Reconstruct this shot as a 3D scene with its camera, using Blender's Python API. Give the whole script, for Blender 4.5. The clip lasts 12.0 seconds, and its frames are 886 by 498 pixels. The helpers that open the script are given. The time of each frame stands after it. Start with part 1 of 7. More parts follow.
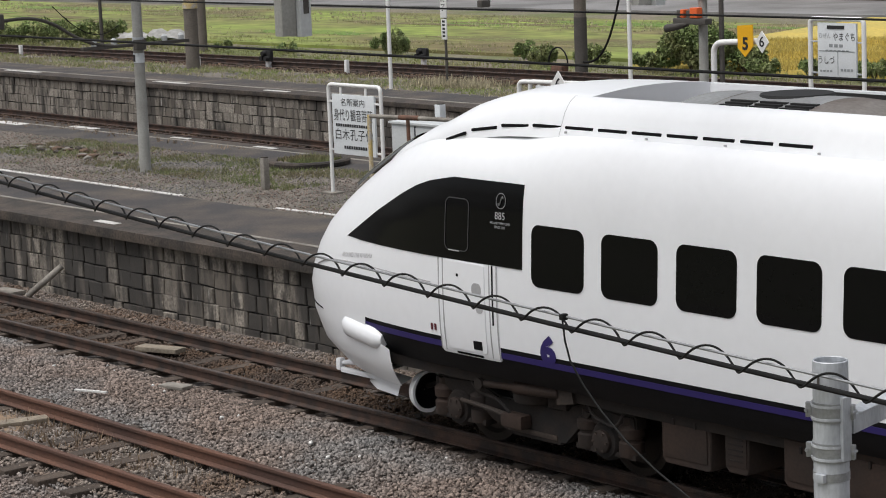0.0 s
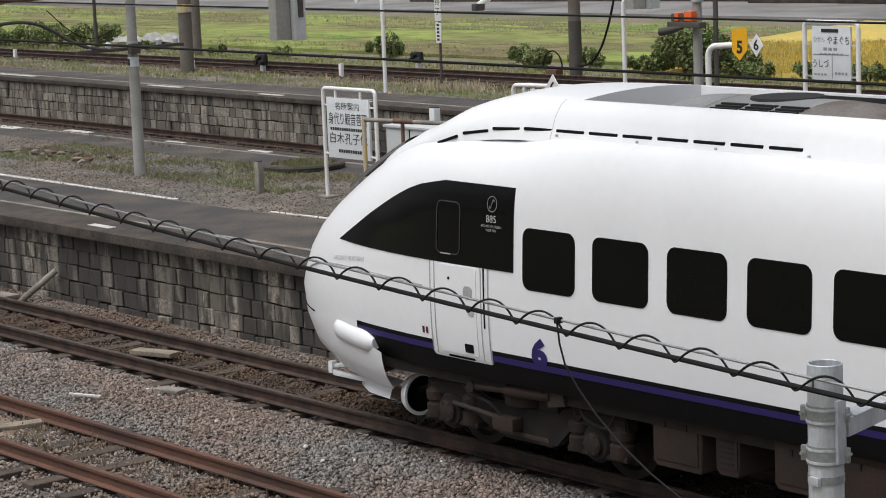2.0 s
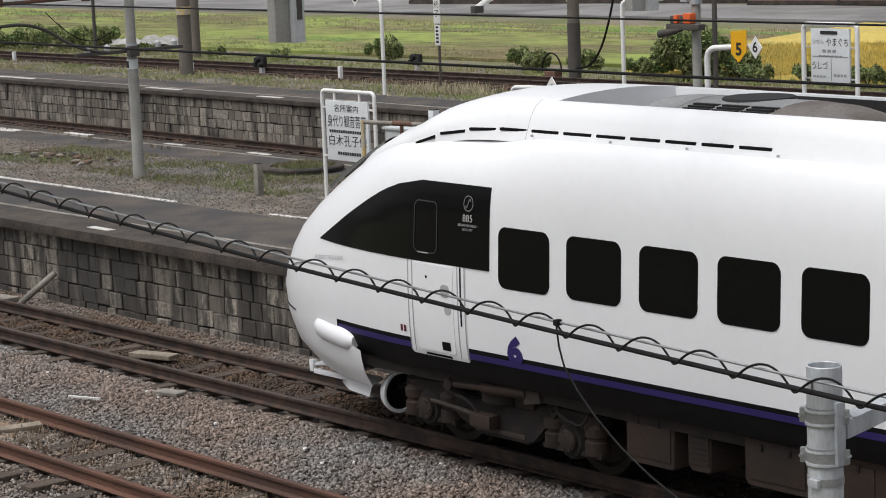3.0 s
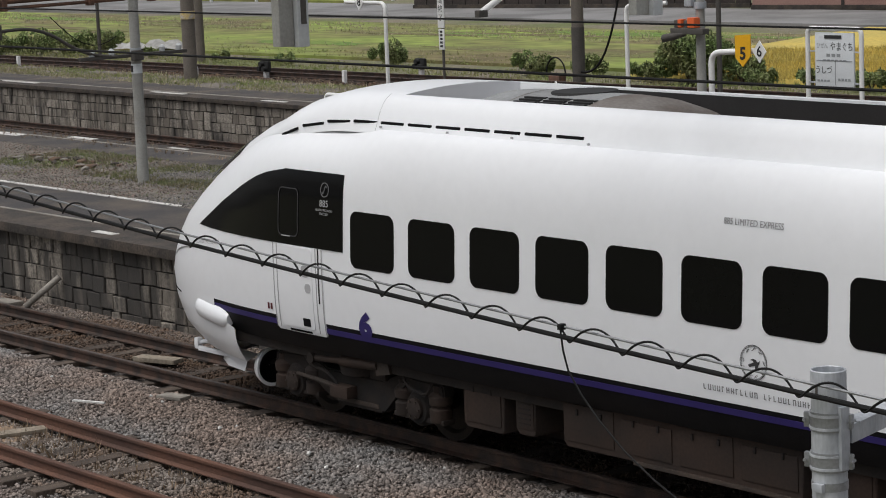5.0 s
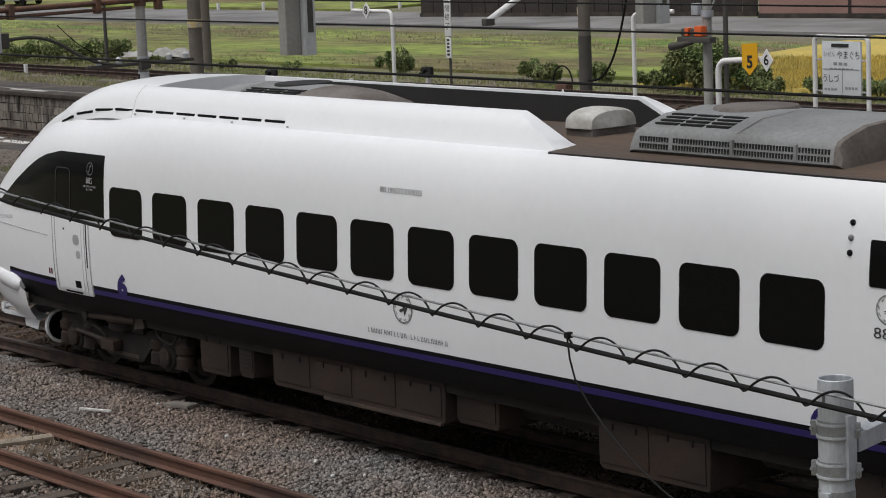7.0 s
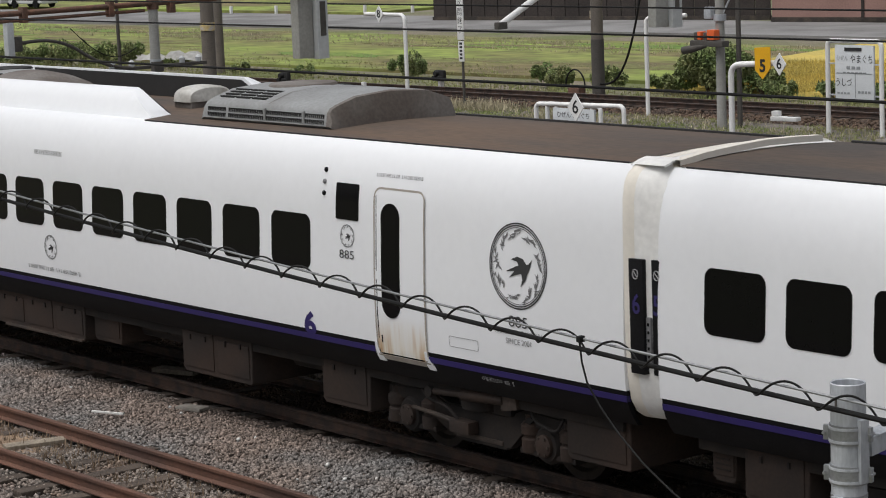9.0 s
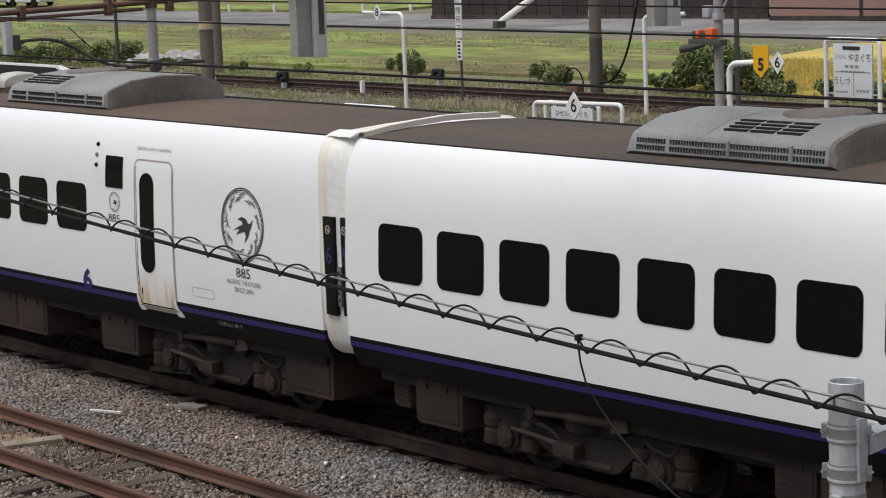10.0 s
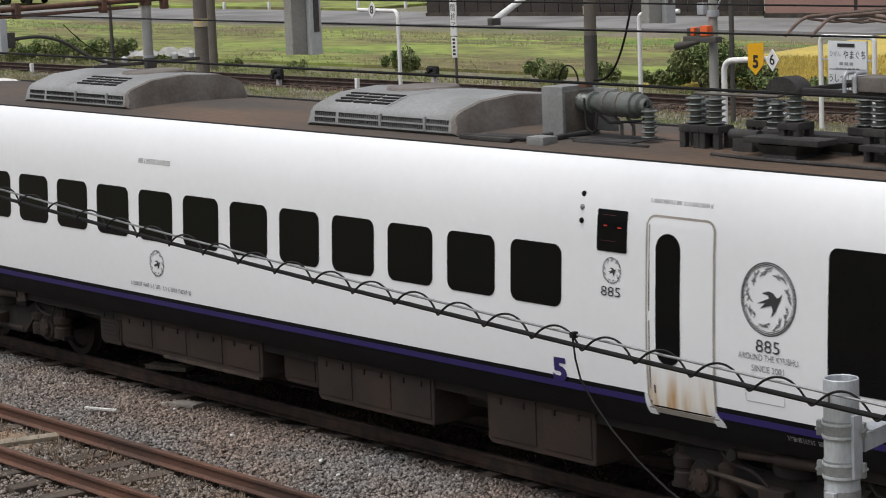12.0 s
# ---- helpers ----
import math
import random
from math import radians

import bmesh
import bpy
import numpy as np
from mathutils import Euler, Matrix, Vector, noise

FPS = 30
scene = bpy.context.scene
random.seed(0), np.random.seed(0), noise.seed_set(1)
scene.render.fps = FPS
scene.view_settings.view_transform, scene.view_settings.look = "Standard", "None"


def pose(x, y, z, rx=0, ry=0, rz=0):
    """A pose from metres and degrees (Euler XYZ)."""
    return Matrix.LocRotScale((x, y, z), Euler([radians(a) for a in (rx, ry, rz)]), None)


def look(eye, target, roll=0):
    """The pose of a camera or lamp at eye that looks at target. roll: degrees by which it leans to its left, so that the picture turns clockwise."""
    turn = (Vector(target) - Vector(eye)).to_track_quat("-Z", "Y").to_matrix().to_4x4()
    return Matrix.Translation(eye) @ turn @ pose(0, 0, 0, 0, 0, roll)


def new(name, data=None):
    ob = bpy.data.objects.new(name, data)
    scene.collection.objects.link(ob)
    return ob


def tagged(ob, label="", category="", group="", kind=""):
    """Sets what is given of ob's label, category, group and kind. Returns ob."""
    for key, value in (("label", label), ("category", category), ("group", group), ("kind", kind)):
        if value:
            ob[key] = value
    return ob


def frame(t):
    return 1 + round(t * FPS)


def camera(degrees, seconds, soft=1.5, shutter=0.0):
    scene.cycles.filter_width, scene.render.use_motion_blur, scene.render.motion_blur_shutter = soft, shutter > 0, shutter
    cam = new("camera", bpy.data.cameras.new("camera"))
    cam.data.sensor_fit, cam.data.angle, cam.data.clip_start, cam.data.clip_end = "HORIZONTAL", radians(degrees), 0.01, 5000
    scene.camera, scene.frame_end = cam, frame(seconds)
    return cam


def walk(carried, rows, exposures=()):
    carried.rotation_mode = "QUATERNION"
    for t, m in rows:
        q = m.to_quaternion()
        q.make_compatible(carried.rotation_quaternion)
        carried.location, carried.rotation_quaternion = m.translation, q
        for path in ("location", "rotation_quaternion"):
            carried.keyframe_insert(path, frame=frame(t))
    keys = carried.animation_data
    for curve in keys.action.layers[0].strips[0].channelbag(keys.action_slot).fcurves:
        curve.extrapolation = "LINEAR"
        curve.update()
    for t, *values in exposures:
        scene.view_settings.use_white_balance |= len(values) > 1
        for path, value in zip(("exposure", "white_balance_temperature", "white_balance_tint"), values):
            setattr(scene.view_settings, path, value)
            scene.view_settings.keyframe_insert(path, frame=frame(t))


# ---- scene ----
EYE = (0.0, -15.97, 5.83)
cam = camera(21.77, 12.0, soft=1.0, shutter=0.08)
walk(cam, [
    (0, pose(*EYE, 81.002, 2.232, 50.456)),
    (0.5, pose(*EYE, 81.016, 2.229, 50.409)),
    (1, pose(*EYE, 81.037, 2.243, 50.327)),
    (1.5, pose(*EYE, 81.059, 2.256, 50.323)),
    (2, pose(*EYE, 81.085, 2.261, 50.317)),
    (2.5, pose(*EYE, 81.107, 2.271, 50.314)),
    (3, pose(*EYE, 81.140, 2.294, 50.291)),
    (5, pose(*EYE, 81.250, 2.303, 50.393)),
    (5.5, pose(*EYE, 81.285, 2.293, 50.446)),
    (6, pose(*EYE, 81.336, 2.305, 50.415)),
    (6.5, pose(*EYE, 81.405, 2.317, 50.456)),
    (7, pose(*EYE, 81.464, 2.293, 50.566)),
    (9, pose(*EYE, 81.563, 2.247, 50.883)),
    (9.5, pose(*EYE, 81.542, 2.229, 50.872)),
    (10, pose(*EYE, 81.528, 2.245, 50.841)),
    (10.5, pose(*EYE, 81.525, 2.249, 50.799)),
    (11, pose(*EYE, 81.482, 2.240, 50.787)),
    (11.5, pose(*EYE, 81.459, 2.244, 50.759)),
    (12, pose(*EYE, 81.457, 2.257, 50.712)),
], exposures=[(0, -0.02), (3, -0.02), (5, -0.32), (6, -0.43), (7, -0.44), (9, -0.22), (10.5, -0.15), (12, -0.11)])

# ---- sky and sun: a bright overcast day ----
world = bpy.data.worlds.new("overcast_sky")
scene.world = world
world.use_nodes = True
SUN_ELEVATION, SUN_AZIMUTH = 68.0, 186.0
wn = world.node_tree
sky = wn.nodes.new("ShaderNodeTexSky")
sky.sky_type = "NISHITA"
sky.sun_disc = False
sky.sun_elevation = radians(SUN_ELEVATION)
sky.sun_rotation = radians(SUN_AZIMUTH)
sky.air_density, sky.dust_density, sky.ozone_density = 1.0, 4.0, 0.6
grey_cloud = wn.nodes.new("ShaderNodeHueSaturation")
grey_cloud.inputs["Saturation"].default_value = 0.32
wn.links.new(sky.outputs["Color"], grey_cloud.inputs["Color"])
wn.links.new(grey_cloud.outputs["Color"], wn.nodes["Background"].inputs["Color"])
wn.nodes["Background"].inputs["Strength"].default_value = 0.128
sun = new("sun", bpy.data.lights.new("sun", "SUN"))
sun.data.energy, sun.data.angle, sun.data.color = 2.35, radians(50), (1.0, 0.985, 0.965)
az = radians(SUN_AZIMUTH)
sun_way = Vector((math.sin(az) * math.cos(radians(SUN_ELEVATION)), math.cos(az) * math.cos(radians(SUN_ELEVATION)), math.sin(radians(SUN_ELEVATION))))
sun.matrix_world = look(sun_way * 60, (0, 0, 0))

# ---- materials ----
def material(name, colour, rough=0.6, metal=0.0, vary=0.25, scale=6.0, fine=60.0, bump=0.15, dist=0.01, second=None, patch=0.5, island=0.0, piece=0.0, stretch=(1, 1, 1), coat=0.0, spec=0.5):
    """A surface with two scales of colour noise, fine relief and, where asked, a second colour in patches."""
    m = bpy.data.materials.new(name)
    m.use_nodes = True
    t = m.node_tree
    bsdf = t.nodes["Principled BSDF"]
    add, link = t.nodes.new, t.links.new
    co = add("ShaderNodeTexCoord")
    mp = add("ShaderNodeMapping")
    mp.inputs["Scale"].default_value = stretch
    link(co.outputs["Object"], mp.inputs["Vector"])
    big = add("ShaderNodeTexNoise")
    big.inputs["Scale"].default_value, big.inputs["Detail"].default_value = scale, 4
    small = add("ShaderNodeTexNoise")
    small.inputs["Scale"].default_value, small.inputs["Detail"].default_value = fine, 3
    link(mp.outputs["Vector"], big.inputs["Vector"])
    link(mp.outputs["Vector"], small.inputs["Vector"])
    tone = add("ShaderNodeMix")
    tone.data_type = "RGBA"
    tone.inputs[6].default_value = (*colour, 1)
    tone.inputs[7].default_value = (*(second or [c * (1 - vary) for c in colour]), 1)
    ramp = add("ShaderNodeMapRange")
    ramp.inputs["From Min"].default_value, ramp.inputs["From Max"].default_value = patch - 0.12, patch + 0.12
    link(big.outputs["Fac"], ramp.inputs["Value"])
    link(ramp.outputs["Result"], tone.inputs[0])
    grain = add("ShaderNodeMapRange")
    grain.inputs["From Min"].default_value, grain.inputs["From Max"].default_value = 0.3, 0.7
    grain.inputs["To Min"].default_value, grain.inputs["To Max"].default_value = 1 - vary, 1 + vary * 0.6
    link(small.outputs["Fac"], grain.inputs["Value"])
    mul = add("ShaderNodeVectorMath")
    mul.operation = "SCALE"
    link(tone.outputs[2], mul.inputs[0])
    link(grain.outputs["Result"], mul.inputs["Scale"])
    out = mul.outputs["Vector"]
    for amount, node, socket in ((island, "ShaderNodeNewGeometry", "Random Per Island"), (piece, "ShaderNodeObjectInfo", "Random")):
        if amount:
            src, rng, mm = add(node), add("ShaderNodeMapRange"), add("ShaderNodeVectorMath")
            rng.inputs["To Min"].default_value, rng.inputs["To Max"].default_value = 1 - amount, 1 + amount * 0.7
            mm.operation = "SCALE"
            link(src.outputs[socket], rng.inputs["Value"])
            link(out, mm.inputs[0])
            link(rng.outputs["Result"], mm.inputs["Scale"])
            out = mm.outputs["Vector"]
    link(out, bsdf.inputs["Base Color"])
    bsdf.inputs["Roughness"].default_value = rough
    bsdf.inputs["Metallic"].default_value = metal
    bsdf.inputs["Coat Weight"].default_value = coat
    bsdf.inputs["Coat Roughness"].default_value = 0.12
    bsdf.inputs["Specular IOR Level"].default_value = spec
    if bump:
        b = add("ShaderNodeBump")
        b.inputs["Strength"].default_value, b.inputs["Distance"].default_value = bump, dist
        link(small.outputs["Fac"], b.inputs["Height"])
        link(b.outputs["Normal"], bsdf.inputs["Normal"])
    return m


M_WHITE = material("white_train_paint", (0.785, 0.797, 0.82), 0.42, 0, 0.015, 0.7, 9, 0, coat=0.35, second=(0.77, 0.782, 0.805))
M_GLASS = material("black_tinted_glass", (0.0045, 0.0045, 0.005), 0.12, 0, 0.1, 1, 10, 0, spec=0.11)
M_SCREEN = material("windscreen_glass", (0.012, 0.011, 0.016), 0.10, 0, 0.1, 1, 10, 0, spec=0.6)
M_BLACK = material("black_train_paint", (0.008, 0.008, 0.0095), 0.55, 0, 0.3, 3, 40, 0.05, spec=0.18)
M_SLOT = material("dark_slot", (0.008, 0.008, 0.009), 0.8, 0, 0.2, 5, 40, 0, spec=0.1)
M_PURPLE = material("blue_purple_stripe", (0.028, 0.019, 0.125), 0.4, 0, 0.1, 3, 30, 0)
M_ROOF = material("sooty_roof", (0.064, 0.052, 0.045), 0.75, 0, 0.25, 0.5, 14, 0.1, 0.004, second=(0.118, 0.075, 0.048), patch=0.51, stretch=(0.4, 2.0, 1))
M_ROOFEDGE = material("roof_edge_seal", (0.018, 0.017, 0.017), 0.7, 0, 0.2, 5, 40, 0.05)
M_GREYUNIT = material("weathered_grey_casing", (0.255, 0.262, 0.265), 0.6, 0, 0.15, 1.5, 25, 0.05, 0.003, second=(0.205, 0.207, 0.206))
M_GREYDARK = material("sooty_grey_casing", (0.175, 0.16, 0.148), 0.7, 0, 0.2, 2, 25, 0.05, 0.003, second=(0.115, 0.095, 0.082))
M_GRILLE = material("dark_grille", (0.012, 0.012, 0.012), 0.8, 0, 0.2, 8, 60, 0)
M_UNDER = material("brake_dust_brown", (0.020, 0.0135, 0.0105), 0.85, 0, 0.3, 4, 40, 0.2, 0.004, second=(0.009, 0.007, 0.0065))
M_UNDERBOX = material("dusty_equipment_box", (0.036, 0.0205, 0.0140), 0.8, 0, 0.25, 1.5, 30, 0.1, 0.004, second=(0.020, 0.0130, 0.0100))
M_UNDERPALE = material("rubbed_brown_lever", (0.062, 0.044, 0.034), 0.7, 0, 0.25, 3, 30, 0.1, 0.004, second=(0.034, 0.025, 0.020))
M_WHEEL = material("worn_wheel_steel", (0.030, 0.023, 0.019), 0.5, 0.6, 0.25, 6, 40, 0.1)
M_CREAM = material("cream_gangway_cover", (0.73, 0.69, 0.62), 0.7, 0, 0.04, 3, 20, 0.1)
M_GANGWAY = material("off_white_cover", (0.77, 0.765, 0.745), 0.65, 0, 0.08, 2, 15, 0.05)
M_VENT = material("dusty_pale_hood", (0.50, 0.495, 0.47), 0.6, 0, 0.15, 3, 20, 0.05, second=(0.36, 0.345, 0.315))
M_PANTO = material("worn_brown_pipe", (0.21, 0.15, 0.12), 0.7, 0, 0.2, 6, 40, 0.05, second=(0.14, 0.10, 0.085))
M_INK = material("dark_grey_decal", (0.035, 0.035, 0.037), 0.6, 0, 0.1, 5, 40, 0)
M_INKSOFT = material("grey_decal", (0.17, 0.17, 0.175), 0.6, 0, 0.1, 5, 40, 0)
M_SILVER = material("silver_decal", (0.42, 0.42, 0.43), 0.5, 0, 0.1, 5, 40, 0)
M_RED = material("red_decal", (0.10, 0.012, 0.02), 0.5, 0, 0.1, 5, 40, 0)
M_LINE = material("panel_joint", (0.36, 0.36, 0.365), 0.7, 0, 0.1, 5, 40, 0)
M_RUBBER = material("grey_seal", (0.36, 0.325, 0.285), 0.7, 0, 0.15, 4, 40, 0)
M_INSUL = material("grey_green_porcelain", (0.155, 0.172, 0.160), 0.35, 0, 0.2, 5, 40, 0, second=(0.095, 0.102, 0.096))
M_SOOT = material("sooty_roof_gear", (0.052, 0.048, 0.046), 0.8, 0, 0.3, 4, 40, 0.15, 0.004, second=(0.028, 0.026, 0.026))
M_LEDRED = bpy.data.materials.new("led_red")
M_LEDRED.use_nodes = True
M_LEDRED.node_tree.nodes["Principled BSDF"].inputs["Base Color"].default_value = (0.2, 0.01, 0.01, 1)
M_LEDRED.node_tree.nodes["Principled BSDF"].inputs["Emission Color"].default_value = (1, 0.05, 0.03, 1)
M_LEDRED.node_tree.nodes["Principled BSDF"].inputs["Emission Strength"].default_value = 0.25

M_GROUND = material("dry_earth_and_weeds", (0.20, 0.17, 0.13), 0.95, 0, 0.3, 0.25, 9, 0.5, 0.03, second=(0.13, 0.15, 0.055))
M_BALLAST = material("ballast_bed", (0.172, 0.151, 0.138), 0.95, 0, 0.4, 0.9, 22, 1.0, 0.05, second=(0.150, 0.115, 0.096))
M_STONE = material("crushed_stone", (0.220, 0.214, 0.208), 0.9, 0, 0.25, 0.5, 60, 0.2, 0.004, second=(0.226, 0.176, 0.148), patch=0.46, island=0.6)
M_RUSTSTONE = material("rusty_crushed_stone", (0.118, 0.074, 0.047), 0.95, 0, 0.25, 0.9, 60, 0.2, 0.004, second=(0.070, 0.050, 0.039), island=0.5)
M_DUSTSTONE = material("dusty_brown_stone", (0.245, 0.212, 0.185), 0.95, 0, 0.25, 0.9, 60, 0.2, 0.004, second=(0.175, 0.122, 0.090), patch=0.50, island=0.5)
M_DIRT = material("rust_brown_dirt", (0.15, 0.105, 0.074), 0.95, 0, 0.35, 1.2, 24, 0.8, 0.03, second=(0.075, 0.055, 0.042))
M_SAND = material("brown_sand", (0.27, 0.19, 0.125), 0.95, 0, 0.3, 2.5, 40, 0.6, 0.01, second=(0.185, 0.128, 0.085))
M_RAILRUST = material("red_rust_rail", (0.120, 0.056, 0.035), 0.85, 0.0, 0.25, 2.2, 60, 0.3, 0.004, second=(0.070, 0.037, 0.027), stretch=(0.3, 1, 1))
M_RAIL = material("brown_rail", (0.078, 0.046, 0.034), 0.7, 0.3, 0.25, 5, 60, 0.2, 0.004, second=(0.035, 0.026, 0.022))
M_RAILTOP = material("polished_rail_head", (0.13, 0.10, 0.085), 0.45, 0.6, 0.15, 5, 60, 0)
M_SLEEPER = material("old_timber_sleeper", (0.085, 0.064, 0.050), 0.95, 0, 0.35, 3, 30, 0.6, 0.01, piece=0.3, stretch=(4, 1, 1))
M_SLEEPERPALE = material("pale_sleeper", (0.26, 0.22, 0.17), 0.95, 0, 0.3, 3, 30, 0.5, 0.01, piece=0.3)
M_ASPHALT = material("old_platform_asphalt", (0.050, 0.046, 0.046), 0.92, 0, 0.45, 1.1, 34, 0.6, 0.008, second=(0.108, 0.088, 0.072), patch=0.54)
M_GRAVELPLAT = material("gravelly_platform_soil", (0.19, 0.168, 0.142), 0.95, 0, 0.35, 1.2, 26, 0.8, 0.02, second=(0.105, 0.094, 0.08))
M_CONCRETE = material("stained_concrete", (0.074, 0.058, 0.046), 0.9, 0, 0.4, 2.2, 24, 0.6, 0.014, second=(0.036, 0.031, 0.027))
M_PALEEDGE = material("worn_pale_edge", (0.27, 0.25, 0.22), 0.9, 0, 0.2, 3, 30, 0.2, second=(0.17, 0.155, 0.135))


def wall_stone(name, pale, damp):
    """Weathered block: warm grey stone, black runs of damp down the wall and thin pale lime runs."""
    m = bpy.data.materials.new(name)
    m.use_nodes = True
    t = m.node_tree
    bsdf, add, link = t.nodes["Principled BSDF"], t.nodes.new, t.links.new
    geo, info = add("ShaderNodeNewGeometry"), add("ShaderNodeObjectInfo")

    def field(stretch, scale, detail, lo, hi):
        mp, nz, rg = add("ShaderNodeMapping"), add("ShaderNodeTexNoise"), add("ShaderNodeMapRange")
        mp.inputs["Scale"].default_value = stretch
        nz.inputs["Scale"].default_value, nz.inputs["Detail"].default_value = scale, detail
        rg.inputs["From Min"].default_value, rg.inputs["From Max"].default_value = lo, hi
        link(geo.outputs["Position"], mp.inputs["Vector"])
        link(mp.outputs["Vector"], nz.inputs["Vector"])
        link(nz.outputs["Fac"], rg.inputs["Value"])
        return nz, rg.outputs["Result"]

    def mix(fac, a, b):
        n = add("ShaderNodeMix")
        n.data_type = "RGBA"
        link(fac, n.inputs[0])
        for k, c in ((6, a), (7, b)):
            if isinstance(c, tuple):
                n.inputs[k].default_value = (*c, 1)
            else:
                link(c, n.inputs[k])
        return n.outputs[2]

    own = add("ShaderNodeMapRange")
    own.inputs["From Min"].default_value, own.inputs["From Max"].default_value = 0.0, 1.0
    link(info.outputs["Random"], own.inputs["Value"])
    colour = mix(own.outputs["Result"], (0.120, 0.104, 0.086), pale)
    grit, spots = field((1, 1, 1), 26, 3, 0.30, 0.72)
    colour = mix(spots, colour, (0.135, 0.118, 0.100))
    colour = mix(field((1, 1, 0.16), 1.25, 5, damp, damp + 0.09)[1], colour, (0.046, 0.042, 0.038))
    colour = mix(field((1, 1, 0.5), 3.4, 4, damp + 0.035, damp + 0.145)[1], colour, (0.050, 0.045, 0.040))
    colour = mix(field((1, 1, 0.14), 7.0, 4, 0.50, 0.66)[1], colour, (0.060, 0.053, 0.046))
    colour = mix(field((1, 1, 0.10), 9.0, 3, 0.685, 0.73)[1], colour, (0.42, 0.41, 0.38))
    link(colour, bsdf.inputs["Base Color"])
    bsdf.inputs["Roughness"].default_value = 0.92
    b = add("ShaderNodeBump")
    b.inputs["Strength"].default_value, b.inputs["Distance"].default_value = 0.7, 0.014
    link(grit.outputs["Fac"], b.inputs["Height"])
    link(b.outputs["Normal"], bsdf.inputs["Normal"])
    return m


def rusted_door():
    """White door paint with rust running down from the foot of the window to the sill."""
    m = bpy.data.materials.new("white_door_rusted_foot")
    m.use_nodes = True
    t = m.node_tree
    bsdf, add, link = t.nodes["Principled BSDF"], t.nodes.new, t.links.new
    co, sep, mp, nz = add("ShaderNodeTexCoord"), add("ShaderNodeSeparateXYZ"), add("ShaderNodeMapping"), add("ShaderNodeTexNoise")
    link(co.outputs["Object"], sep.inputs["Vector"])
    link(co.outputs["Object"], mp.inputs["Vector"])
    mp.inputs["Scale"].default_value = (1, 1, 0.09)
    nz.inputs["Scale"].default_value, nz.inputs["Detail"].default_value = 7.5, 3
    link(mp.outputs["Vector"], nz.inputs["Vector"])
    last = None
    for colour, z_lo, z_hi, lo, hi in (((0.70, 0.66, 0.58), 1.25, 1.62, 0.28, 0.46), ((0.47, 0.29, 0.14), 1.30, 1.56, 0.47, 0.62)):
        run, cut, both, mx = add("ShaderNodeMapRange"), add("ShaderNodeMapRange"), add("ShaderNodeMath"), add("ShaderNodeMix")
        run.inputs["From Min"].default_value, run.inputs["From Max"].default_value = z_hi, z_lo
        cut.inputs["From Min"].default_value, cut.inputs["From Max"].default_value = lo, hi
        link(sep.outputs["Z"], run.inputs["Value"])
        link(nz.outputs["Fac"], cut.inputs["Value"])
        both.operation = "MULTIPLY"
        link(run.outputs["Result"], both.inputs[0])
        link(cut.outputs["Result"], both.inputs[1])
        mx.data_type = "RGBA"
        link(both.outputs["Value"], mx.inputs[0])
        if last is None:
            mx.inputs[6].default_value = (0.785, 0.797, 0.82, 1)
        else:
            link(last, mx.inputs[6])
        mx.inputs[7].default_value = (*colour, 1)
        last = mx.outputs[2]
    link(last, bsdf.inputs["Base Color"])
    bsdf.inputs["Roughness"].default_value = 0.42
    bsdf.inputs["Coat Weight"].default_value = 0.3
    return m


M_BLOCK = wall_stone("damp_stone_block", (0.430, 0.385, 0.325), 0.465)
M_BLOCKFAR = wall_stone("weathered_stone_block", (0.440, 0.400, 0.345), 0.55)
M_DOOR = rusted_door()
M_MORTAR = material("dark_joint", (0.028, 0.026, 0.024), 0.95, 0, 0.3, 3, 30, 0.4, 0.01)
M_PAINTLINE = material("worn_white_line", (0.60, 0.59, 0.57), 0.85, 0, 0.2, 3, 30, 0.1, second=(0.36, 0.34, 0.31), patch=0.6)
M_WHITEPOST = material("white_painted_steel", (0.78, 0.78, 0.77), 0.45, 0, 0.06, 5, 40, 0.03)
M_BOARD = material("white_sign_board", (0.66, 0.69, 0.71), 0.5, 0, 0.06, 3, 30, 0)
M_SIGNINK = material("black_sign_ink", (0.02, 0.02, 0.022), 0.6, 0, 0.1, 5, 40, 0)
M_SIGNGREY = material("faded_sign_ink", (0.28, 0.30, 0.31), 0.6, 0, 0.1, 5, 40, 0)
M_GALV = material("galvanised_steel", (0.49, 0.51, 0.54), 0.5, 0.15, 0.14, 7, 60, 0.08, 0.003, second=(0.36, 0.38, 0.41), stretch=(1, 1, 0.35))
M_POLE = material("grey_concrete_pole", (0.36, 0.36, 0.34), 0.85, 0, 0.12, 2, 40, 0.1, 0.004, second=(0.28, 0.275, 0.255))
M_POLEDARK = material("dark_pole", (0.085, 0.078, 0.070), 0.85, 0, 0.2, 2, 30, 0.1)
M_POLEBROWN = material("brown_grey_pole", (0.155, 0.135, 0.115), 0.85, 0, 0.2, 2, 30, 0.1)
M_WIRE = material("black_cable", (0.010, 0.010, 0.010), 0.6, 0, 0.1, 5, 40, 0, spec=0.2)
M_STRAND = material("steel_strand", (0.30, 0.31, 0.32), 0.45, 0.5, 0.15, 8, 60, 0)
M_RUSTY = material("rusty_painted_steel", (0.17, 0.085, 0.055), 0.85, 0, 0.3, 6, 40, 0.2, 0.004, second=(0.105, 0.062, 0.045))
M_YELLOW = material("yellow_plate", (0.80, 0.42, 0.01), 0.5, 0, 0.05, 5, 40, 0)
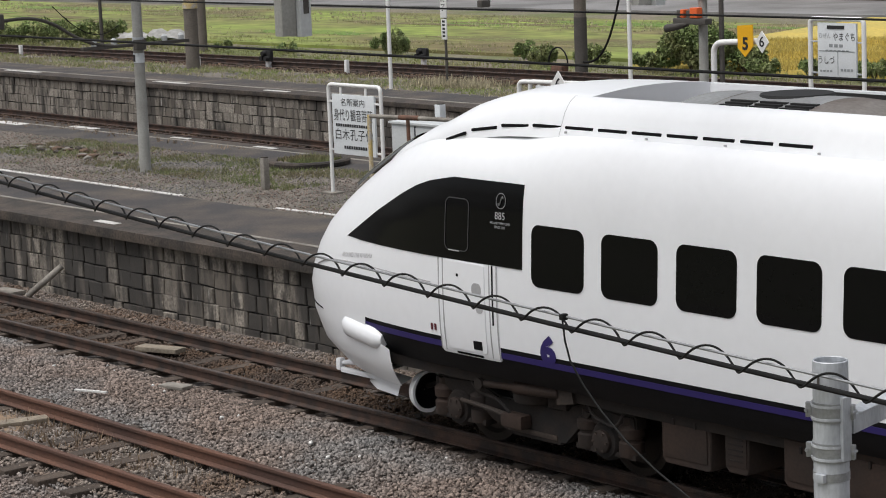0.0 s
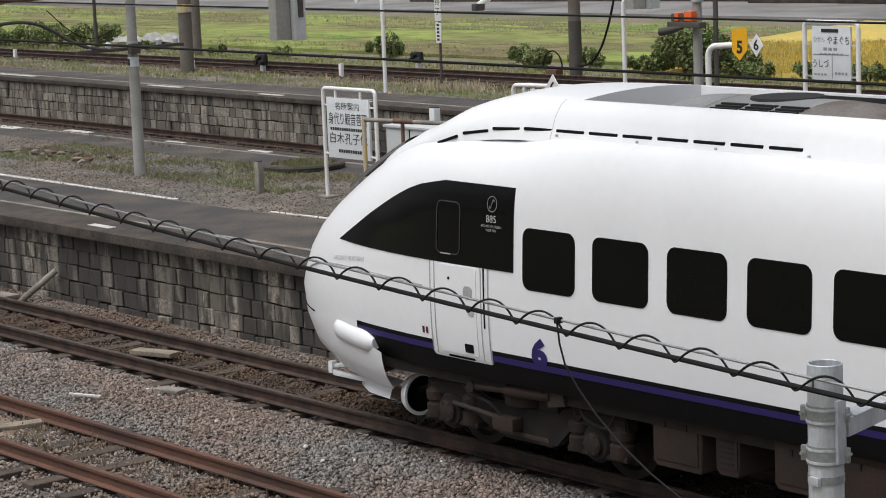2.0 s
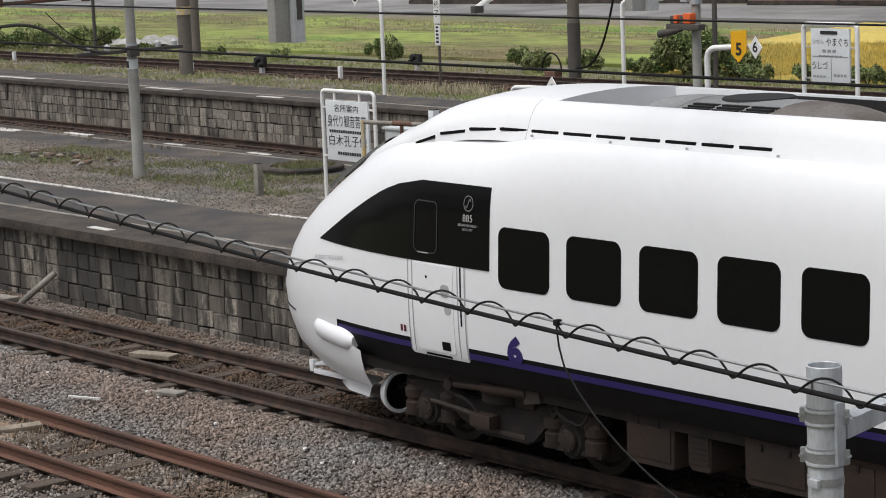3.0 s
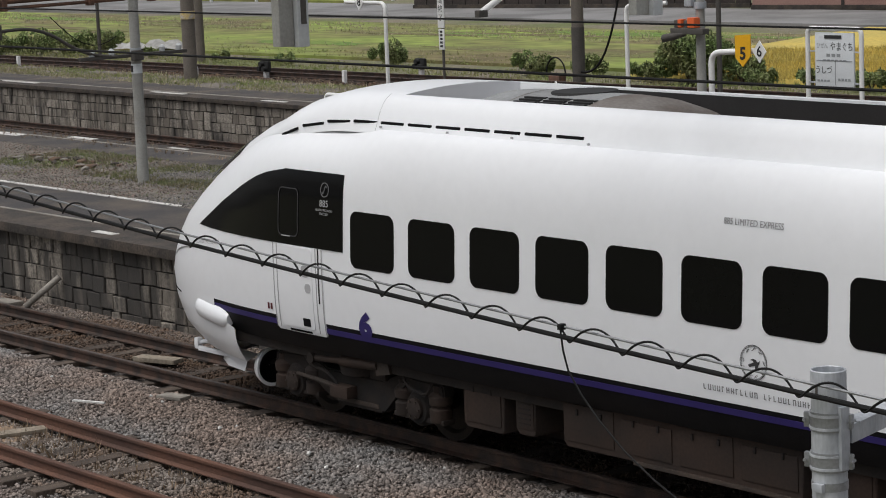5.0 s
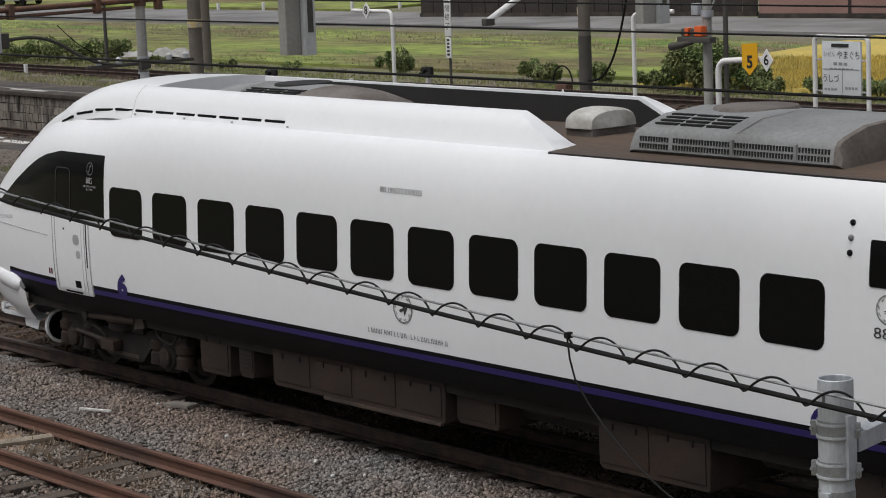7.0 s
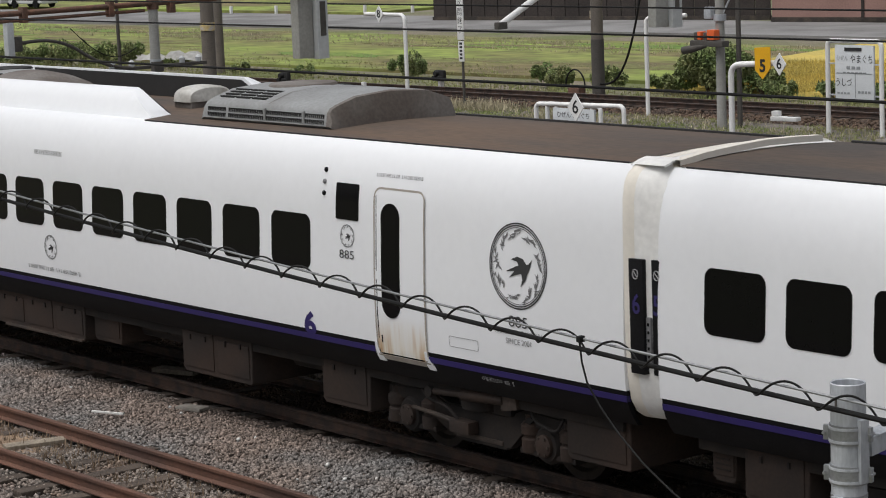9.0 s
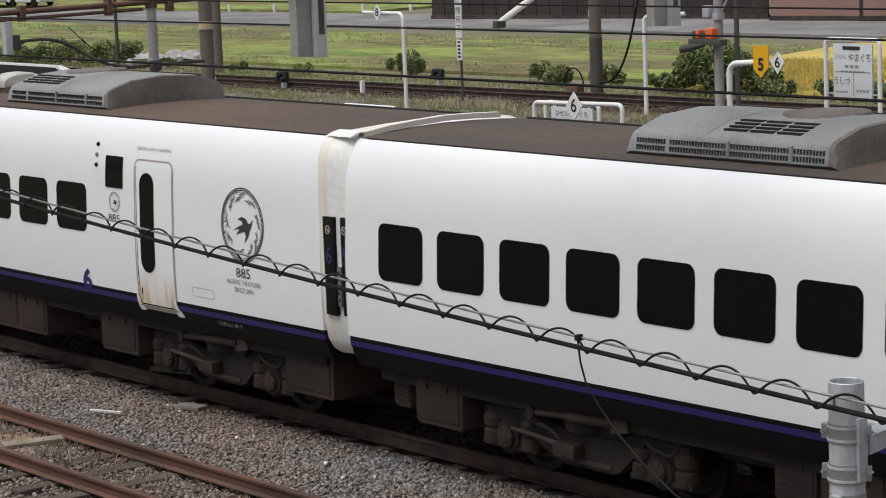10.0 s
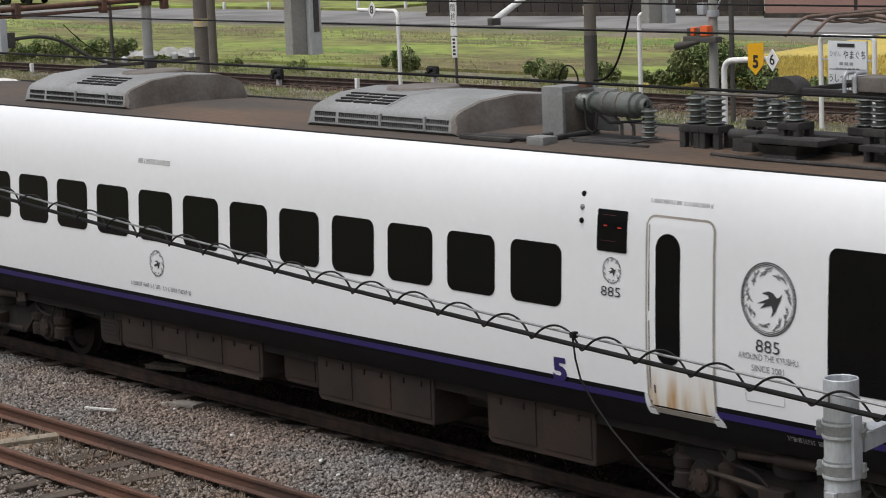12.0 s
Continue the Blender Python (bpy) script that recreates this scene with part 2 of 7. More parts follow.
M_YELLOWWORN = material("worn_yellow_paint", (0.55, 0.42, 0.17), 0.8, 0, 0.3, 8, 40, 0.1, second=(0.45, 0.42, 0.38))
M_ORANGE = material("orange_signal", (0.75, 0.13, 0.03), 0.5, 0, 0.05, 5, 40, 0)
M_CABINET = material("pale_grey_cabinet", (0.52, 0.54, 0.55), 0.55, 0, 0.08, 3, 30, 0)
M_GRASSFIELD = material("mown_field", (0.225, 0.285, 0.060), 0.95, 0, 0.45, 0.16, 1.2, 0.6, 0.1, second=(0.165, 0.135, 0.062), patch=0.50, stretch=(0.6, 1.1, 1))
M_FIELDBARE = material("worn_field_strip", (0.135, 0.108, 0.052), 0.95, 0, 0.4, 0.5, 4, 0.5, 0.05, second=(0.17, 0.20, 0.055), patch=0.52)
M_FIELDLUSH = material("lush_field_strip", (0.12, 0.20, 0.035), 0.95, 0, 0.4, 0.5, 4, 0.5, 0.05, second=(0.19, 0.24, 0.05), patch=0.55)
M_GRASSBLADE = material("grass_blades", (0.235, 0.285, 0.09), 0.9, 0, 0.25, 0.5, 8, 0, island=0.5, second=(0.29, 0.265, 0.13))
M_WEED = material("low_platform_weed", (0.185, 0.220, 0.085), 0.9, 0, 0.25, 0.9, 8, 0, island=0.5, second=(0.20, 0.175, 0.100))
M_DRYBLADE = material("dry_grass", (0.46, 0.41, 0.28), 0.9, 0, 0.2, 0.5, 8, 0, island=0.4)
M_BROWNBLADE = material("withered_brown_weed", (0.27, 0.200, 0.135), 0.9, 0, 0.25, 0.8, 8, 0, island=0.5, second=(0.20, 0.140, 0.095))
M_RICE = material("ripening_rice", (0.62, 0.47, 0.11), 0.95, 0, 0.25, 0.3, 5, 0, island=0.35, second=(0.50, 0.41, 0.12))
M_LEAF = material("bush_leaves", (0.190, 0.262, 0.090), 0.75, 0, 0.3, 1.2, 14, 0, island=0.6, second=(0.26, 0.275, 0.12))
M_BARK = material("bark", (0.10, 0.075, 0.05), 0.95, 0, 0.3, 4, 30, 0.3)
M_ROAD = material("pale_asphalt_road", (0.235, 0.23, 0.228), 0.9, 0, 0.15, 0.3, 20, 0.2, second=(0.145, 0.142, 0.14))
M_PINKWALL = material("dusty_pink_wall", (0.33, 0.20, 0.17), 0.9, 0, 0.12, 0.6, 12, 0.1)
M_DARKWALL = material("dark_timber_fence", (0.045, 0.036, 0.032), 0.9, 0, 0.3, 1, 12, 0.2)
M_SHEET = material("grubby_white_sheet", (0.38, 0.38, 0.37), 0.8, 0, 0.2, 1.5, 8, 0.2, second=(0.27, 0.265, 0.25))
M_CARWHITE = material("pale_car_paint", (0.6, 0.6, 0.62), 0.35, 0, 0.05, 2, 10, 0)

# ---- building tools ----
def mesh_object(name, bm, mat, parent=None, label="", smooth=True):
    me = bpy.data.meshes.new(name)
    bm.to_mesh(me)
    bm.free()
    return link_mesh(name, me, mat, parent, label, smooth)


def link_mesh(name, me, mat, parent=None, label="", smooth=False):
    if not me.materials:
        me.materials.append(mat)
    if smooth:
        me.polygons.foreach_set("use_smooth", [True] * len(me.polygons))
        me.set_sharp_from_angle(angle=radians(40))
    ob = new(name, me)
    if parent is not None:
        ob.parent = parent
    if label:
        ob["label"] = label
    return ob


def part(name, bm, mat, parent, label="", smooth=True):
    return mesh_object(name, bm, mat, parent, label, smooth)


def thing(name, at=(0, 0, 0), label="", category="", group="", kind="", turn=0):
    e = new(name)
    e.empty_display_size = 0.2
    e.matrix_basis = pose(*at, 0, 0, turn)
    return tagged(e, label, category, group, kind)


def add_box(bm, lo, hi, bevel=0.0):
    c = [(a + b) / 2 for a, b in zip(lo, hi)]
    made = bmesh.ops.create_cube(bm, size=1, matrix=Matrix.LocRotScale(c, None, [abs(b - a) for a, b in zip(lo, hi)]))
    if bevel:
        edges = list({e for v in made["verts"] for e in v.link_edges})
        bmesh.ops.bevel(bm, geom=edges, offset=bevel, segments=2, affect="EDGES", profile=0.7)
    return bm


def box(lo, hi, bevel=0.0):
    return add_box(bmesh.new(), lo, hi, bevel)


def add_tube(bm, path, r, n=10, caps=True):
    """A round bar along a path of points; r a radius or one per point."""
    pts = [Vector(p) for p in path]
    rs = r if isinstance(r, (list, tuple)) else [r] * len(pts)
    rings = []
    side = None
    for i, p in enumerate(pts):
        d = (pts[min(i + 1, len(pts) - 1)] - pts[max(i - 1, 0)]).normalized()
        if side is None:
            side = d.orthogonal().normalized()
        side = (side - d * side.dot(d)).normalized()
        up = d.cross(side)
        rings.append([bm.verts.new(p + (side * math.cos(a) + up * math.sin(a)) * rs[i]) for a in (k * math.tau / n for k in range(n))])
    for a, b in zip(rings, rings[1:]):
        for k in range(n):
            bm.faces.new((a[k], a[(k + 1) % n], b[(k + 1) % n], b[k]))
    if caps:
        bm.faces.new(rings[0][::-1])
        bm.faces.new(rings[-1])
    return bm


def tube(path, r, n=10, caps=True):
    return add_tube(bmesh.new(), path, r, n, caps)


def bend(points, radius, steps=6):
    """The points of a bent pipe: its corners rounded."""
    pts = [Vector(p) for p in points]
    out = [pts[0]]
    for a, b, c in zip(pts, pts[1:], pts[2:]):
        p, q = b + (a - b).normalized() * radius, b + (c - b).normalized() * radius
        for i in range(steps + 1):
            t = i / steps
            out.append(p * (1 - t) ** 2 + b * 2 * t * (1 - t) + q * t * t)
    out.append(pts[-1])
    return out


def grid_mesh(rows, closed=False):
    """Quads over rows of points."""
    bm = bmesh.new()
    vs = [[bm.verts.new(p) for p in row] for row in rows]
    for a, b in zip(vs, vs[1:]):
        n = len(a)
        for k in range(n if closed else n - 1):
            bm.faces.new((a[k], a[(k + 1) % n], b[(k + 1) % n], b[k]))
    return bm


def prism(outline, a, b, axis="y"):
    """An outline (pairs) made solid between a and b along an axis."""
    put = {"y": lambda p, d: (p[0], d, p[1]), "x": lambda p, d: (d, p[0], p[1]), "z": lambda p, d: (p[0], p[1], d)}[axis]
    bm = bmesh.new()
    lo, hi = [bm.verts.new(put(p, a)) for p in outline], [bm.verts.new(put(p, b)) for p in outline]
    bm.faces.new(lo[::-1])
    bm.faces.new(hi)
    n = len(lo)
    for k in range(n):
        bm.faces.new((lo[k], lo[(k + 1) % n], hi[(k + 1) % n], hi[k]))
    bmesh.ops.recalc_face_normals(bm, faces=bm.faces)
    return bm


def merge(bm, other):
    me = bpy.data.meshes.new("joined")
    other.to_mesh(me)
    other.free()
    bm.from_mesh(me)
    bpy.data.meshes.remove(me)
    return bm


def text_mesh(body, height, depth=0.0, bold=0.0):
    """A word in the built-in font, as flat geometry centred on its origin, in x and z, facing -y."""
    cu = bpy.data.curves.new("word", "FONT")
    cu.body, cu.size, cu.align_x, cu.align_y, cu.extrude, cu.resolution_u, cu.offset = body, height / 0.72, "CENTER", "CENTER", depth, 3, bold
    ob = bpy.data.objects.new("word", cu)
    me = bpy.data.meshes.new_from_object(ob)
    bpy.data.objects.remove(ob)
    bpy.data.curves.remove(cu)
    me.transform(pose(0, 0, 0, 90, 0, 0))
    return me


def word(name, body, height, at, mat, parent, width=None, label="", turn=0, lean=0, bold=0.0):
    me = text_mesh(body, height, 0.0, bold)
    if width:
        xs = [v.co.x for v in me.vertices]
        if xs and max(xs) > min(xs):
            me.transform(Matrix.Diagonal((width / (max(xs) - min(xs)), 1, 1, 1)))
    ob = link_mesh(name, me, mat, parent, label)
    ob.matrix_basis = pose(*at, lean, 0, turn)
    return ob


def scatter(name, mat, spots, sizes, shape, label, category, parent=None, flat=1.0, seed=1):
    """Many small copies of a shape (verts, faces) joined in one mesh."""
    rng = np.random.default_rng(seed)
    v0, f0 = np.array(shape[0], float), np.array(shape[1], int)
    n, k = len(spots), len(v0)
    jit = v0[None] * (1 + rng.uniform(-0.5, 0.42, (n, k, 3)))
    ax = rng.uniform(0, math.tau, n)
    tilt = rng.uniform(-0.9, 0.9, n) * (1 if flat else 0)
    c, s, ct, st = np.cos(ax), np.sin(ax), np.cos(tilt), np.sin(tilt)
    x, y, z = jit[..., 0], jit[..., 1], jit[..., 2]
    y, z = y * ct[:, None] - z * st[:, None], y * st[:, None] + z * ct[:, None]
    x, y = x * c[:, None] - y * s[:, None], x * s[:, None] + y * c[:, None]
    pts = np.stack([x, y, z], -1) * np.asarray(sizes)[:, None, None] + np.asarray(spots)[:, None, :]
    faces = (f0[None] + (np.arange(n) * k)[:, None, None]).reshape(-1, f0.shape[1])
    me = bpy.data.meshes.new(name)
    me.vertices.add(n * k)
    me.vertices.foreach_set("co", pts.reshape(-1))
    m = f0.shape[1]
    me.loops.add(faces.size)
    me.loops.foreach_set("vertex_index", faces.reshape(-1))
    me.polygons.add(len(faces))
    me.polygons.foreach_set("loop_start", np.arange(len(faces)) * m)
    me.update(calc_edges=True)
    me.validate()
    ob = link_mesh(name, me, mat, parent)
    return tagged(ob, label, "" if parent else category, kind="stuff")


CHIP = ([(-.5, -.4, -.3), (.45, -.5, -.3), (.5, .4, -.35), (-.4, .5, -.3), (-.35, -.3, .35), (.3, -.35, .4), (.35, .3, .3), (-.3, .35, .38)],
        [(0, 3, 2, 1), (4, 5, 6, 7), (0, 1, 5, 4), (1, 2, 6, 5), (2, 3, 7, 6), (3, 0, 4, 7)])
BLADES = ([(-.10, 0, 0), (.10, 0, 0), (.25, .05, 1), (-.3, -.2, 0), (-.15, -.25, 0), (-.55, -.3, .8), (.2, .2, 0), (.35, .15, 0), (.45, .5, .85), (-.05, .2, 0), (.08, .25, 0), (-.2, .6, .9)],
          [(0, 1, 2), (3, 4, 5), (6, 7, 8), (9, 10, 11)])
LEAVES = ([(-.5, 0, 0), (0, -.22, .1), (.5, 0, .05), (0, .25, -.08), (0, 0, -.5), (.2, .15, 0), (.05, .1, .5), (-.2, -.1, .05)],
          [(0, 1, 2, 3), (4, 5, 6, 7)])

# ---- the ground, tracks and platforms ----
PLAT, PLAT2 = 0.97, 0.90
tagged(mesh_object("ground", grid_mesh([[(x, y, -0.62) for x in (-2600, -300, -40, 60, 2000)] for y in (-2000, -60, 60, 400, 3000)]), M_GROUND), "flat dry earth with patches of weeds", "ground", kind="structure")
# formation of the yard: a raised bed of ballast under the tracks


def shoulder(y):
    """Height of the stone heap between the two nearer tracks."""
    return 0.10 * math.exp(-((y + 1.6) / 0.75) ** 2)


BED = [(-12, -0.6), (-12, -0.255)] + [(-3.0 + 0.2 * k, -0.25 + shoulder(-3.0 + 0.2 * k)) for k in range(13)] + [(-0.5, -0.25), (1.86, -0.262), (1.86, -0.6)]
tagged(mesh_object("ballast_bed", prism(BED, -170, 60, "x"), M_BALLAST), "grey ballast bed of the station yard", "ballast", kind="structure")
tagged(mesh_object("ballast_bed", box((-170, 9.1, -0.6), (60, 17.2, -0.22)), M_DIRT), "rust brown ballast bed between two platforms", "ballast", kind="structure")

RAIL_SECTION = [(-.064, -.153), (.064, -.153), (.064, -.142), (.012, -.122), (.010, -.045), (.033, -.034), (.033, -.006), (.027, 0), (-.027, 0), (-.033, -.006), (-.033, -.034), (-.010, -.045), (-.012, -.122), (-.064, -.142)]
SLEEPER_MESH = {}


def sleeper_mesh(mat):
    if mat.name not in SLEEPER_MESH:
        me = bpy.data.meshes.new("sleeper")
        bm = box((-0.11, -1.05, -0.29), (0.11, 1.05, -0.158), 0.015)
        bm.to_mesh(me)
        bm.free()
        me.materials.append(mat)
        SLEEPER_MESH[mat.name] = me
    return SLEEPER_MESH[mat.name]


def track(y, x0, x1, mat, head, label, sleepers=None, turn=0, at=(0, 0, 0), wood=None):
    t = thing("railway_track", (at[0], y, at[2]), label, "track", kind="structure", turn=turn)
    for side in (-0.5665, 0.5665):
        bm = prism([(p[0] + side, p[1]) for p in RAIL_SECTION], x0, x1, "x")
        part("rail", bm, mat, t)
        if head:
            part("rail_head", box((x0, side - 0.026, 0.0), (x1, side + 0.026, 0.003)), head, t, "worn running surface")
    if sleepers:
        rng = random.Random(int(y * 10))
        x = sleepers[0]
        while x < sleepers[1]:
            s = new("sleeper", sleeper_mesh(wood or M_SLEEPER))
            s.parent = t
            s.matrix_basis = pose(x, rng.uniform(-.04, .04), rng.uniform(-.045, -.012), rng.uniform(-.6, .6), 0, rng.uniform(-2, 2))
            x += 0.66 + rng.uniform(-.03, .03)
    return t


track(0.0, -170, 60, M_RAIL, M_RAILTOP, "brown steel running track beside the stone platform", (-44, -8))
track(-3.46, -170, 60, M_RAILRUST, None, "disused siding with red rusted rails and old sleepers", (-27, -8))
track(15.33, -170, 60, M_RAIL, None, "rusty brown track below the far platform", None)
track(30.6, -120, 90, M_RAIL, M_RAILTOP, "brown main line track along the fields", (-45, 12), turn=2.2, at=(-48, 0, 0.10))
tagged(mesh_object("ballast_bed", prism([(-3.4, -0.62), (3.4, -0.62), (2.2, -0.24), (-2.2, -0.24)], -120, 90, "x"), M_DIRT), "brown ballast bank of the main line", "ballast", kind="structure").matrix_basis = pose(-48, 30.6, 0.10, 0, 0, 2.2)
tagged(mesh_object("verge", box((-150, 21.0, -0.6), (45, 27.4, 0.0)), M_GRAVELPLAT), "bare soil verge between platform and main line", "ground", kind="structure")

# loose stones
rs = np.random.default_rng(5)


def bed(n, x0, x1, y0, y1, z, near=1.0):
    u = rs.random(n) ** near
    x = x1 - (x1 - x0) * u
    return np.stack([x, rs.uniform(y0, y1, n), z + rs.uniform(-.014, .016, n)], -1)


stones = bed(82000, -36, -9, -2.85, -0.72, -0.235, 0.9)
stones[:, 2] += [shoulder(y) for y in stones[:, 1]]
scatter("ballast_stones", M_STONE, stones, .014 + .036 * rs.random(len(stones)) ** 1.5, CHIP, "loose grey crushed stones between two tracks", "ballast")
low = bed(26000, -28, -9, -4.3, -2.75, -0.203)
low = low[(np.abs(low[:, 1] + 3.46 - 0.5665) > .07) & (np.abs(low[:, 1] + 3.46 + 0.5665) > .07)]
scatter("ballast_stones", M_DUSTSTONE, low, .014 + .034 * rs.random(len(low)) ** 1.5, CHIP, "rust stained stones between the rusty rails", "ballast")
near_side = bed(26000, -25, -8, -7.2, -4.2, -0.235)
scatter("ballast_stones", M_STONE, near_side, .014 + .038 * rs.random(len(near_side)) ** 1.5, CHIP, "loose grey stones beside the siding", "ballast")
inner = bed(26000, -42, -14, -0.5, 0.5, -0.196)
scatter("ballast_stones", M_RUSTSTONE, inner, rs.uniform(.018, .042, len(inner)), CHIP, "rust brown stones inside the running track", "ballast")
edge = bed(15000, -42, -16, 0.64, 1.72, -0.25)
scatter("ballast_stones", M_DUSTSTONE, edge, .012 + .030 * rs.random(len(edge)) ** 1.5, CHIP, "brown grey stones at the foot of the platform wall", "ballast")
mid = bed(5000, -62, -38, 14.0, 17.0, -0.21)
scatter("ballast_stones", M_RUSTSTONE, mid, rs.uniform(.04, .09, len(mid)), CHIP, "rusty stones along the middle track", "ballast")
far = bed(9000, -85, -38, 26.6, 29.9, -0.10)
far[:, 1] += (far[:, 0] + 48) * math.tan(radians(2.2))
scatter("ballast_stones", M_RUSTSTONE, far, rs.uniform(.05, .12, len(far)), CHIP, "brown stones along the main line", "ballast")
pale = bed(46, -26, -10, -2.6, -0.8, -0.222)
pale[:, 2] += [shoulder(y) for y in pale[:, 1]]
scatter("white_stones", M_PAINTLINE, pale, rs.uniform(.03, .055, 46), CHIP, "a few white stones lying on the ballast", "stone")

# platforms
platform = tagged(mesh_object("platform_near", box((-120, 1.86, -0.6), (45, 9.35, PLAT - 0.004)), M_GRAVELPLAT), "old island platform topped with gravelly soil", "platform", kind="structure")
for y0, y1, mat, up, name, lab in ((1.62, 2.5, M_CONCRETE, 0.0, "coping", "stained concrete coping"), (2.5, 4.28, M_ASPHALT, 0.002, "asphalt_strip", "dark worn asphalt"), (8.0, 9.1, M_ASPHALT, 0.002, "asphalt_strip", "dark worn asphalt"), (9.1, 9.5, M_CONCRETE, 0.004, "coping", "stained concrete coping")):
    part(name, box((-120, y0, PLAT - (0.15 if name == "coping" else 0.05)), (45, y1, PLAT + up), 0.012), mat, platform, lab)
platform2 = tagged(mesh_object("platform_far", box((-150, 17.0, -0.6), (45, 21.0, PLAT2 - 0.004)), M_GRAVELPLAT), "old second platform with grass growing on it", "platform", kind="structure")
for y0, y1, mat, up, name, lab in ((16.85, 17.6, M_CONCRETE, 0.0, "coping", "stained concrete coping"), (17.6, 18.9, M_ASPHALT, 0.002, "asphalt_strip", "dark worn asphalt")):
    part(name, box((-150, y0, PLAT2 - (0.11 if name == "coping" else 0.05)), (45, y1, PLAT2 + up), 0.012), mat, platform2, lab)
# worn pale seam and white markings on the platforms
part("pale_seam", box((-120, 9.02, PLAT), (45, 9.12, PLAT + 0.006)), M_PALEEDGE, platform, "worn pale edging")
part("pale_seam", box((-120, 2.46, PLAT), (45, 2.54, PLAT + 0.007)), M_PALEEDGE, platform, "worn pale edging")
part("pale_seam", box((-150, 17.5, PLAT2), (45, 17.62, PLAT2 + 0.007)), M_PALEEDGE, platform2, "worn pale edging")
for (x0, y0, x1, y1, w) in ((-60, 4.38, -31.6, 4.36, .11), (-29.1, 4.42, -26.6, 4.6, .09)):
    d = Vector((x1 - x0, y1 - y0)).normalized()
    n = Vector((-d.y, d.x)) * w / 2
    part("white_line", prism([(x0 - n.x, y0 - n.y), (x1 - n.x, y1 - n.y), (x1 + n.x, y1 + n.y), (x0 + n.x, y0 + n.y)], PLAT - .002, PLAT + 0.008, "z"), M_PAINTLINE, platform, "worn white painted line")
for x, y, a, b in ((-30.0, 1.95, .30, .14), (-43.0, 9.3, .5, .2), (-39.2, 9.28, .32, .12), (-36.2, 9.25, .34, .14), (-47.5, 9.15, .9, .25), (-45.5, 8.9, .6, .3), (-46.6, 8.6, 0.7, .2)):
    part("white_mark", box((x - a, y - b / 2, PLAT), (x + a, y + b / 2, PLAT + 0.009), 0.002), M_PAINTLINE, platform, "worn white marking")
for x, y, a, b in ((-52, 17.3, .8, .16), (-47, 17.2, .5, .14), (-60, 17.35, 1.0, .16), (-43.5, 17.25, .5, .12), (-38, 17.2, .8, .12)):
    part("white_mark", box((x - a, y - b / 2, PLAT2), (x + a, y + b / 2, PLAT2 + 0.011), 0.002), M_PAINTLINE, platform2, "worn white marking")


# ---- the fields, road and houses beyond ----
def patch(name, pts, z, mat, label, category):
    return tagged(mesh_object(name, prism(pts, -0.64, z, "z"), mat), label, category, kind="structure")


patch("field", [(-260, 36.2), (-20, 41.5), (20, 56), (-75, 56.5), (-260, 58)], -0.5, M_GRASSFIELD, "green mown field with darker bands", "field")
patch("field", [(-400, 70.2), (-115, 71), (-120, 130), (-400, 130)], -0.46, M_GRASSFIELD, "dry yellow green field across the road", "field")
patch("road", [(-400, 50), (-84, 60.6), (60, 66), (60, 72.5), (-84, 69.6), (-400, 60)], -0.44, M_ROAD, "pale grey asphalt country road", "road")

gravel = np.random.default_rng(8)
n = 15000
spots = np.stack([gravel.uniform(-44, -24, n), gravel.uniform(4.3, 8.0, n), np.full(n, PLAT + .004)], -1)
scatter("platform_gravel", M_STONE, spots, gravel.uniform(.010, .032, n), CHIP, "fine loose gravel spread over the platform", "gravel")

# worn brown and bare strips in the mown field
fr = random.Random(41)
for i in range(22):
    cx, cy, rx, ry = fr.uniform(-128, -62), fr.uniform(41.5, 55.0), fr.uniform(3, 9), fr.uniform(.35, 1.1)
    ring = [(cx + rx * math.cos(a) * fr.uniform(.7, 1.1), cy + ry * math.sin(a) * fr.uniform(.6, 1.2)) for a in (math.tau * k / 18 for k in range(18))]
    patch("bare_strip", ring, -.493 + .0004 * i, M_FIELDBARE if i % 3 else M_FIELDLUSH, "worn brown strip in the mown field" if i % 3 else "lusher green strip in the mown field", "field")

# ---- the train ----
RUN = [(0, 0), (0.5, 0), (1, 0), (1.5, -0.004), (2, -0.05), (2.5, -0.165), (3, -0.395), (3.5, -0.76), (4, -1.30), (4.5, -1.99), (5, -2.85), (5.5, -3.86), (6, -5.035), (6.5, -6.375), (7, -7.865), (7.5, -9.52), (8, -11.33), (8.5, -13.3), (9, -15.44), (9.5, -17.74), (10, -20.2), (10.5, -22.835), (11, -25.633), (11.5, -28.598), (12, -31.714)]
CARS = []
# half section of the body, from the sole bar to the roof edge: (half width, height)
SIDE = [(1.30, 0.93), (1.385, 1.05), (1.43, 1.17), (1.445, 1.285), (1.455, 1.5), (1.455, 1.8), (1.448, 2.1), (1.432, 2.4), (1.424, 2.65), (1.406, 2.85), (1.378, 3.02), (1.336, 3.16), (1.285, 3.27), (1.235, 3.345), (1.175, 3.397)]
ROOF = [(1.175, 3.397), (1.0, 3.412), (0.8, 3.426), (0.4, 3.443), (0.0, 3.449)]


def lerp(table, v):
    for (a, b), (c, d) in zip(table, table[1:]):
        if (a <= v <= c) or (c <= v <= a):
            return b + (d - b) * ((v - a) / (c - a) if c != a else 0)
    return table[0][1] if abs(v - table[0][0]) < abs(v - table[-1][0]) else table[-1][1]


WIDTH_AT = [(z, w) for w, z in SIDE] + [(z, w) for w, z in ROOF[1:]]
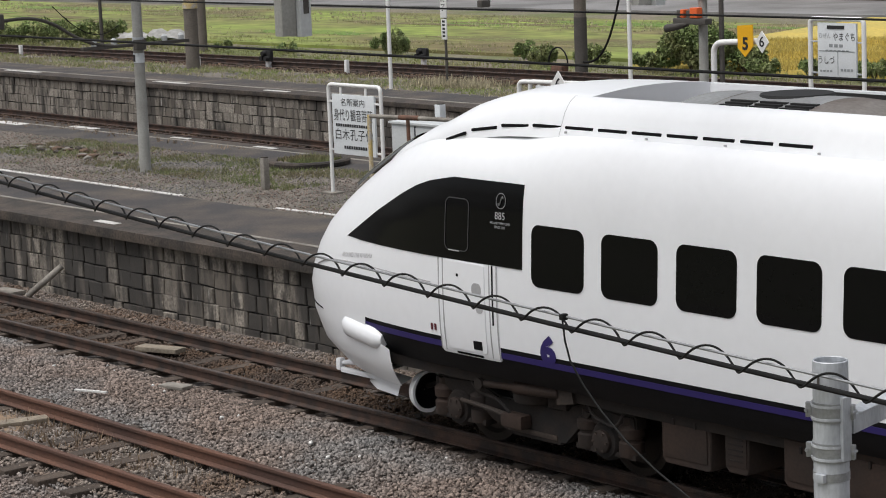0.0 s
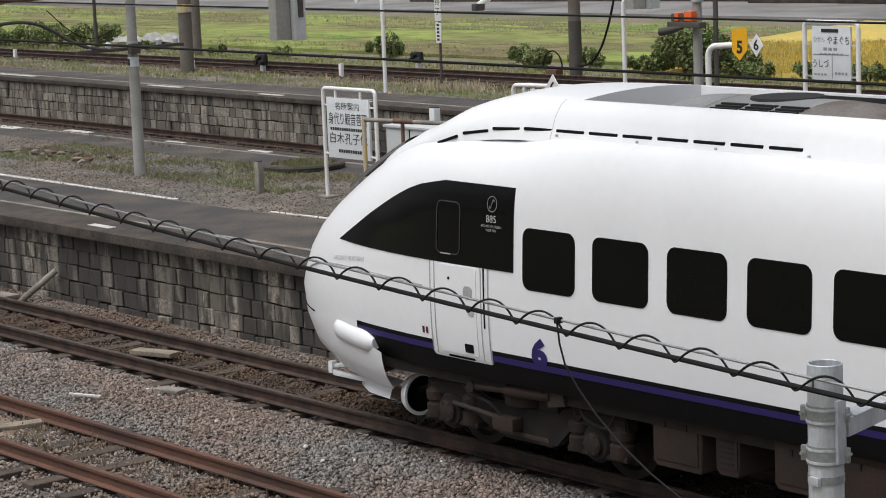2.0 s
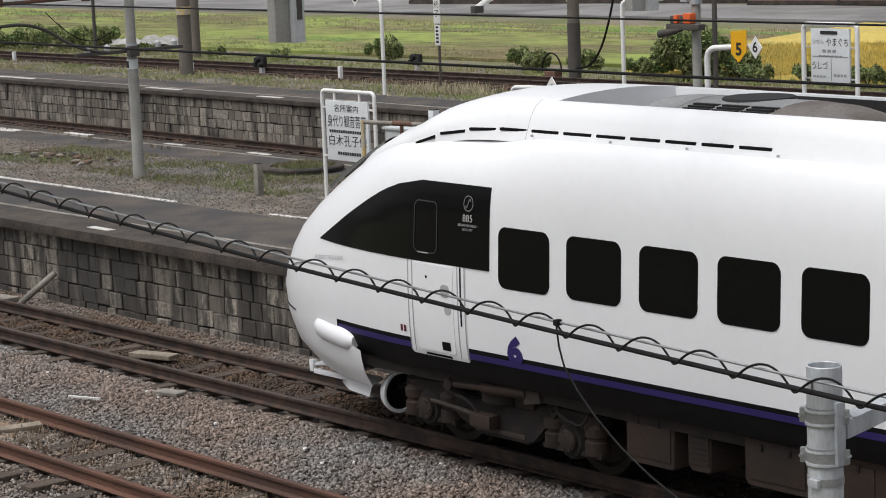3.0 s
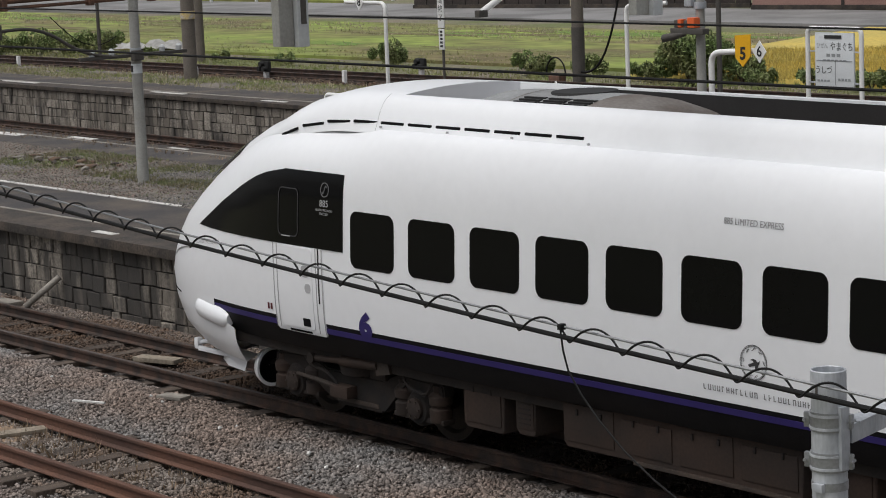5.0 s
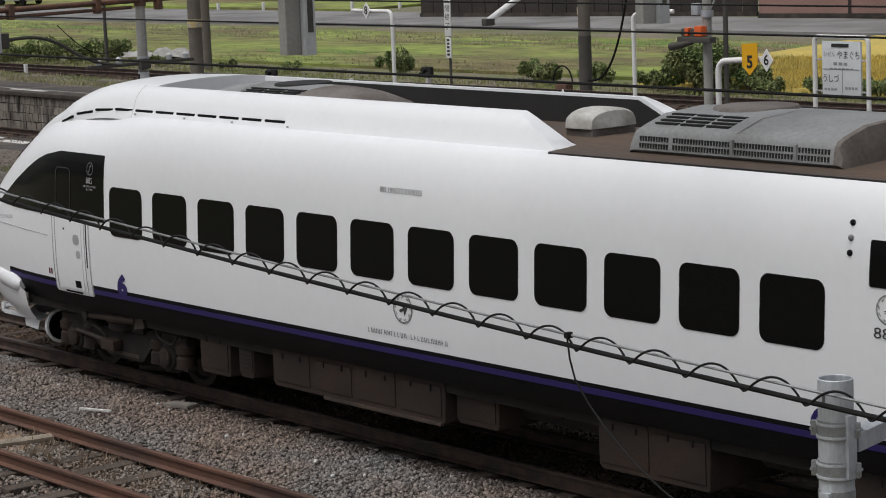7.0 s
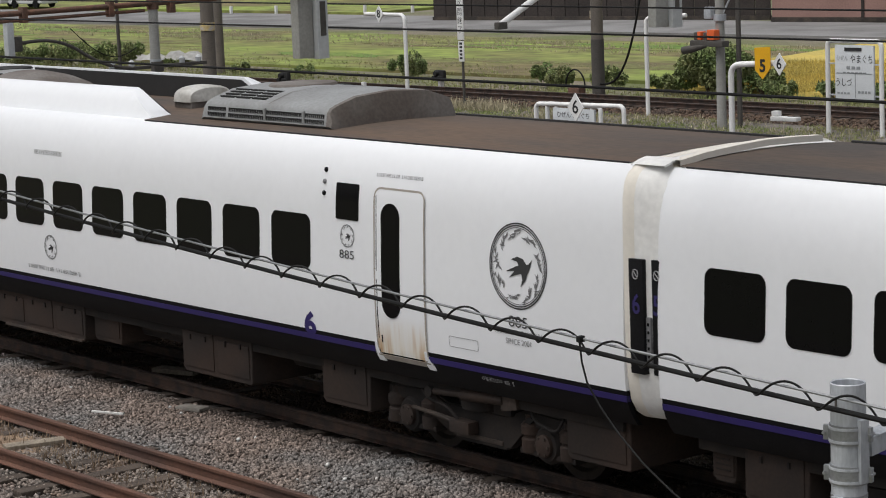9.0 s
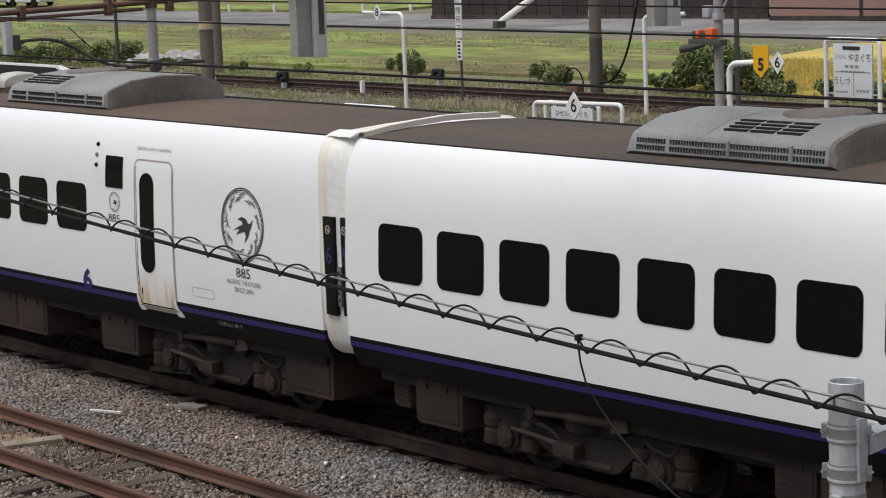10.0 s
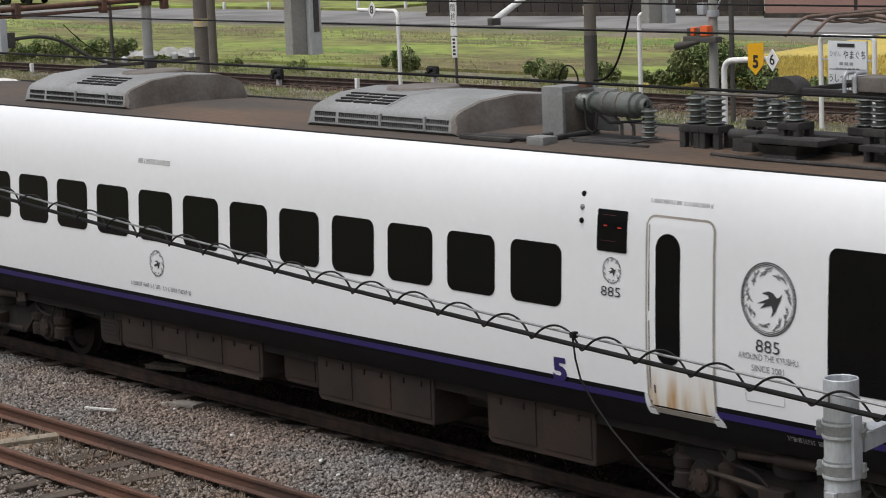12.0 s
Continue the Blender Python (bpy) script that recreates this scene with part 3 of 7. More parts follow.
# the shoulders draw in towards the nose
SLIM_AT = [(2.4, 1.432), (2.65, 1.412), (2.88, 1.38), (3.06, 1.33), (3.19, 1.235), (3.295, 1.115), (3.38, 0.98), (3.475, 0.4)]
# the nose: tip of the outline at each height, and how far back it reaches full width
TIP = [(0.55, -21.05), (0.8, -21.46), (1.1, -21.64), (1.4, -21.68), (1.75, -21.55), (2.1, -21.23), (2.45, -20.76), (2.75, -20.22), (3.0, -19.73), (3.2, -19.25), (3.32, -18.8), (3.42, -18.2), (3.475, -17.4)]
NOSE_BACK = -17.3


def half_width(x, z):
    """Half width of the leading car at x and height z."""
    w = lerp(WIDTH_AT, max(z, 0.93))
    if z > 2.4 and x < -15.8:
        k = min(1.0, (-15.8 - x) / 1.4)
        w += (lerp(SLIM_AT, z) - w) * k * k * (3 - 2 * k)
    if x >= NOSE_BACK:
        return w
    tip = lerp(TIP, z)
    if x <= tip:
        return 0.0
    u = (NOSE_BACK - x) / (NOSE_BACK - tip)
    return w * max(0.0, 1 - u ** 2.3) ** 0.56


def side_y(x, z, lead):
    return -(half_width(x, z) if lead else lerp(WIDTH_AT, z))


def side_panel(name, rows, mat, parent, off=0.006, lead=False, label="", sign=1, depth=0.02):
    """A skin on the side: rows of (z, x0, x1) from bottom to top, lifted off the body, with a rim."""
    bm = bmesh.new()
    n = 8 if (lead and min(r[1] for r in rows) < -16.4) else 1
    grid, back = [], []
    for z, x0, x1 in rows:
        xs = [x0 + (x1 - x0) * i / n for i in range(n + 1)]
        grid.append([bm.verts.new((x, sign * (side_y(x, z, lead) - off), z)) for x in xs])
        back.append([bm.verts.new((x, sign * (side_y(x, z, lead) - off + depth), z)) for x in xs])
    for a, b in zip(grid, grid[1:]):
        for k in range(n):
            bm.faces.new((a[k], a[k + 1], b[k + 1], b[k]))
    loop = grid[0] + [r[-1] for r in grid[1:]] + grid[-1][-2::-1] + [r[0] for r in grid[-2:0:-1]]
    rim = back[0] + [r[-1] for r in back[1:]] + back[-1][-2::-1] + [r[0] for r in back[-2:0:-1]]
    for k in range(len(loop)):
        j = (k + 1) % len(loop)
        bm.faces.new((loop[j], loop[k], rim[k], rim[j]))
    for r in back:
        for v in r:
            if not v.link_faces:
                bm.verts.remove(v)
    bmesh.ops.recalc_face_normals(bm, faces=bm.faces)
    return part(name, bm, mat, parent, label)


def rounded(x0, x1, z0, z1, r, n=5):
    rows = []
    for i in range(n + 1):
        a = i / n * math.pi / 2
        d = r * (1 - math.sin(a))
        rows.append((z0 + r * (1 - math.cos(a)), x0 + d, x1 - d))
    steps = 4
    for i in range(1, steps):
        rows.append((z0 + r + (z1 - z0 - 2 * r) * i / steps, x0, x1))
    for i in range(n, -1, -1):
        a = i / n * math.pi / 2
        d = r * (1 - math.sin(a))
        rows.append((z1 - r * (1 - math.cos(a)), x0 + d, x1 - d))
    return rows


def ring_panel(name, x0, x1, z0, z1, r, w, mat, parent, lead=False, label="", sign=1, off=0.004):
    """A rounded frame line round a door, as one mesh."""
    bm = bmesh.new()
    inner, outer = [], []
    for grow, store in ((0, inner), (w, outer)):
        for cx, cz, a0 in ((x0 + r, z0 + r, 180), (x1 - r, z0 + r, 270), (x1 - r, z1 - r, 0), (x0 + r, z1 - r, 90)):
            for i in range(6):
                a = radians(a0 + 90 * i / 5)
                x, z = cx + (r + grow) * math.cos(a), cz + (r + grow) * math.sin(a)
                store.append((x, z))
        pts = []
        for i, p in enumerate(store):
            q = store[(i + 1) % len(store)]
            k = max(1, round(math.dist(p, q) / 0.12))
            pts += [(p[0] + (q[0] - p[0]) * j / k, p[1] + (q[1] - p[1]) * j / k) for j in range(k)]
        store[:] = pts
    n = min(len(inner), len(outer))
    pick = lambda s: [s[round(i * (len(s)) / n) % len(s)] for i in range(n)]
    a = [bm.verts.new((x, sign * (side_y(x, z, lead) - off), z)) for x, z in pick(inner)]
    b = [bm.verts.new((x, sign * (side_y(x, z, lead) - off), z)) for x, z in pick(outer)]
    for k in range(n):
        bm.faces.new((a[k], a[(k + 1) % n], b[(k + 1) % n], b[k]))
    bmesh.ops.recalc_face_normals(bm, faces=bm.faces)
    return part(name, bm, mat, parent, label)


def emblem(parent, x, z, r, lead=False, sign=1):
    """A round badge: a ring, a wreath of flecks and a bird silhouette, as plain shapes."""
    y = lambda px, pz: sign * (side_y(px, pz, lead) - 0.005)
    bm = bmesh.new()
    n = 48
    for r0, r1 in ((r * 0.965, r), (r * 0.915, r * 0.945), (r * 0.875, r * 0.89)):
        a = [bm.verts.new((x + r0 * math.cos(k * math.tau / n), y(x, z + r0 * math.sin(k * math.tau / n)), z + r0 * math.sin(k * math.tau / n))) for k in range(n)]
        b = [bm.verts.new((x + r1 * math.cos(k * math.tau / n), y(x, z + r1 * math.sin(k * math.tau / n)), z + r1 * math.sin(k * math.tau / n))) for k in range(n)]
        for k in range(n):
            bm.faces.new((a[k], a[(k + 1) % n], b[(k + 1) % n], b[k]))
    badge = part("emblem", bm, M_INK if r > .2 else M_INK, parent, "round grey badge with a swallow", False)
    rng = random.Random(3)
    bm = bmesh.new()
    for i in range(9):
        a0 = math.tau * (i + rng.uniform(-.12, .12)) / 9
        for k in range(11 if r > .2 else 6):
            a, d = a0 + .05 * k, r * (.80 - .012 * k + rng.uniform(-.05, .05))
            cx, cz, n, b = x + d * math.cos(a), z + d * math.sin(a), r * rng.uniform(.06, .12), a + math.pi / 2 + rng.choice((-.8, .1, .8)) + rng.uniform(-.25, .25)
            bm.faces.new([bm.verts.new((cx + n * math.cos(b + t) * q, y(cx, cz), cz + n * math.sin(b + t) * q)) for t, q in ((0, 1), (1.57, .24), (3.14, 1), (4.71, .24))])
    tagged(part("wreath", bm, M_INKSOFT, badge, "fine grey wreath", False), kind="stuff")
    bird = [(.50, .20), (.42, -.02), (.34, -.15), (.28, -.30), (.10, -.48), (.16, -.30), (.12, -.16), (-.05, -.20), (-.30, -.28), (-.12, -.12), (-.42, -.15), (-.10, -.02), (.02, .02), (-.02, .10), (-.24, .14), (-.02, .22), (.18, .18), (.30, .06), (.38, .08)]
    bm = bmesh.new()
    bm.faces.new([bm.verts.new((x + p * r, y(x, z + q * r), z + q * r)) for p, q in bird])
    bmesh.ops.triangulate(bm, faces=bm.faces)
    part("bird", bm, M_INK, badge, "dark swallow silhouette", False)
    return badge


def on_side(car, name, body, height, x, z, mat, width=None, lead=False, sign=1, label="", bold=0.0, rise=0.0):
    """A word laid on the curved side; rise: how far it climbs per metre."""
    me = text_mesh(body, height, 0.0, bold)
    xs = [v.co.x for v in me.vertices]
    k = width / (max(xs) - min(xs)) if width else 1.0
    for v in me.vertices:
        px, pz = x + sign * v.co.x * k, z + v.co.z + rise * v.co.x * k
        v.co = (px, sign * (side_y(px, pz, lead) - .006), pz)
    ob = link_mesh(name, me, mat, car, label)
    return tagged(ob, kind="stuff") if len(body) > 6 else ob


def bar_on_side(car, name, x0, x1, z, h, mat, lead=False, sign=1, label="", n=1):
    """Small lettering that is shown as bars."""
    bm = bmesh.new()
    vary = random.Random(n)

    def put(a, b, c, d):
        bm.faces.new([bm.verts.new((x, sign * (side_y(x, zz, lead) - .005), zz)) for x, zz in ((a, c), (b, c), (b, d), (a, d))])

    step = (x1 - x0) / n
    for i in range(n):
        a = x0 + step * i
        if n <= 2:
            put(a, a + step * .62, z - h / 2, z + h / 2)
            continue
        if vary.random() < .08:
            continue
        put(a + step * .10, a + step * .27, z - h / 2, z + h / 2)
        if vary.random() < .6:
            put(a + step * .58, a + step * .75, z - h / 2, z + h / 2)
        level = vary.choice((-.42, 0, .42)) * h
        put(a + step * .27, a + step * .58, z + level - h * .08, z + level + h * .08)
    bmesh.ops.recalc_face_normals(bm, faces=bm.faces)
    o = part(name, bm, mat, car, label, False)
    return tagged(o, kind="stuff") if n > 2 else o


def roof_and_shell(car, x0, x1, lead):
    zs = [z for _, z in SIDE][3:]
    if not lead:
        ends = [(x0, .992), (x0 + .02, .998), (x0 + .05, 1), (x1 - .10, 1), (x1 - .03, .997), (x1, .985)]
        full = lambda k: [(-w * k, z) for w, z in SIDE[3:]] + [(-w * k, z) for w, z in ROOF[1:]]
        rows = []
        for x, k in ends:
            half = full(k)
            rows.append([(x, y, z) for y, z in half] + [(x, -y, z) for y, z in half[-2::-1]])
        rows.insert(0, [(x0, y * .02, 1.3 + (z - 1.3) * .9) for _, y, z in rows[0]])
        rows.append([(x1, y * .02, 1.3 + (z - 1.3) * .9) for _, y, z in rows[-1]])
        bm = grid_mesh(rows)
        body = part("body", bm, M_WHITE, car)
        roof = grid_mesh([[(x, -w, z + .012) for w, z in ROOF] + [(x, w, z + .012) for w, z in ROOF[-2::-1]] for x in (x0 + .02, x1 - .12)])
        part("roof", roof, M_ROOF, car, "sooty dark brown roof")
    else:
        levels = [1.285, 1.4, 1.6, 1.85, 2.1, 2.35, 2.6, 2.8, 2.98, 3.12, 3.21, 3.29, 3.35, 3.397, 3.412, 3.426, 3.443]
        rows = []
        m = 34
        for z in levels:
            tip = lerp(TIP, z)
            row = []
            for i in range(m + 1):
                u = 1 - (i / m)
                x = NOSE_BACK - (NOSE_BACK - tip) * (1 - (1 - u) ** 1.9) ** 0.9 if i else tip
                row.append((x, z))
            rows.append(row)
        mesh_rows = []
        for row in rows:
            left = [(x, -half_width(x, z), z) for x, z in row]
            w = lerp(WIDTH_AT, row[0][1])
            right = [(x, -y, z) for x, y, z in left[:0:-1]]
            z = row[0][1]
            rest = [(x, -half_width(x, z), z) for x in (-16.9, -16.5, -16.1, -15.7, -12.0)]
            mesh_rows.append([(x1, w, z)] + [(x, -y, z) for x, y, z in rest[::-1]] + right + left + rest + [(x1, -w, z)])
        bm = grid_mesh(mesh_rows)
        top = [bm.verts.new((p[0], p[1] * .3, 3.449)) for p in mesh_rows[-1]]
        bm.verts.ensure_lookup_table()
        n = len(mesh_rows[0])
        last = [bm.verts[(len(mesh_rows) - 1) * n + k] for k in range(n)]
        for k in range(n - 1):
            bm.faces.new((last[k], last[k + 1], top[k + 1], top[k]))
        for k in range(n // 2):
            if k < n - 2 - k:
                quad = [top[k], top[k + 1], top[n - 2 - k], top[n - 1 - k]]
                bm.faces.new(quad if k + 1 != n - 2 - k else quad[:2] + quad[3:])
        end = [(x1, -w, z) for w, z in SIDE[3:]] + [(x1, w, z) for w, z in SIDE[3:][::-1]]
        bm.faces.new([bm.verts.new(p) for p in end])
        bmesh.ops.recalc_face_normals(bm, faces=bm.faces)
        body = part("body", bm, M_WHITE, car, "glossy white rounded nose and sides")
        narrow = [(.95, 3.416)] + ROOF[2:]
        lift = lambda x, sect: [(x, -w, z + .012) for w, z in sect] + [(x, w, z + .012) for w, z in sect[-2::-1]]
        roof = merge(grid_mesh([lift(-16.5, narrow), lift(-8.70, narrow)]), grid_mesh([lift(-8.70, ROOF), lift(x1 - .12, ROOF)]))
        part("roof", roof, M_ROOF, car, "sooty dark brown roof")
    return body


def roof_edges(car, x0, x1):
    for sign in (1, -1):
        part("roof_edge", box((x0, sign * 1.166 - .012, 3.385), (x1, sign * 1.166 + .012, 3.411), .005), M_ROOFEDGE, car, "black roof edge rail")
    part("far_gutter", box((x0, 1.08, 3.39), (x1, 1.13, 3.438), .008), M_ROOFEDGE, car)


def lower_band(car, x0, x1, lead):
    """The black sole band with its blue purple stripe."""
    for sign in (1, -1):
        for name, z0, z1, mat, off, lab in (("skirt", 0.93, 1.285, M_BLACK, 0.0, "black lower band"), ("stripe", 1.175, 1.235, M_PURPLE, 0.006, "blue purple stripe")):
            zs = [z0 + (z1 - z0) * i / 4 for i in range(5)]
            xs = [x0 + (x1 - x0) * i / 30 for i in range(31)] if lead else [x0, x1]
            rows = [[(x, sign * (side_y(x, z, lead) - off + .004), z) for x in xs] for z in zs]
            bm = grid_mesh(rows)
            geo = bmesh.ops.extrude_face_region(bm, geom=bm.faces[:])
            bmesh.ops.translate(bm, verts=[g for g in geo["geom"] if isinstance(g, bmesh.types.BMVert)], vec=(0, sign * .05, 0))
            bmesh.ops.recalc_face_normals(bm, faces=bm.faces)
            part(name, bm, mat, car, lab)


def ac_unit(car, x0, x1, z=3.428, wide=0.87, rise=0.38, grille=.12):
    """A grey roof air conditioner: louvred sides, arched lid with grilles, sooty sloping end."""
    prof = [(-wide + .06, z - .03), (-wide + .04, z), (-wide - .03, z + .035), (-wide - .005, z + .185), (-wide + .035, z + .235), (-wide + .11, z + .265), (-.5, z + .345), (0, z + rise), (.5, z + .345), (wide - .11, z + .265), (wide - .035, z + .235), (wide + .005, z + .185), (wide + .03, z + .035), (wide - .04, z), (wide - .06, z - .03)]
    unit = part("air_conditioner", prism(prof, x0, x1, "x"), M_GREYUNIT, car, "weathered grey ribbed roof unit")
    tail = []
    for x, k in ((x1, 1.0), (x1 + .05, .97), (x1 + .09, .55), (x1 + .11, .0)):
        tail.append([(x, y * (1 if k > .1 else .96), z + (h - z) * k) for y, h in prof])
    part("end_fairing", grid_mesh(tail), M_GREYDARK, unit, "sooty brown curved end")
    head = []
    for x, k in ((x0, 1.0), (x0 - .05, .9), (x0 - .09, .45), (x0 - .1, .0)):
        head.append([(x, y * (1 if k > .1 else .98), z + (h - z) * k) for y, h in prof[::-1]])
    part("end_fairing", grid_mesh(head), M_GREYUNIT, unit)
    for sign in (1, -1):
        bm = bmesh.new()
        groups = ((.015, .175), (.195, .495), (.515, .81), (.83, .985))
        for a, b in groups:
            n = round((b - a) * (x1 - x0) / .036)
            for i in range(n):
                x = x0 + (x1 - x0) * (a + (b - a) * (i + .5) / n)
                for zz in (z + .055, z + .120):
                    yy = wide + .022 - (zz - z - .055) * .167
                    add_box(bm, (x - .009, sign * yy - .010, zz), (x + .009, sign * yy + .006, zz + .046))
        tagged(part("louvre", bm, M_GRILLE, unit, "two rows of dark slots", False), kind="stuff")
        for x in (x0 + (x1 - x0) * .505, x0 + (x1 - x0) * .82):
            part("rib", box((x - .02, sign * (wide + .012) - .02, z + .04), (x + .02, sign * (wide + .012) + .012, z + .19), .006), M_GREYUNIT, unit)
    for i in range(3):
        xa = x0 + grille + i * .33
        for sign in (1, -1):
            bm = bmesh.new()
            for k in range(4):
                yy = sign * (wide - .14 - k * .075)
                zz = z + lerp([(0, rise), (.5, .34), (wide - .11, .265)], abs(yy)) + .002
                add_box(bm, (xa, yy - .026, zz - .01), (xa + .28, yy + .026, zz + .012))
            part("grille", bm, M_GRILLE, unit, "dark louvred grille", False)
    xf = x0 + grille + .48
    disc = bmesh.new()
    bmesh.ops.create_cone(disc, cap_ends=True, segments=28, radius1=.42, radius2=.40, depth=.03, matrix=Matrix.Translation((xf, .12, z + rise - .006)))
    part("fan_cover", disc, M_GREYDARK, unit, "round dark fan cover")
    xs = x0 + (.92 if grille > .5 else 1.25)
    part("lid_seam", grid_mesh([[(xs - .008, y, h + .004) for y, h in prof[4:11]], [(xs + .008, y, h + .004) for y, h in prof[4:11]]]), M_GREYDARK, unit)
    return unit


def spring_stack(x, y, z0, z1, r):
    """A round rubber spring: cap, bulging body with a groove, foot."""
    h = z1 - z0
    prof = [(r * .6, 0), (r * .95, .02), (r, .12), (r, .36), (r * .84, .40), (r * .84, .46), (r, .50), (r * 1.04, .72), (r * .8, .80), (r * .62, .84), (r * .62, 1.0), (.01, 1.0)]
    bm = grid_mesh([[(x + q * math.cos(k * math.tau / 18), y + q * math.sin(k * math.tau / 18), z0 + h * u) for k in range(18)] for q, u in prof], True)
    bmesh.ops.recalc_face_normals(bm, faces=bm.faces)
    return bm


def bogie(car, x):
    """A two-axle truck: dropped side frames, axle boxes between round springs, dampers, brake gear."""
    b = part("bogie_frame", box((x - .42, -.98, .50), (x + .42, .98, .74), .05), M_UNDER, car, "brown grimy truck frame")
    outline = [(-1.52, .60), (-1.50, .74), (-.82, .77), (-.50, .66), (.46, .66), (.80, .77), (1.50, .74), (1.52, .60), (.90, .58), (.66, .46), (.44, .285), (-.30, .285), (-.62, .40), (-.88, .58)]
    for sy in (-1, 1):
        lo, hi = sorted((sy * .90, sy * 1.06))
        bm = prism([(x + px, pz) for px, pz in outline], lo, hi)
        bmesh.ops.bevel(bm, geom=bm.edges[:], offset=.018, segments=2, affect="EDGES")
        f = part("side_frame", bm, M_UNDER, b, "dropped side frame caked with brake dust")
        part("frame_rib", box((x - .34, sy * 1.06 - .012, .33), (x + .40, sy * 1.06 + .012, .38), .008), M_UNDERPALE, f)
        part("frame_web", prism([(x + .48, .34), (x + .56, .34), (x + .94, .70), (x + .84, .70)], *sorted((sy * 1.05, sy * 1.10))), M_UNDER, f)
        for sx in (-1.1, 1.1):
            ab = part("axle_box", tube([(x + sx, sy * .80, .45), (x + sx, sy * 1.05, .45), (x + sx, sy * 1.10, .45)], [.20, .20, .165], 22), M_UNDER, b, "round axle box")
            part("axle_cap", tube([(x + sx, sy * 1.09, .45), (x + sx, sy * 1.14, .45), (x + sx, sy * 1.155, .45)], [.115, .115, .085], 18), M_UNDERBOX, ab)
            for k in range(6):
                a = k * math.tau / 6
                px, pz = x + sx + .092 * math.cos(a), .45 + .092 * math.sin(a)
                part("cap_bolt", tube([(px, sy * 1.14, pz), (px, sy * 1.165, pz)], .013, 6), M_UNDERPALE, ab)
            for dx in (-.29, .29):
                part("spring", spring_stack(x + sx + dx, sy * 1.0, .33, .72, .125), M_UNDERBOX, b, "round rubber axle spring")
            part("axle_beam", box((x + sx - .42, sy * 1.0 - .08, .31), (x + sx + .42, sy * 1.0 + .08, .37), .02), M_UNDER, ab)
        part("air_spring", spring_stack(x, sy * .93, .66, .98, .27), M_UNDER, b, "black air spring")
        d = part("yaw_damper", tube([(x - .55, sy * 1.20, .80), (x - .05, sy * 1.20, .83), (x - .05, sy * 1.20, .83), (x + .62, sy * 1.20, .87)], [.036, .036, .062, .062], 14), M_UNDERBOX, b, "long brown yaw damper")
        part("damper_bracket", prism([(x + .60, .76), (x + .84, .80), (x + .80, 1.0), (x + .58, .98)], *sorted((sy * 1.12, sy * 1.24))), M_UNDERPALE, d, "pale rubbed bracket")
        part("damper_eye", tube([(x - .58, sy * 1.12, .80), (x - .58, sy * 1.25, .80)], .06, 14), M_UNDER, d)
        lever = tube([(x - .98, sy * 1.14, .56), (x - .60, sy * 1.17, .55), (x - .22, sy * 1.16, .51)], [.022, .026, .03], 8)
        part("brake_lever", lever, M_UNDERPALE, b, "pale rubbed brake lever")
        part("brake_unit", box((x - .30, sy * 1.12 - .09, .40), (x + .02, sy * 1.12 + .06, .54), .03), M_UNDERBOX, b)
        part("brake_unit", box((x + .30, sy * 1.02 - .08, .66), (x + .58, sy * 1.02 + .08, .86), .03), M_UNDER, b)
        part("brake_hose", tube(bend([(x - .9, sy * 1.14, .92), (x - .7, sy * 1.17, .70), (x - .35, sy * 1.17, .66), (x - .2, sy * 1.15, .52)], .12), .018, 7), M_UNDER, b)
        part("brake_hose", tube(bend([(x + 1.5, sy * 1.1, .95), (x + 1.35, sy * 1.16, .62), (x + 1.0, sy * 1.16, .70), (x + .9, sy * 1.13, .95)], .1), .016, 7), M_UNDER, b)
        part("sand_pipe", tube([(x - 1.58, sy * .80, .85), (x - 1.62, sy * .64, .30), (x - 1.56, sy * .60, .12)], .022, 8), M_UNDER, b)


WHEELSETS = []


def wheelset(car, x):
    bm = tube([(0, -.8, 0), (0, .8, 0)], .08, 12)
    for sy in (-1, 1):
        pts = [(sy * .48, .05), (sy * .48, .40), (sy * .505, .455), (sy * .535, .43), (sy * .61, .42), (sy * .61, .34), (sy * .575, .30), (sy * .575, .05)]
        n = 28
        rings = [[(r * math.cos(k * math.tau / n), yy, r * math.sin(k * math.tau / n)) for k in range(n)] for yy, r in pts]
        merge(bm, grid_mesh(rings, True))
    bmesh.ops.recalc_face_normals(bm, faces=bm.faces)
    w = part("wheelset", bm, M_WHEEL, car, "pair of worn steel wheels")
    w.matrix_basis = pose(x, 0, .43)
    WHEELSETS.append((w, x))


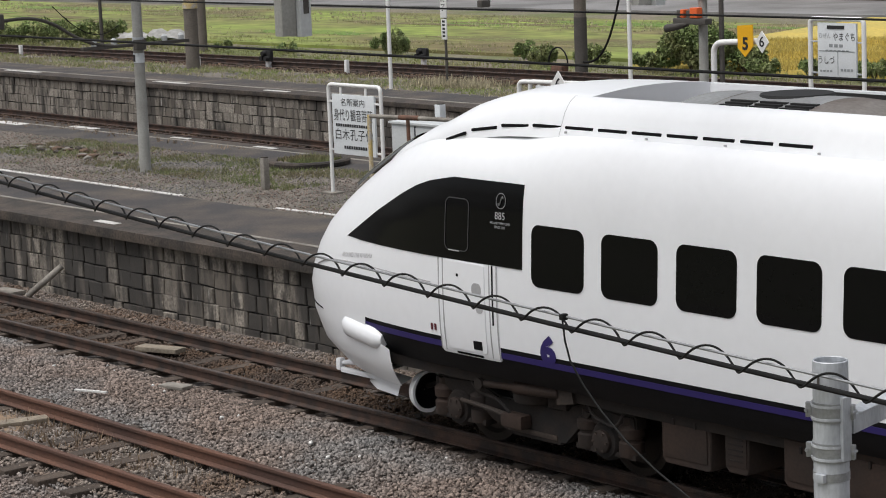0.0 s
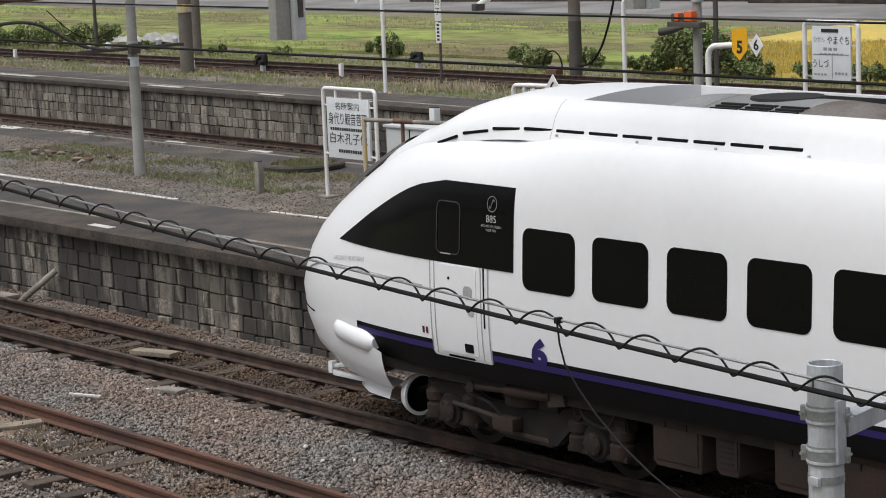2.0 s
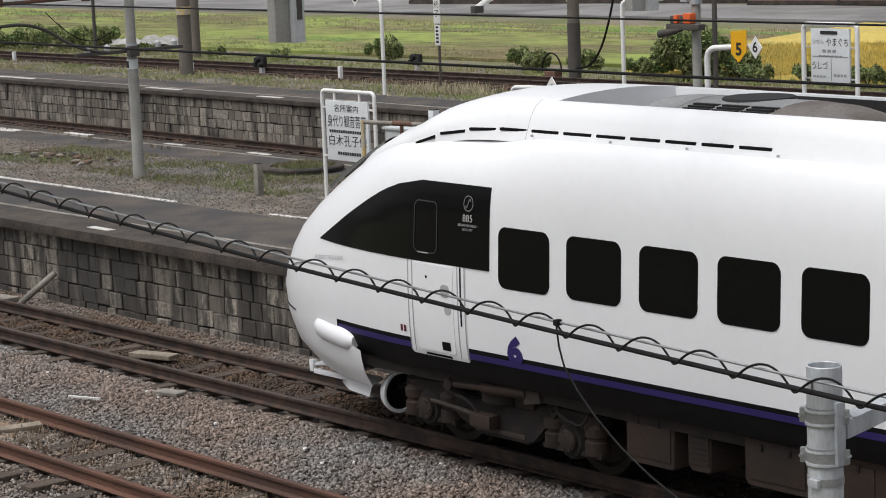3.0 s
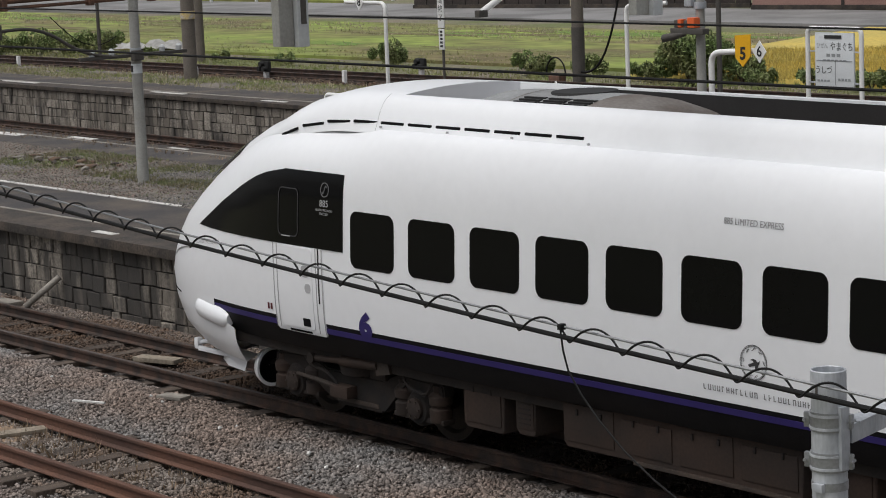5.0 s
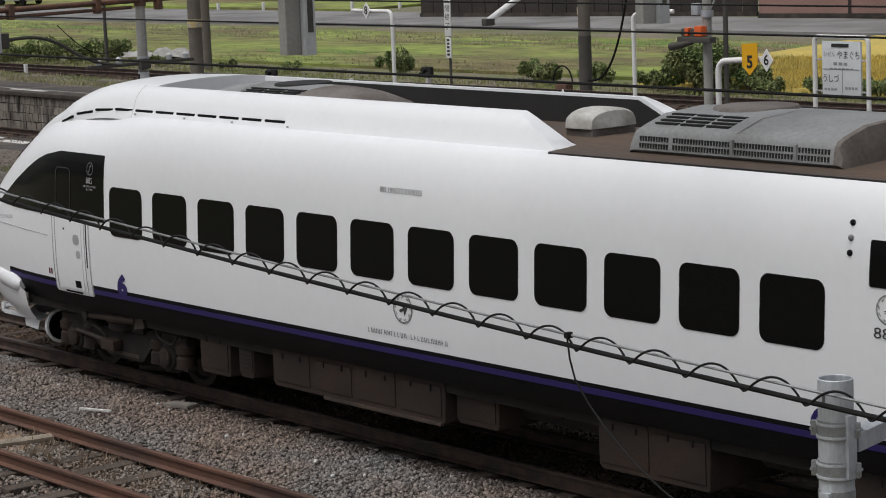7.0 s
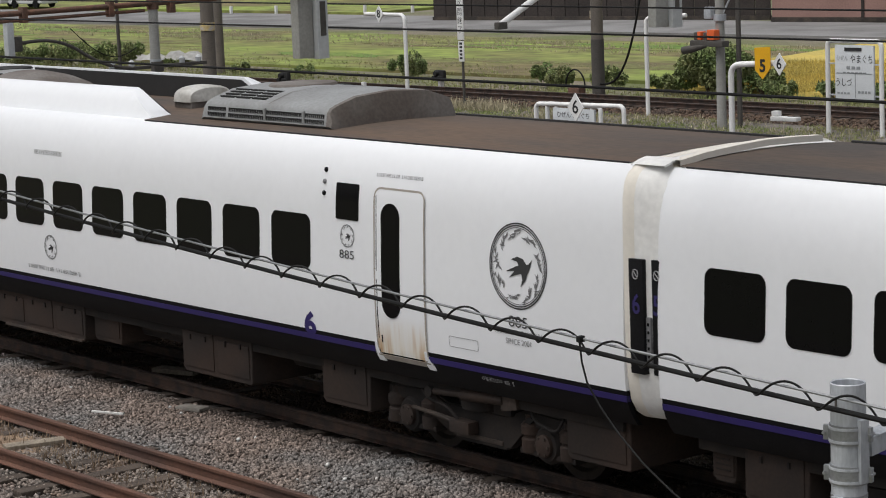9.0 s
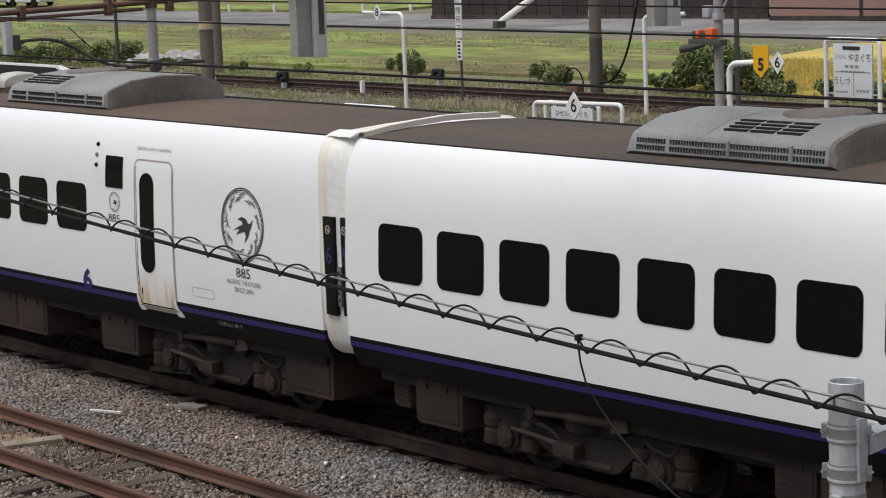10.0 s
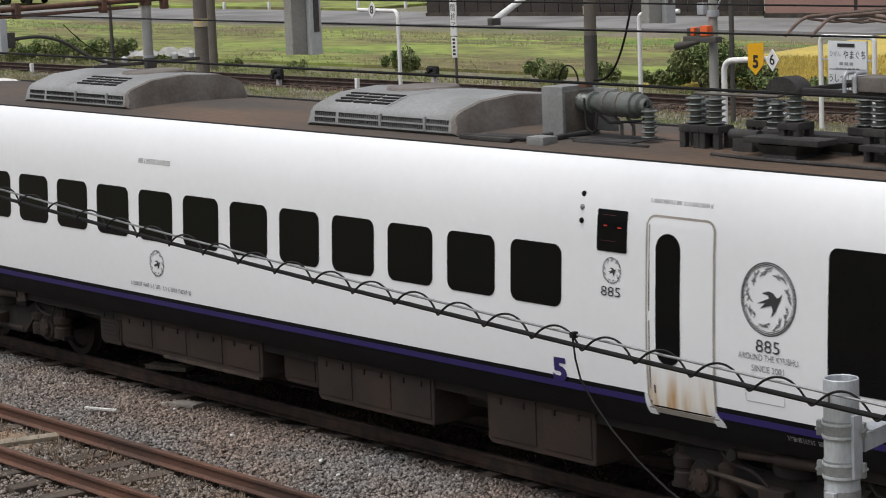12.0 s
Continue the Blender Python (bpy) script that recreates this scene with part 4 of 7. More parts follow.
def equipment(car, spans):
    """Underfloor cases hung below the sole bar: bevelled bodies, cover panels with catches, a ledge under the long ones."""
    for x0, x1, z0, deep in spans:
        face = 1.22 - deep
        body = prism([(x0, z0 + .05), (x0 + .05, z0), (x1 - .03, z0), (x1, z0 + .03), (x1, .98), (x0, .98)], -face, face)
        bmesh.ops.bevel(body, geom=body.edges[:], offset=.012, segments=1, affect="EDGES")
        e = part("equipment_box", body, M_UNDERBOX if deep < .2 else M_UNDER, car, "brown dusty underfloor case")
        n = max(1, round((x1 - x0) / .75))
        for sy in (-1, 1):
            yy = sy * face
            for i in range(n):
                a, b = x0 + (x1 - x0) * (i + .07) / n, x0 + (x1 - x0) * (i + .93) / n
                c = part("cover", box((a, yy - .012, z0 + .07), (b, yy + .012, .90 - .05 * (i % 2)), .008), M_UNDERBOX, e)
                for k in (.25, .75):
                    xm = a + (b - a) * k
                    part("catch", box((xm - .015, yy - .03, .80), (xm + .015, yy + .03, .86), .006), M_UNDER, c)
                if b - a < .5:
                    for k in range(6):
                        zz = z0 + .12 + .05 * k
                        part("louvre", box((a + .04, yy - .018, zz), (b - .04, yy + .018, zz + .014)), M_UNDER, c)
            if x1 - x0 > 2.4:
                part("ledge", box((x0 + 1.0, yy - .03, z0 - .02), (x1 - .05, yy + .03, z0 + .015), .006), M_UNDERPALE, e, "pale dusty ledge")


def side_door(car, x0, x1, lead=False):
    """Plug door with a tall rounded window, stained at the foot."""
    for sign in (1, -1):
        d = side_panel("door", rounded(x0 + .02, x1 - .02, 1.16, 2.93, .09), M_DOOR, car, .010, lead, "white door with rust streaks at its foot" if sign > 0 else "white door", sign)
        ring_panel("door_seal", x0 + .02, x1 - .02, 1.16, 2.93, .09, .022, M_RUBBER, d, lead, "grey rubber seal", sign, .012)
        side_panel("door_window", rounded(x0 + .13, x0 + .44, 1.58, 2.79, .15, 8), M_GLASS, d, .016, lead, "tall rounded dark window", sign)
        side_panel("door_shadow_gap", [(1.19, x0 + .035, x0 + .045), (1.6, x0 + .035, x0 + .047), (2.2, x0 + .035, x0 + .047), (2.86, x0 + .036, x0 + .044)], M_SLOT, d, .013, lead, "thin dark gap", sign, .003)
        side_panel("door_lip", [(1.172, x0 + .08, x1 - .08), (1.186, x0 + .06, x1 - .06)], M_SLOT, d, .013, lead, "thin dark gap", sign, .003)
        side_panel("door_handle", rounded(x0 + .09, x0 + .105, 1.30, 1.38, .006), M_SLOT, d, .014, lead, "small black handle", sign, .004)
        for xa in (x0 - .04, x1 - .06):
            side_panel("door_foot", [(1.09, xa + .03, xa + .13), (1.13, xa + .01, xa + .12), (1.20, xa, xa + .06), (1.285, xa, xa + .03)], M_WHITE, d, .014, lead, "white flared corner", sign)
        side_panel("sill", [(1.115, x0, x1 + .02), (1.165, x0, x1 + .02)], M_RUBBER, d, .012, lead, "grey sill", sign)


def coach_marks(car, disp, numeral, mid, lead, badge=2.17, big=.325, under=(1.90, 1.80, 1.70)):
    """Display, badges and lettering on the near and far side."""
    for sign in (1, -1):
        s = side_panel("destination_display", rounded(disp, disp + .40, 2.56, 2.95, .02), M_GLASS, car, .008, lead, "dark destination display", sign)
        if numeral == "5" and sign > 0:
            for a, b, zz in ((.09, .16, 2.80), (.28, .36, 2.79), (.08, .36, 2.90), (.05, .38, 2.66)):
                bar_on_side(s, "led_text", disp + a, disp + b, zz, .012 if zz < 2.85 and zz > 2.7 else .004, M_LEDRED if .7 < zz - 2 < .85 else M_RED, lead, sign, "red lit text", 1).location.y -= .005 * sign
        for k, zz in enumerate((3.07, 2.945, 2.82)):
            lamp = bmesh.new()
            bmesh.ops.create_uvsphere(lamp, u_segments=12, v_segments=8, radius=.028, matrix=Matrix.Translation((disp - .22, sign * side_y(disp - .22, zz, lead), zz)))
            part("side_lamp", lamp, M_INKSOFT if k == 1 else M_SLOT, car, "small round side lamp")
        emblem(car, disp + .20, 2.385, .125, lead, sign)
        on_side(car, "number", "885", .095, disp + .19, 2.18, M_INK, .26, lead, sign)
        bar_on_side(car, "maker_text", disp + .68, disp + 1.47, 3.075, .036, M_INKSOFT, lead, sign, "", 24)
        emblem(car, disp + badge, 2.325, big, lead, sign)
        on_side(car, "number", "885", .115, disp + badge, under[0], M_INK, .28, lead, sign)
        on_side(car, "slogan", "AROUND THE KYUSHU", .058, disp + badge, under[1], M_INKSOFT, .70, lead, sign)
        on_side(car, "slogan", "SINCE 2001", .058, disp + badge, under[2], M_INKSOFT, .38, lead, sign)
        on_side(car, "series_text", "885 LIMITED EXPRESS", .06, mid, 2.905, M_INKSOFT, .70, lead, sign)
        emblem(car, mid + .02, 1.69, .16, lead, sign)
        bar_on_side(car, "company_text", mid - .60, mid + .74, 1.40, .052, M_INKSOFT, lead, sign, "", 24)
        ring_panel("small_hatch", disp + 1.9, disp + 2.35, 1.40, 1.50, .015, .007, M_LINE, car, lead, "thin outline of a small hatch", sign)
        bar_on_side(car, "small_plate", disp + 2.35, disp + 2.85, 1.12, .045, M_SILVER, lead, sign, "", 17)


def leading_car():
    x1 = 0.01
    car = thing("train_car", (0, 0, 0), "white streamlined express train end car with black windows", "train", "cars of the train")
    CARS.append(car)
    roof_and_shell(car, None, x1, True)
    roof_edges(car, -8.68, x1 - .15)
    lower_band(car, -19.6, x1, True)
    for sign in (1, -1):
        for k in range(12):
            side_panel("window", rounded(-16.475 + .98 * k, -15.735 + .98 * k, 1.958, 2.563, .10), M_GLASS, car, .006, True, "black tinted window", sign)
        # cab side glass: a long pointed dark panel
        rows = []
        for i in range(13):
            u = i / 12
            z = 2.105 + (2.93 - 2.105) * u
            x0 = -19.84 + 2.14 * lerp([(0, 0), (.44, .34), (.7, .56), (.83, .69), (.94, .84), (1, 1)], u)
            rows.append((z, x0, -16.61))
        g = side_panel("cab_side_window", rows, M_GLASS, car, .008, True, "long pointed black cab side panel", sign)
        ring_panel("cab_door_window", -17.78, -17.42, 2.21, 2.72, .06, .012, M_INK, g, True, "", sign, .014)
        bar_on_side(g, "window_rail", -17.72, -17.45, 2.20, .012, M_SILVER, True, sign).location.y -= .012 * sign
        n = on_side(g, "number", "885", .075, -16.93, 2.60, M_SILVER, .15, True, sign)
        n.location.y -= .012 * sign
        for text, wide, zz in (("AROUND THE KYUSHU", .30, 2.53), ("SINCE 2001", .15, 2.49)):
            on_side(g, "slogan", text, .026, -16.93, zz, M_SILVER, wide, True, sign).location.y -= .012 * sign
        ring_panel("badge", -16.995, -16.865, 2.68, 2.82, .064, .010, M_INKSOFT, g, True, "round letter badge", sign, .015)
        part("badge_stroke", tube([(-16.93 + .04 * math.cos(t), sign * (side_y(-16.93, 2.75, True) - .018), 2.75 + .045 * math.sin(2 * t)) for t in (math.pi * k / 12 for k in range(1, 12))], .006, 5), M_INKSOFT, g)
        # cab door under the glass
        d = side_panel("cab_door", rounded(-17.90, -16.98, 1.13, 2.10, .04), M_WHITE, car, .008, True, "white cab door with a grab recess", sign)
        for xa in (-17.90, -17.83, -17.10, -16.99):
            side_panel("door_joint", [(1.16 + .94 * i / 6, xa - .007 + .0 * i, xa + .007) for i in range(7)], M_LINE, d, .011, True, "", sign, .004)
        side_panel("joint_gap", [(1.50 + .6 * i / 6, -17.062, -17.042) for i in range(7)], M_SLOT, d, .013, True, "", sign, .004)
        side_panel("door_leaf", rounded(-17.76, -17.17, 1.19, 2.09, .03), M_WHITE, d, .016, True, "flat white door leaf", sign, .010)
        side_panel("handle_recess", rounded(-17.36, -17.22, 1.77, 1.90, .05), M_LINE, d, .020, True, "shallow grab recess", sign, .006)
        side_panel("data_plate", rounded(-17.37, -17.24, 1.22, 1.31, .01), M_SLOT, d, .020, True, "small black plate", sign, .004)
        side_panel("key_hole", rounded(-17.60, -17.57, 1.94, 1.97, .012), M_SLOT, d, .020, True, "", sign, .004)
        side_panel("grab_cup", rounded(-17.30, -17.20, 1.60, 1.70, .04), M_SILVER, d, .021, True, "pale round grab cup", sign, .008)
        side_panel("kick_slot", rounded(-17.66, -17.25, 1.14, 1.165, .008), M_SLOT, d, .013, True, "", sign, .004)
        bar_on_side(car, "company_mark", -18.07, -17.95, 1.37, .07, M_RED, True, sign, "small dark red company mark", 2)
        on_side(car, "car_number", "6", .25, -16.27, 1.335, M_PURPLE, .23, True, sign, "blue purple coach number", .022)
        on_side(car, "nose_text", "AROUND THE KYUSHU", .05, -19.55, 1.93, M_SILVER, .75, True, sign, rise=.10 * sign)
        line = [(-20.95, 1.60), (-20.75, 1.68), (-20.5, 1.75), (-20.2, 1.80), (-19.8, 1.835), (-19.3, 1.85), (-18.7, 1.845), (-18.05, 1.83)]
        part("swoosh", tube([(x, sign * (side_y(x, z, True) - .001), z) for x, z in line], .008, 5), M_SILVER, car, "pale grey swoosh line")
        # nose lamp pod
        pod = []
        for i in range(9):
            u = i / 8
            x = -19.98 + .92 * u
            r = .118 * (1 - (2 * u - 1) ** 8) ** .5 if 0 < i < 8 else .06
            yy = -(half_width(x, 1.12) - .03)
            pod.append([(x, sign * (yy - 1.3 * r * math.cos(a) * .75), 1.12 - .05 * u + r * math.sin(a) * 1.1) for a in (k * math.tau / 14 for k in range(14))])
        bm = grid_mesh(pod, True)
        bmesh.ops.holes_fill(bm, edges=bm.edges[:], sides=20)
        bmesh.ops.recalc_face_normals(bm, faces=bm.faces)
        part("lamp_pod", bm, M_WHITE, car, "white rounded lamp pod")
    # underside of the nose: white apron, plough disc and coupler
    zs = [(1.285, 1.0), (1.19, .999), (1.1, .996), (1.0, .992), (.9, .984), (.8, .970), (.72, .952), (.58, .90)]
    rows = []
    for z, k in zs:
        tip = lerp(TIP, z)
        ring = []
        for i in range(25):
            u = i / 24
            x = (-18.90 - .47 * (z > 1)) - ((-18.90 - .47 * (z > 1)) - tip) * math.sin(u * math.pi / 2) ** .9
            ring.append((x, -1.445 * k * max(0.0, 1 - max(0.0, (NOSE_BACK - x) / (NOSE_BACK - tip)) ** 2.3) ** 0.56 if i < 24 else 0.0, z))
        rows.append(ring + [(x, -y, z) for x, y, z in ring[-2::-1]])
    bm = grid_mesh(rows)
    bmesh.ops.recalc_face_normals(bm, faces=bm.faces)
    apron = part("nose_apron", bm, M_WHITE, car, "white apron under the nose")
    for sy in (1, -1):
        line = [(x, -y * sy, z) for x, y, z in rows[1][8:25]]
        part("apron_seam", tube(line, .009, 6), M_SLOT, apron, "thin dark seam round the nose")
    path = [(-19.15, -1.02), (-19.6, -.95), (-20.0, -.75), (-20.35, -.4), (-20.45, 0)]
    path = path + [(x, -y) for x, y in path[-2::-1]]
    bm = grid_mesh([[(x + .10, y * .9, .60) for x, y in path], [(x, y, .52) for x, y in path], [(x - .03, y * 1.02, .40) for x, y in path], [(x + .06, y * .96, .39) for x, y in path]])
    bmesh.ops.recalc_face_normals(bm, faces=bm.faces)
    part("obstacle_guard", bm, M_WHITE, car, "white curved obstacle guard")
    for sy in (-1, 1):
        rim = lambda r, dx: [(-18.86 + dx, sy * (.84 + r * math.cos(a) * 1.05), .47 + r * math.sin(a)) for a in (k * math.tau / 28 for k in range(28))]
        bm = grid_mesh([rim(.195, -.015), rim(.205, .0), rim(.232, .0), rim(.238, -.02), rim(.21, -.10), rim(.12, -.15), rim(.005, -.165)], True)
        bmesh.ops.recalc_face_normals(bm, faces=bm.faces)
        g = part("wheel_guard", bm, M_WHITE, car, "white round bowl guard before the wheel")
        bm = grid_mesh([rim(.198, -.012), rim(.17, -.06), rim(.09, -.10), rim(.004, -.11)], True)
        part("guard_lining", bm, M_BLACK, g, "black inside of the guard")
        part("guard_stay", tube([(-18.97, sy * .80, .50), (-18.6, sy * .70, .62), (-18.5, sy * .70, .82)], .03, 8), M_UNDER, g)
        c = part("jumper_bracket", tube([(-20.1, sy * .80, .60), (-20.38, sy * .78, .57), (-20.50, sy * .76, .54)], .03, 10), M_WHITE, car, "white end bracket")
        part("bracket_hook", box((-20.58, sy * .78 - .04, .46), (-20.50, sy * .78 + .04, .60), .025), M_WHITE, c)
        part("bracket_plate", box((-20.45, sy * .82 - .03, .46), (-19.75, sy * .86 + .03, .52), .02), M_WHITE, c)
    # windscreen between the two cheeks
    rows = []
    for i in range(9):
        z = 2.55 + (3.10 - 2.55) * i / 8
        row = []
        for k in range(-8, 9):
            y = k / 8 * .68
            lo, hi = lerp(TIP, z), NOSE_BACK
            for _ in range(26):
                mid = (lo + hi) / 2
                lo, hi = (mid, hi) if half_width(mid, z) < abs(y) else (lo, mid)
            swell = max(0.0, 1 - (y / .70) ** 2) ** .5
            row.append((hi - .006 - .085 * swell, y, z + .008 + .055 * swell))
        rows.append(row)
    part("windscreen", grid_mesh(rows), M_SCREEN, car, "dark wrap-around windscreen")
    # raised roof fairing: dome in front, two long ridges behind
    def dome(x):
        u = min(1.0, max(0.0, (x + 19.75) / 3.55))
        base = lerp([(-19.75, 2.78), (-19.2, 2.94), (-18.7, 3.06), (-18.2, 3.16), (-17.2, 3.29), (-16.2, 3.36)], x)
        h = lerp([(-19.75, 2.95), (-19.4, 3.14), (-18.8, 3.38), (-18.05, 3.60), (-17.2, 3.76), (-16.2, 3.81)], x) - base
        return .58 + .51 * min(1, u * 1.9) ** .7, base, h

    sec = [(-1.095, 3.36), (-1.06, 3.45), (-1.0, 3.60), (-.93, 3.70), (-.85, 3.755), (-.79, 3.75), (-.76, 3.44)]
    flush = sec[:2] + [(-1.03, 3.525)] + sec[2:3] + [(-.965, 3.655)] + sec[3:5] + [(-.85 + .17 * k, 3.755 + .055 * (1 - ((-.85 + .17 * k) / .85) ** 2)) for k in range(1, 6)]
    flush = flush + [(-y, z) for y, z in flush[-2::-1]]

    def dome_row(x):
        w, base, h = dome(x)
        n = len(flush) - 1
        t = min(1.0, max(0.0, (x + 18.6) / 2.1))
        t = t * t * (3 - 2 * t)
        out = []
        for k, (fy, fz) in enumerate(flush):
            a = math.pi * k / n
            out.append((x, -w * math.cos(a) * (1 - t) + fy * t, (base + h * math.sin(a) ** .62) * (1 - t) + (fz - .003) * t))
        return out

    def dome_y(x, z):
        row = dome_row(x)
        for (_, y0, z0), (_, y1, z1) in zip(row, row[1:]):
            if z0 <= z <= z1:
                return -(y0 + (y1 - y0) * (z - z0) / max(1e-6, z1 - z0))
        return .9

    part("roof_dome", grid_mesh([dome_row(-19.75 + 3.55 * i / 26) for i in range(27)] + [[(-16.19, y, min(z, 3.5)) for _, y, z in dome_row(-16.2)]]), M_WHITE, car, "white roof dome behind the windscreen")
    for sign in (1, -1):
        rows = [[(x, sign * y, z) for y, z in sec] for x in (-16.42, -12.9, -9.42)]
        for k in range(9):
            cut = 3.755 - (3.755 - 3.425) * k / 8
            outer = lerp([(z, y) for y, z in sec[:5]], cut)
            rows.append([(-9.40 + .72 * k / 8, sign * (y if z <= cut else (outer if y < -.84 else y)), min(z, cut)) for y, z in sec])
        rows.append([(-8.675, sign * y, 3.36) for y, z in sec])
        bm = grid_mesh(rows)
        bmesh.ops.recalc_face_normals(bm, faces=bm.faces)
        f = part("roof_ridge", bm, M_WHITE, car, "long white roof ridge with slots")
        part("ridge_lining", prism([(-14.8, 3.42), (-8.72, 3.42), (-8.72, 3.43), (-9.40, 3.725), (-14.8, 3.735)], sign * .752 - .006, sign * .752 + .006), M_ROOFEDGE, f, "black inner face")
        for k in range(11):
            x = -18.0 + .459 * k
            zz = lerp([(-18.2, 3.25), (-18.0, 3.295), (-17.54, 3.395), (-17.08, 3.45), (-16.6, 3.468), (-13, 3.475)], x)
            yy = -1.05 if x > -16.42 else -dome_y(x, zz)
            x -= 1.5 * max(0.0, 1.05 + yy)
            zz = lerp([(-18.6, 3.10), (-18.2, 3.235), (-18.0, 3.29), (-17.54, 3.395), (-17.08, 3.45), (-16.6, 3.468), (-13, 3.475)], x)
            yy = -1.05 if x > -16.42 else -dome_y(x, zz)
            yy += .02
            rise = math.degrees(math.atan2(lerp([(-18.3, 3.22), (-18.0, 3.295), (-17.54, 3.395), (-17.08, 3.45), (-16.6, 3.468), (-13, 3.475)], x + .15) - zz, .15)) if x < -16.8 else 0
            turn = math.degrees(math.atan2(dome_y(x - .15, zz - .02) - dome_y(x + .15, zz + .02), .3)) if x < -16.6 else 0
            o = part("slot", box((-.195, -.03, -.016), (.195, .03, .016), .012), M_SLOT, f, "black air slot")
            o.matrix_basis = pose(x, sign * yy, zz, 0, -rise, turn * sign)
        part("ridge_joint", tube([(-16.42, sign * y, z) for y, z in sec[:6]], .003, 5), M_LINE, f)
        for x in (-16.3, -15.2, -14.2, -13.1):
            part("stud", box((x - .012, sign * -1.105 - .01, 3.420), (x + .012, sign * -1.105 + .01, 3.442), .004), M_SILVER, f)
    # grey unit between the ridges
    arch = lambda x, k: [(x, -.76 + 1.52 * i / 12, 3.42 + .362 * k * math.sin(math.pi * (i + 1.2) / 14.4) ** .5) for i in range(13)]
    u = part("air_conditioner", grid_mesh([arch(-15.40, .0), arch(-15.36, .97), arch(-15.2, 1), arch(-13.75, 1)]), M_GREYUNIT, car, "grey unit between the white roof ridges")
    part("end_fairing", grid_mesh([arch(-13.75, 1), arch(-13.45, .95), arch(-13.2, .76), arch(-13.02, .42), arch(-12.95, 0)]), M_GREYDARK, u, "sooty brown curved end")
    for i in range(3):
        bm = bmesh.new()
        for k in range(4):
            add_box(bm, (-14.80 + .37 * i, -.62 + .075 * k, 3.662 + .015 * k), (-14.49 + .37 * i, -.57 + .075 * k, 3.712 + .015 * k))
        part("grille", bm, M_GRILLE, u, "dark louvred grille", False)
    disc = bmesh.new()
    bmesh.ops.create_cone(disc, cap_ends=True, segments=32, radius1=.36, radius2=.34, depth=.03, matrix=Matrix.Translation((-14.42, .10, 3.776)))
    part("fan_cover", disc, M_GRILLE, u, "round dark fan cover")
    part("lid_seam", grid_mesh([[(x, y, z + .004) for _, y, z in arch(0, 1)] for x in (-14.92, -14.90)]), M_GREYDARK, u)
    part("roof_pipe", tube([(-11.2, -.2, 3.44), (-11.2, -.2, 3.62), (-11.2, -.2, 3.64)], [.075, .075, .05], 14), M_GREYDARK, car, "short dark roof pipe")
    part("roof_pipe", tube(bend([(-11.75, .1, 3.44), (-11.70, .1, 3.56), (-11.45, .12, 3.57), (-11.40, .12, 3.44)], .05), .035, 8), M_GREYDARK, car)
    # ventilator hood
    hood = []
    for i in range(13):
        u = i / 6 - 1
        k = max(.02, (1 - abs(u) ** 7) ** .5)
        hood.append([(-9.175 + .235 * u, .335 * (k ** .5) * math.cos(a), 3.535 + .195 * k * math.sin(a) ** .55) for a in (math.pi * n / 14 for n in range(15))])
    bm = grid_mesh(hood)
    bmesh.ops.recalc_face_normals(bm, faces=bm.faces)
    v = part("ventilator", bm, M_VENT, car, "pale grey rounded ventilator hood")
    part("ventilator_base", box((-9.37, -.30, 3.44), (-8.98, .30, 3.55), .012), M_GREYDARK, v, "dark ventilator base")
    ac_unit(car, -7.74, -5.31)
    bogie(car, -17.0)
    bogie(car, -2.65)
    for x in (-18.1, -15.9, -3.75, -1.55):
        wheelset(car, x)
    equipment(car, [(-15.02, -14.38, .41, .04), (-14.23, -13.93, .45, .06), (-13.46, -10.36, .46, .0), (-10.30, -9.62, .48, .10), (-9.55, -8.2, .60, .35), (-8.04, -6.55, .39, .0), (-6.3, -5.4, .62, .4), (-5.19, -4.30, .40, .02), (-1.16, -.24, .40, .06)])
    part("under_pipes", tube([(-15.9, -1.1, .9), (-1.2, -1.1, .9)], .06, 8), M_UNDER, car)
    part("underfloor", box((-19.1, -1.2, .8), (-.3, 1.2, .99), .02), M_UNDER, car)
    side_door(car, -3.80, -2.94, True)
    coach_marks(car, -4.475, "6", -10.72, True, 2.99, .43, (1.765, 1.655, 1.565))
    on_side(car, "car_number", "6", .25, -5.02, 1.335, M_PURPLE, .22, True, 1, "blue purple coach number", .014)
    return car


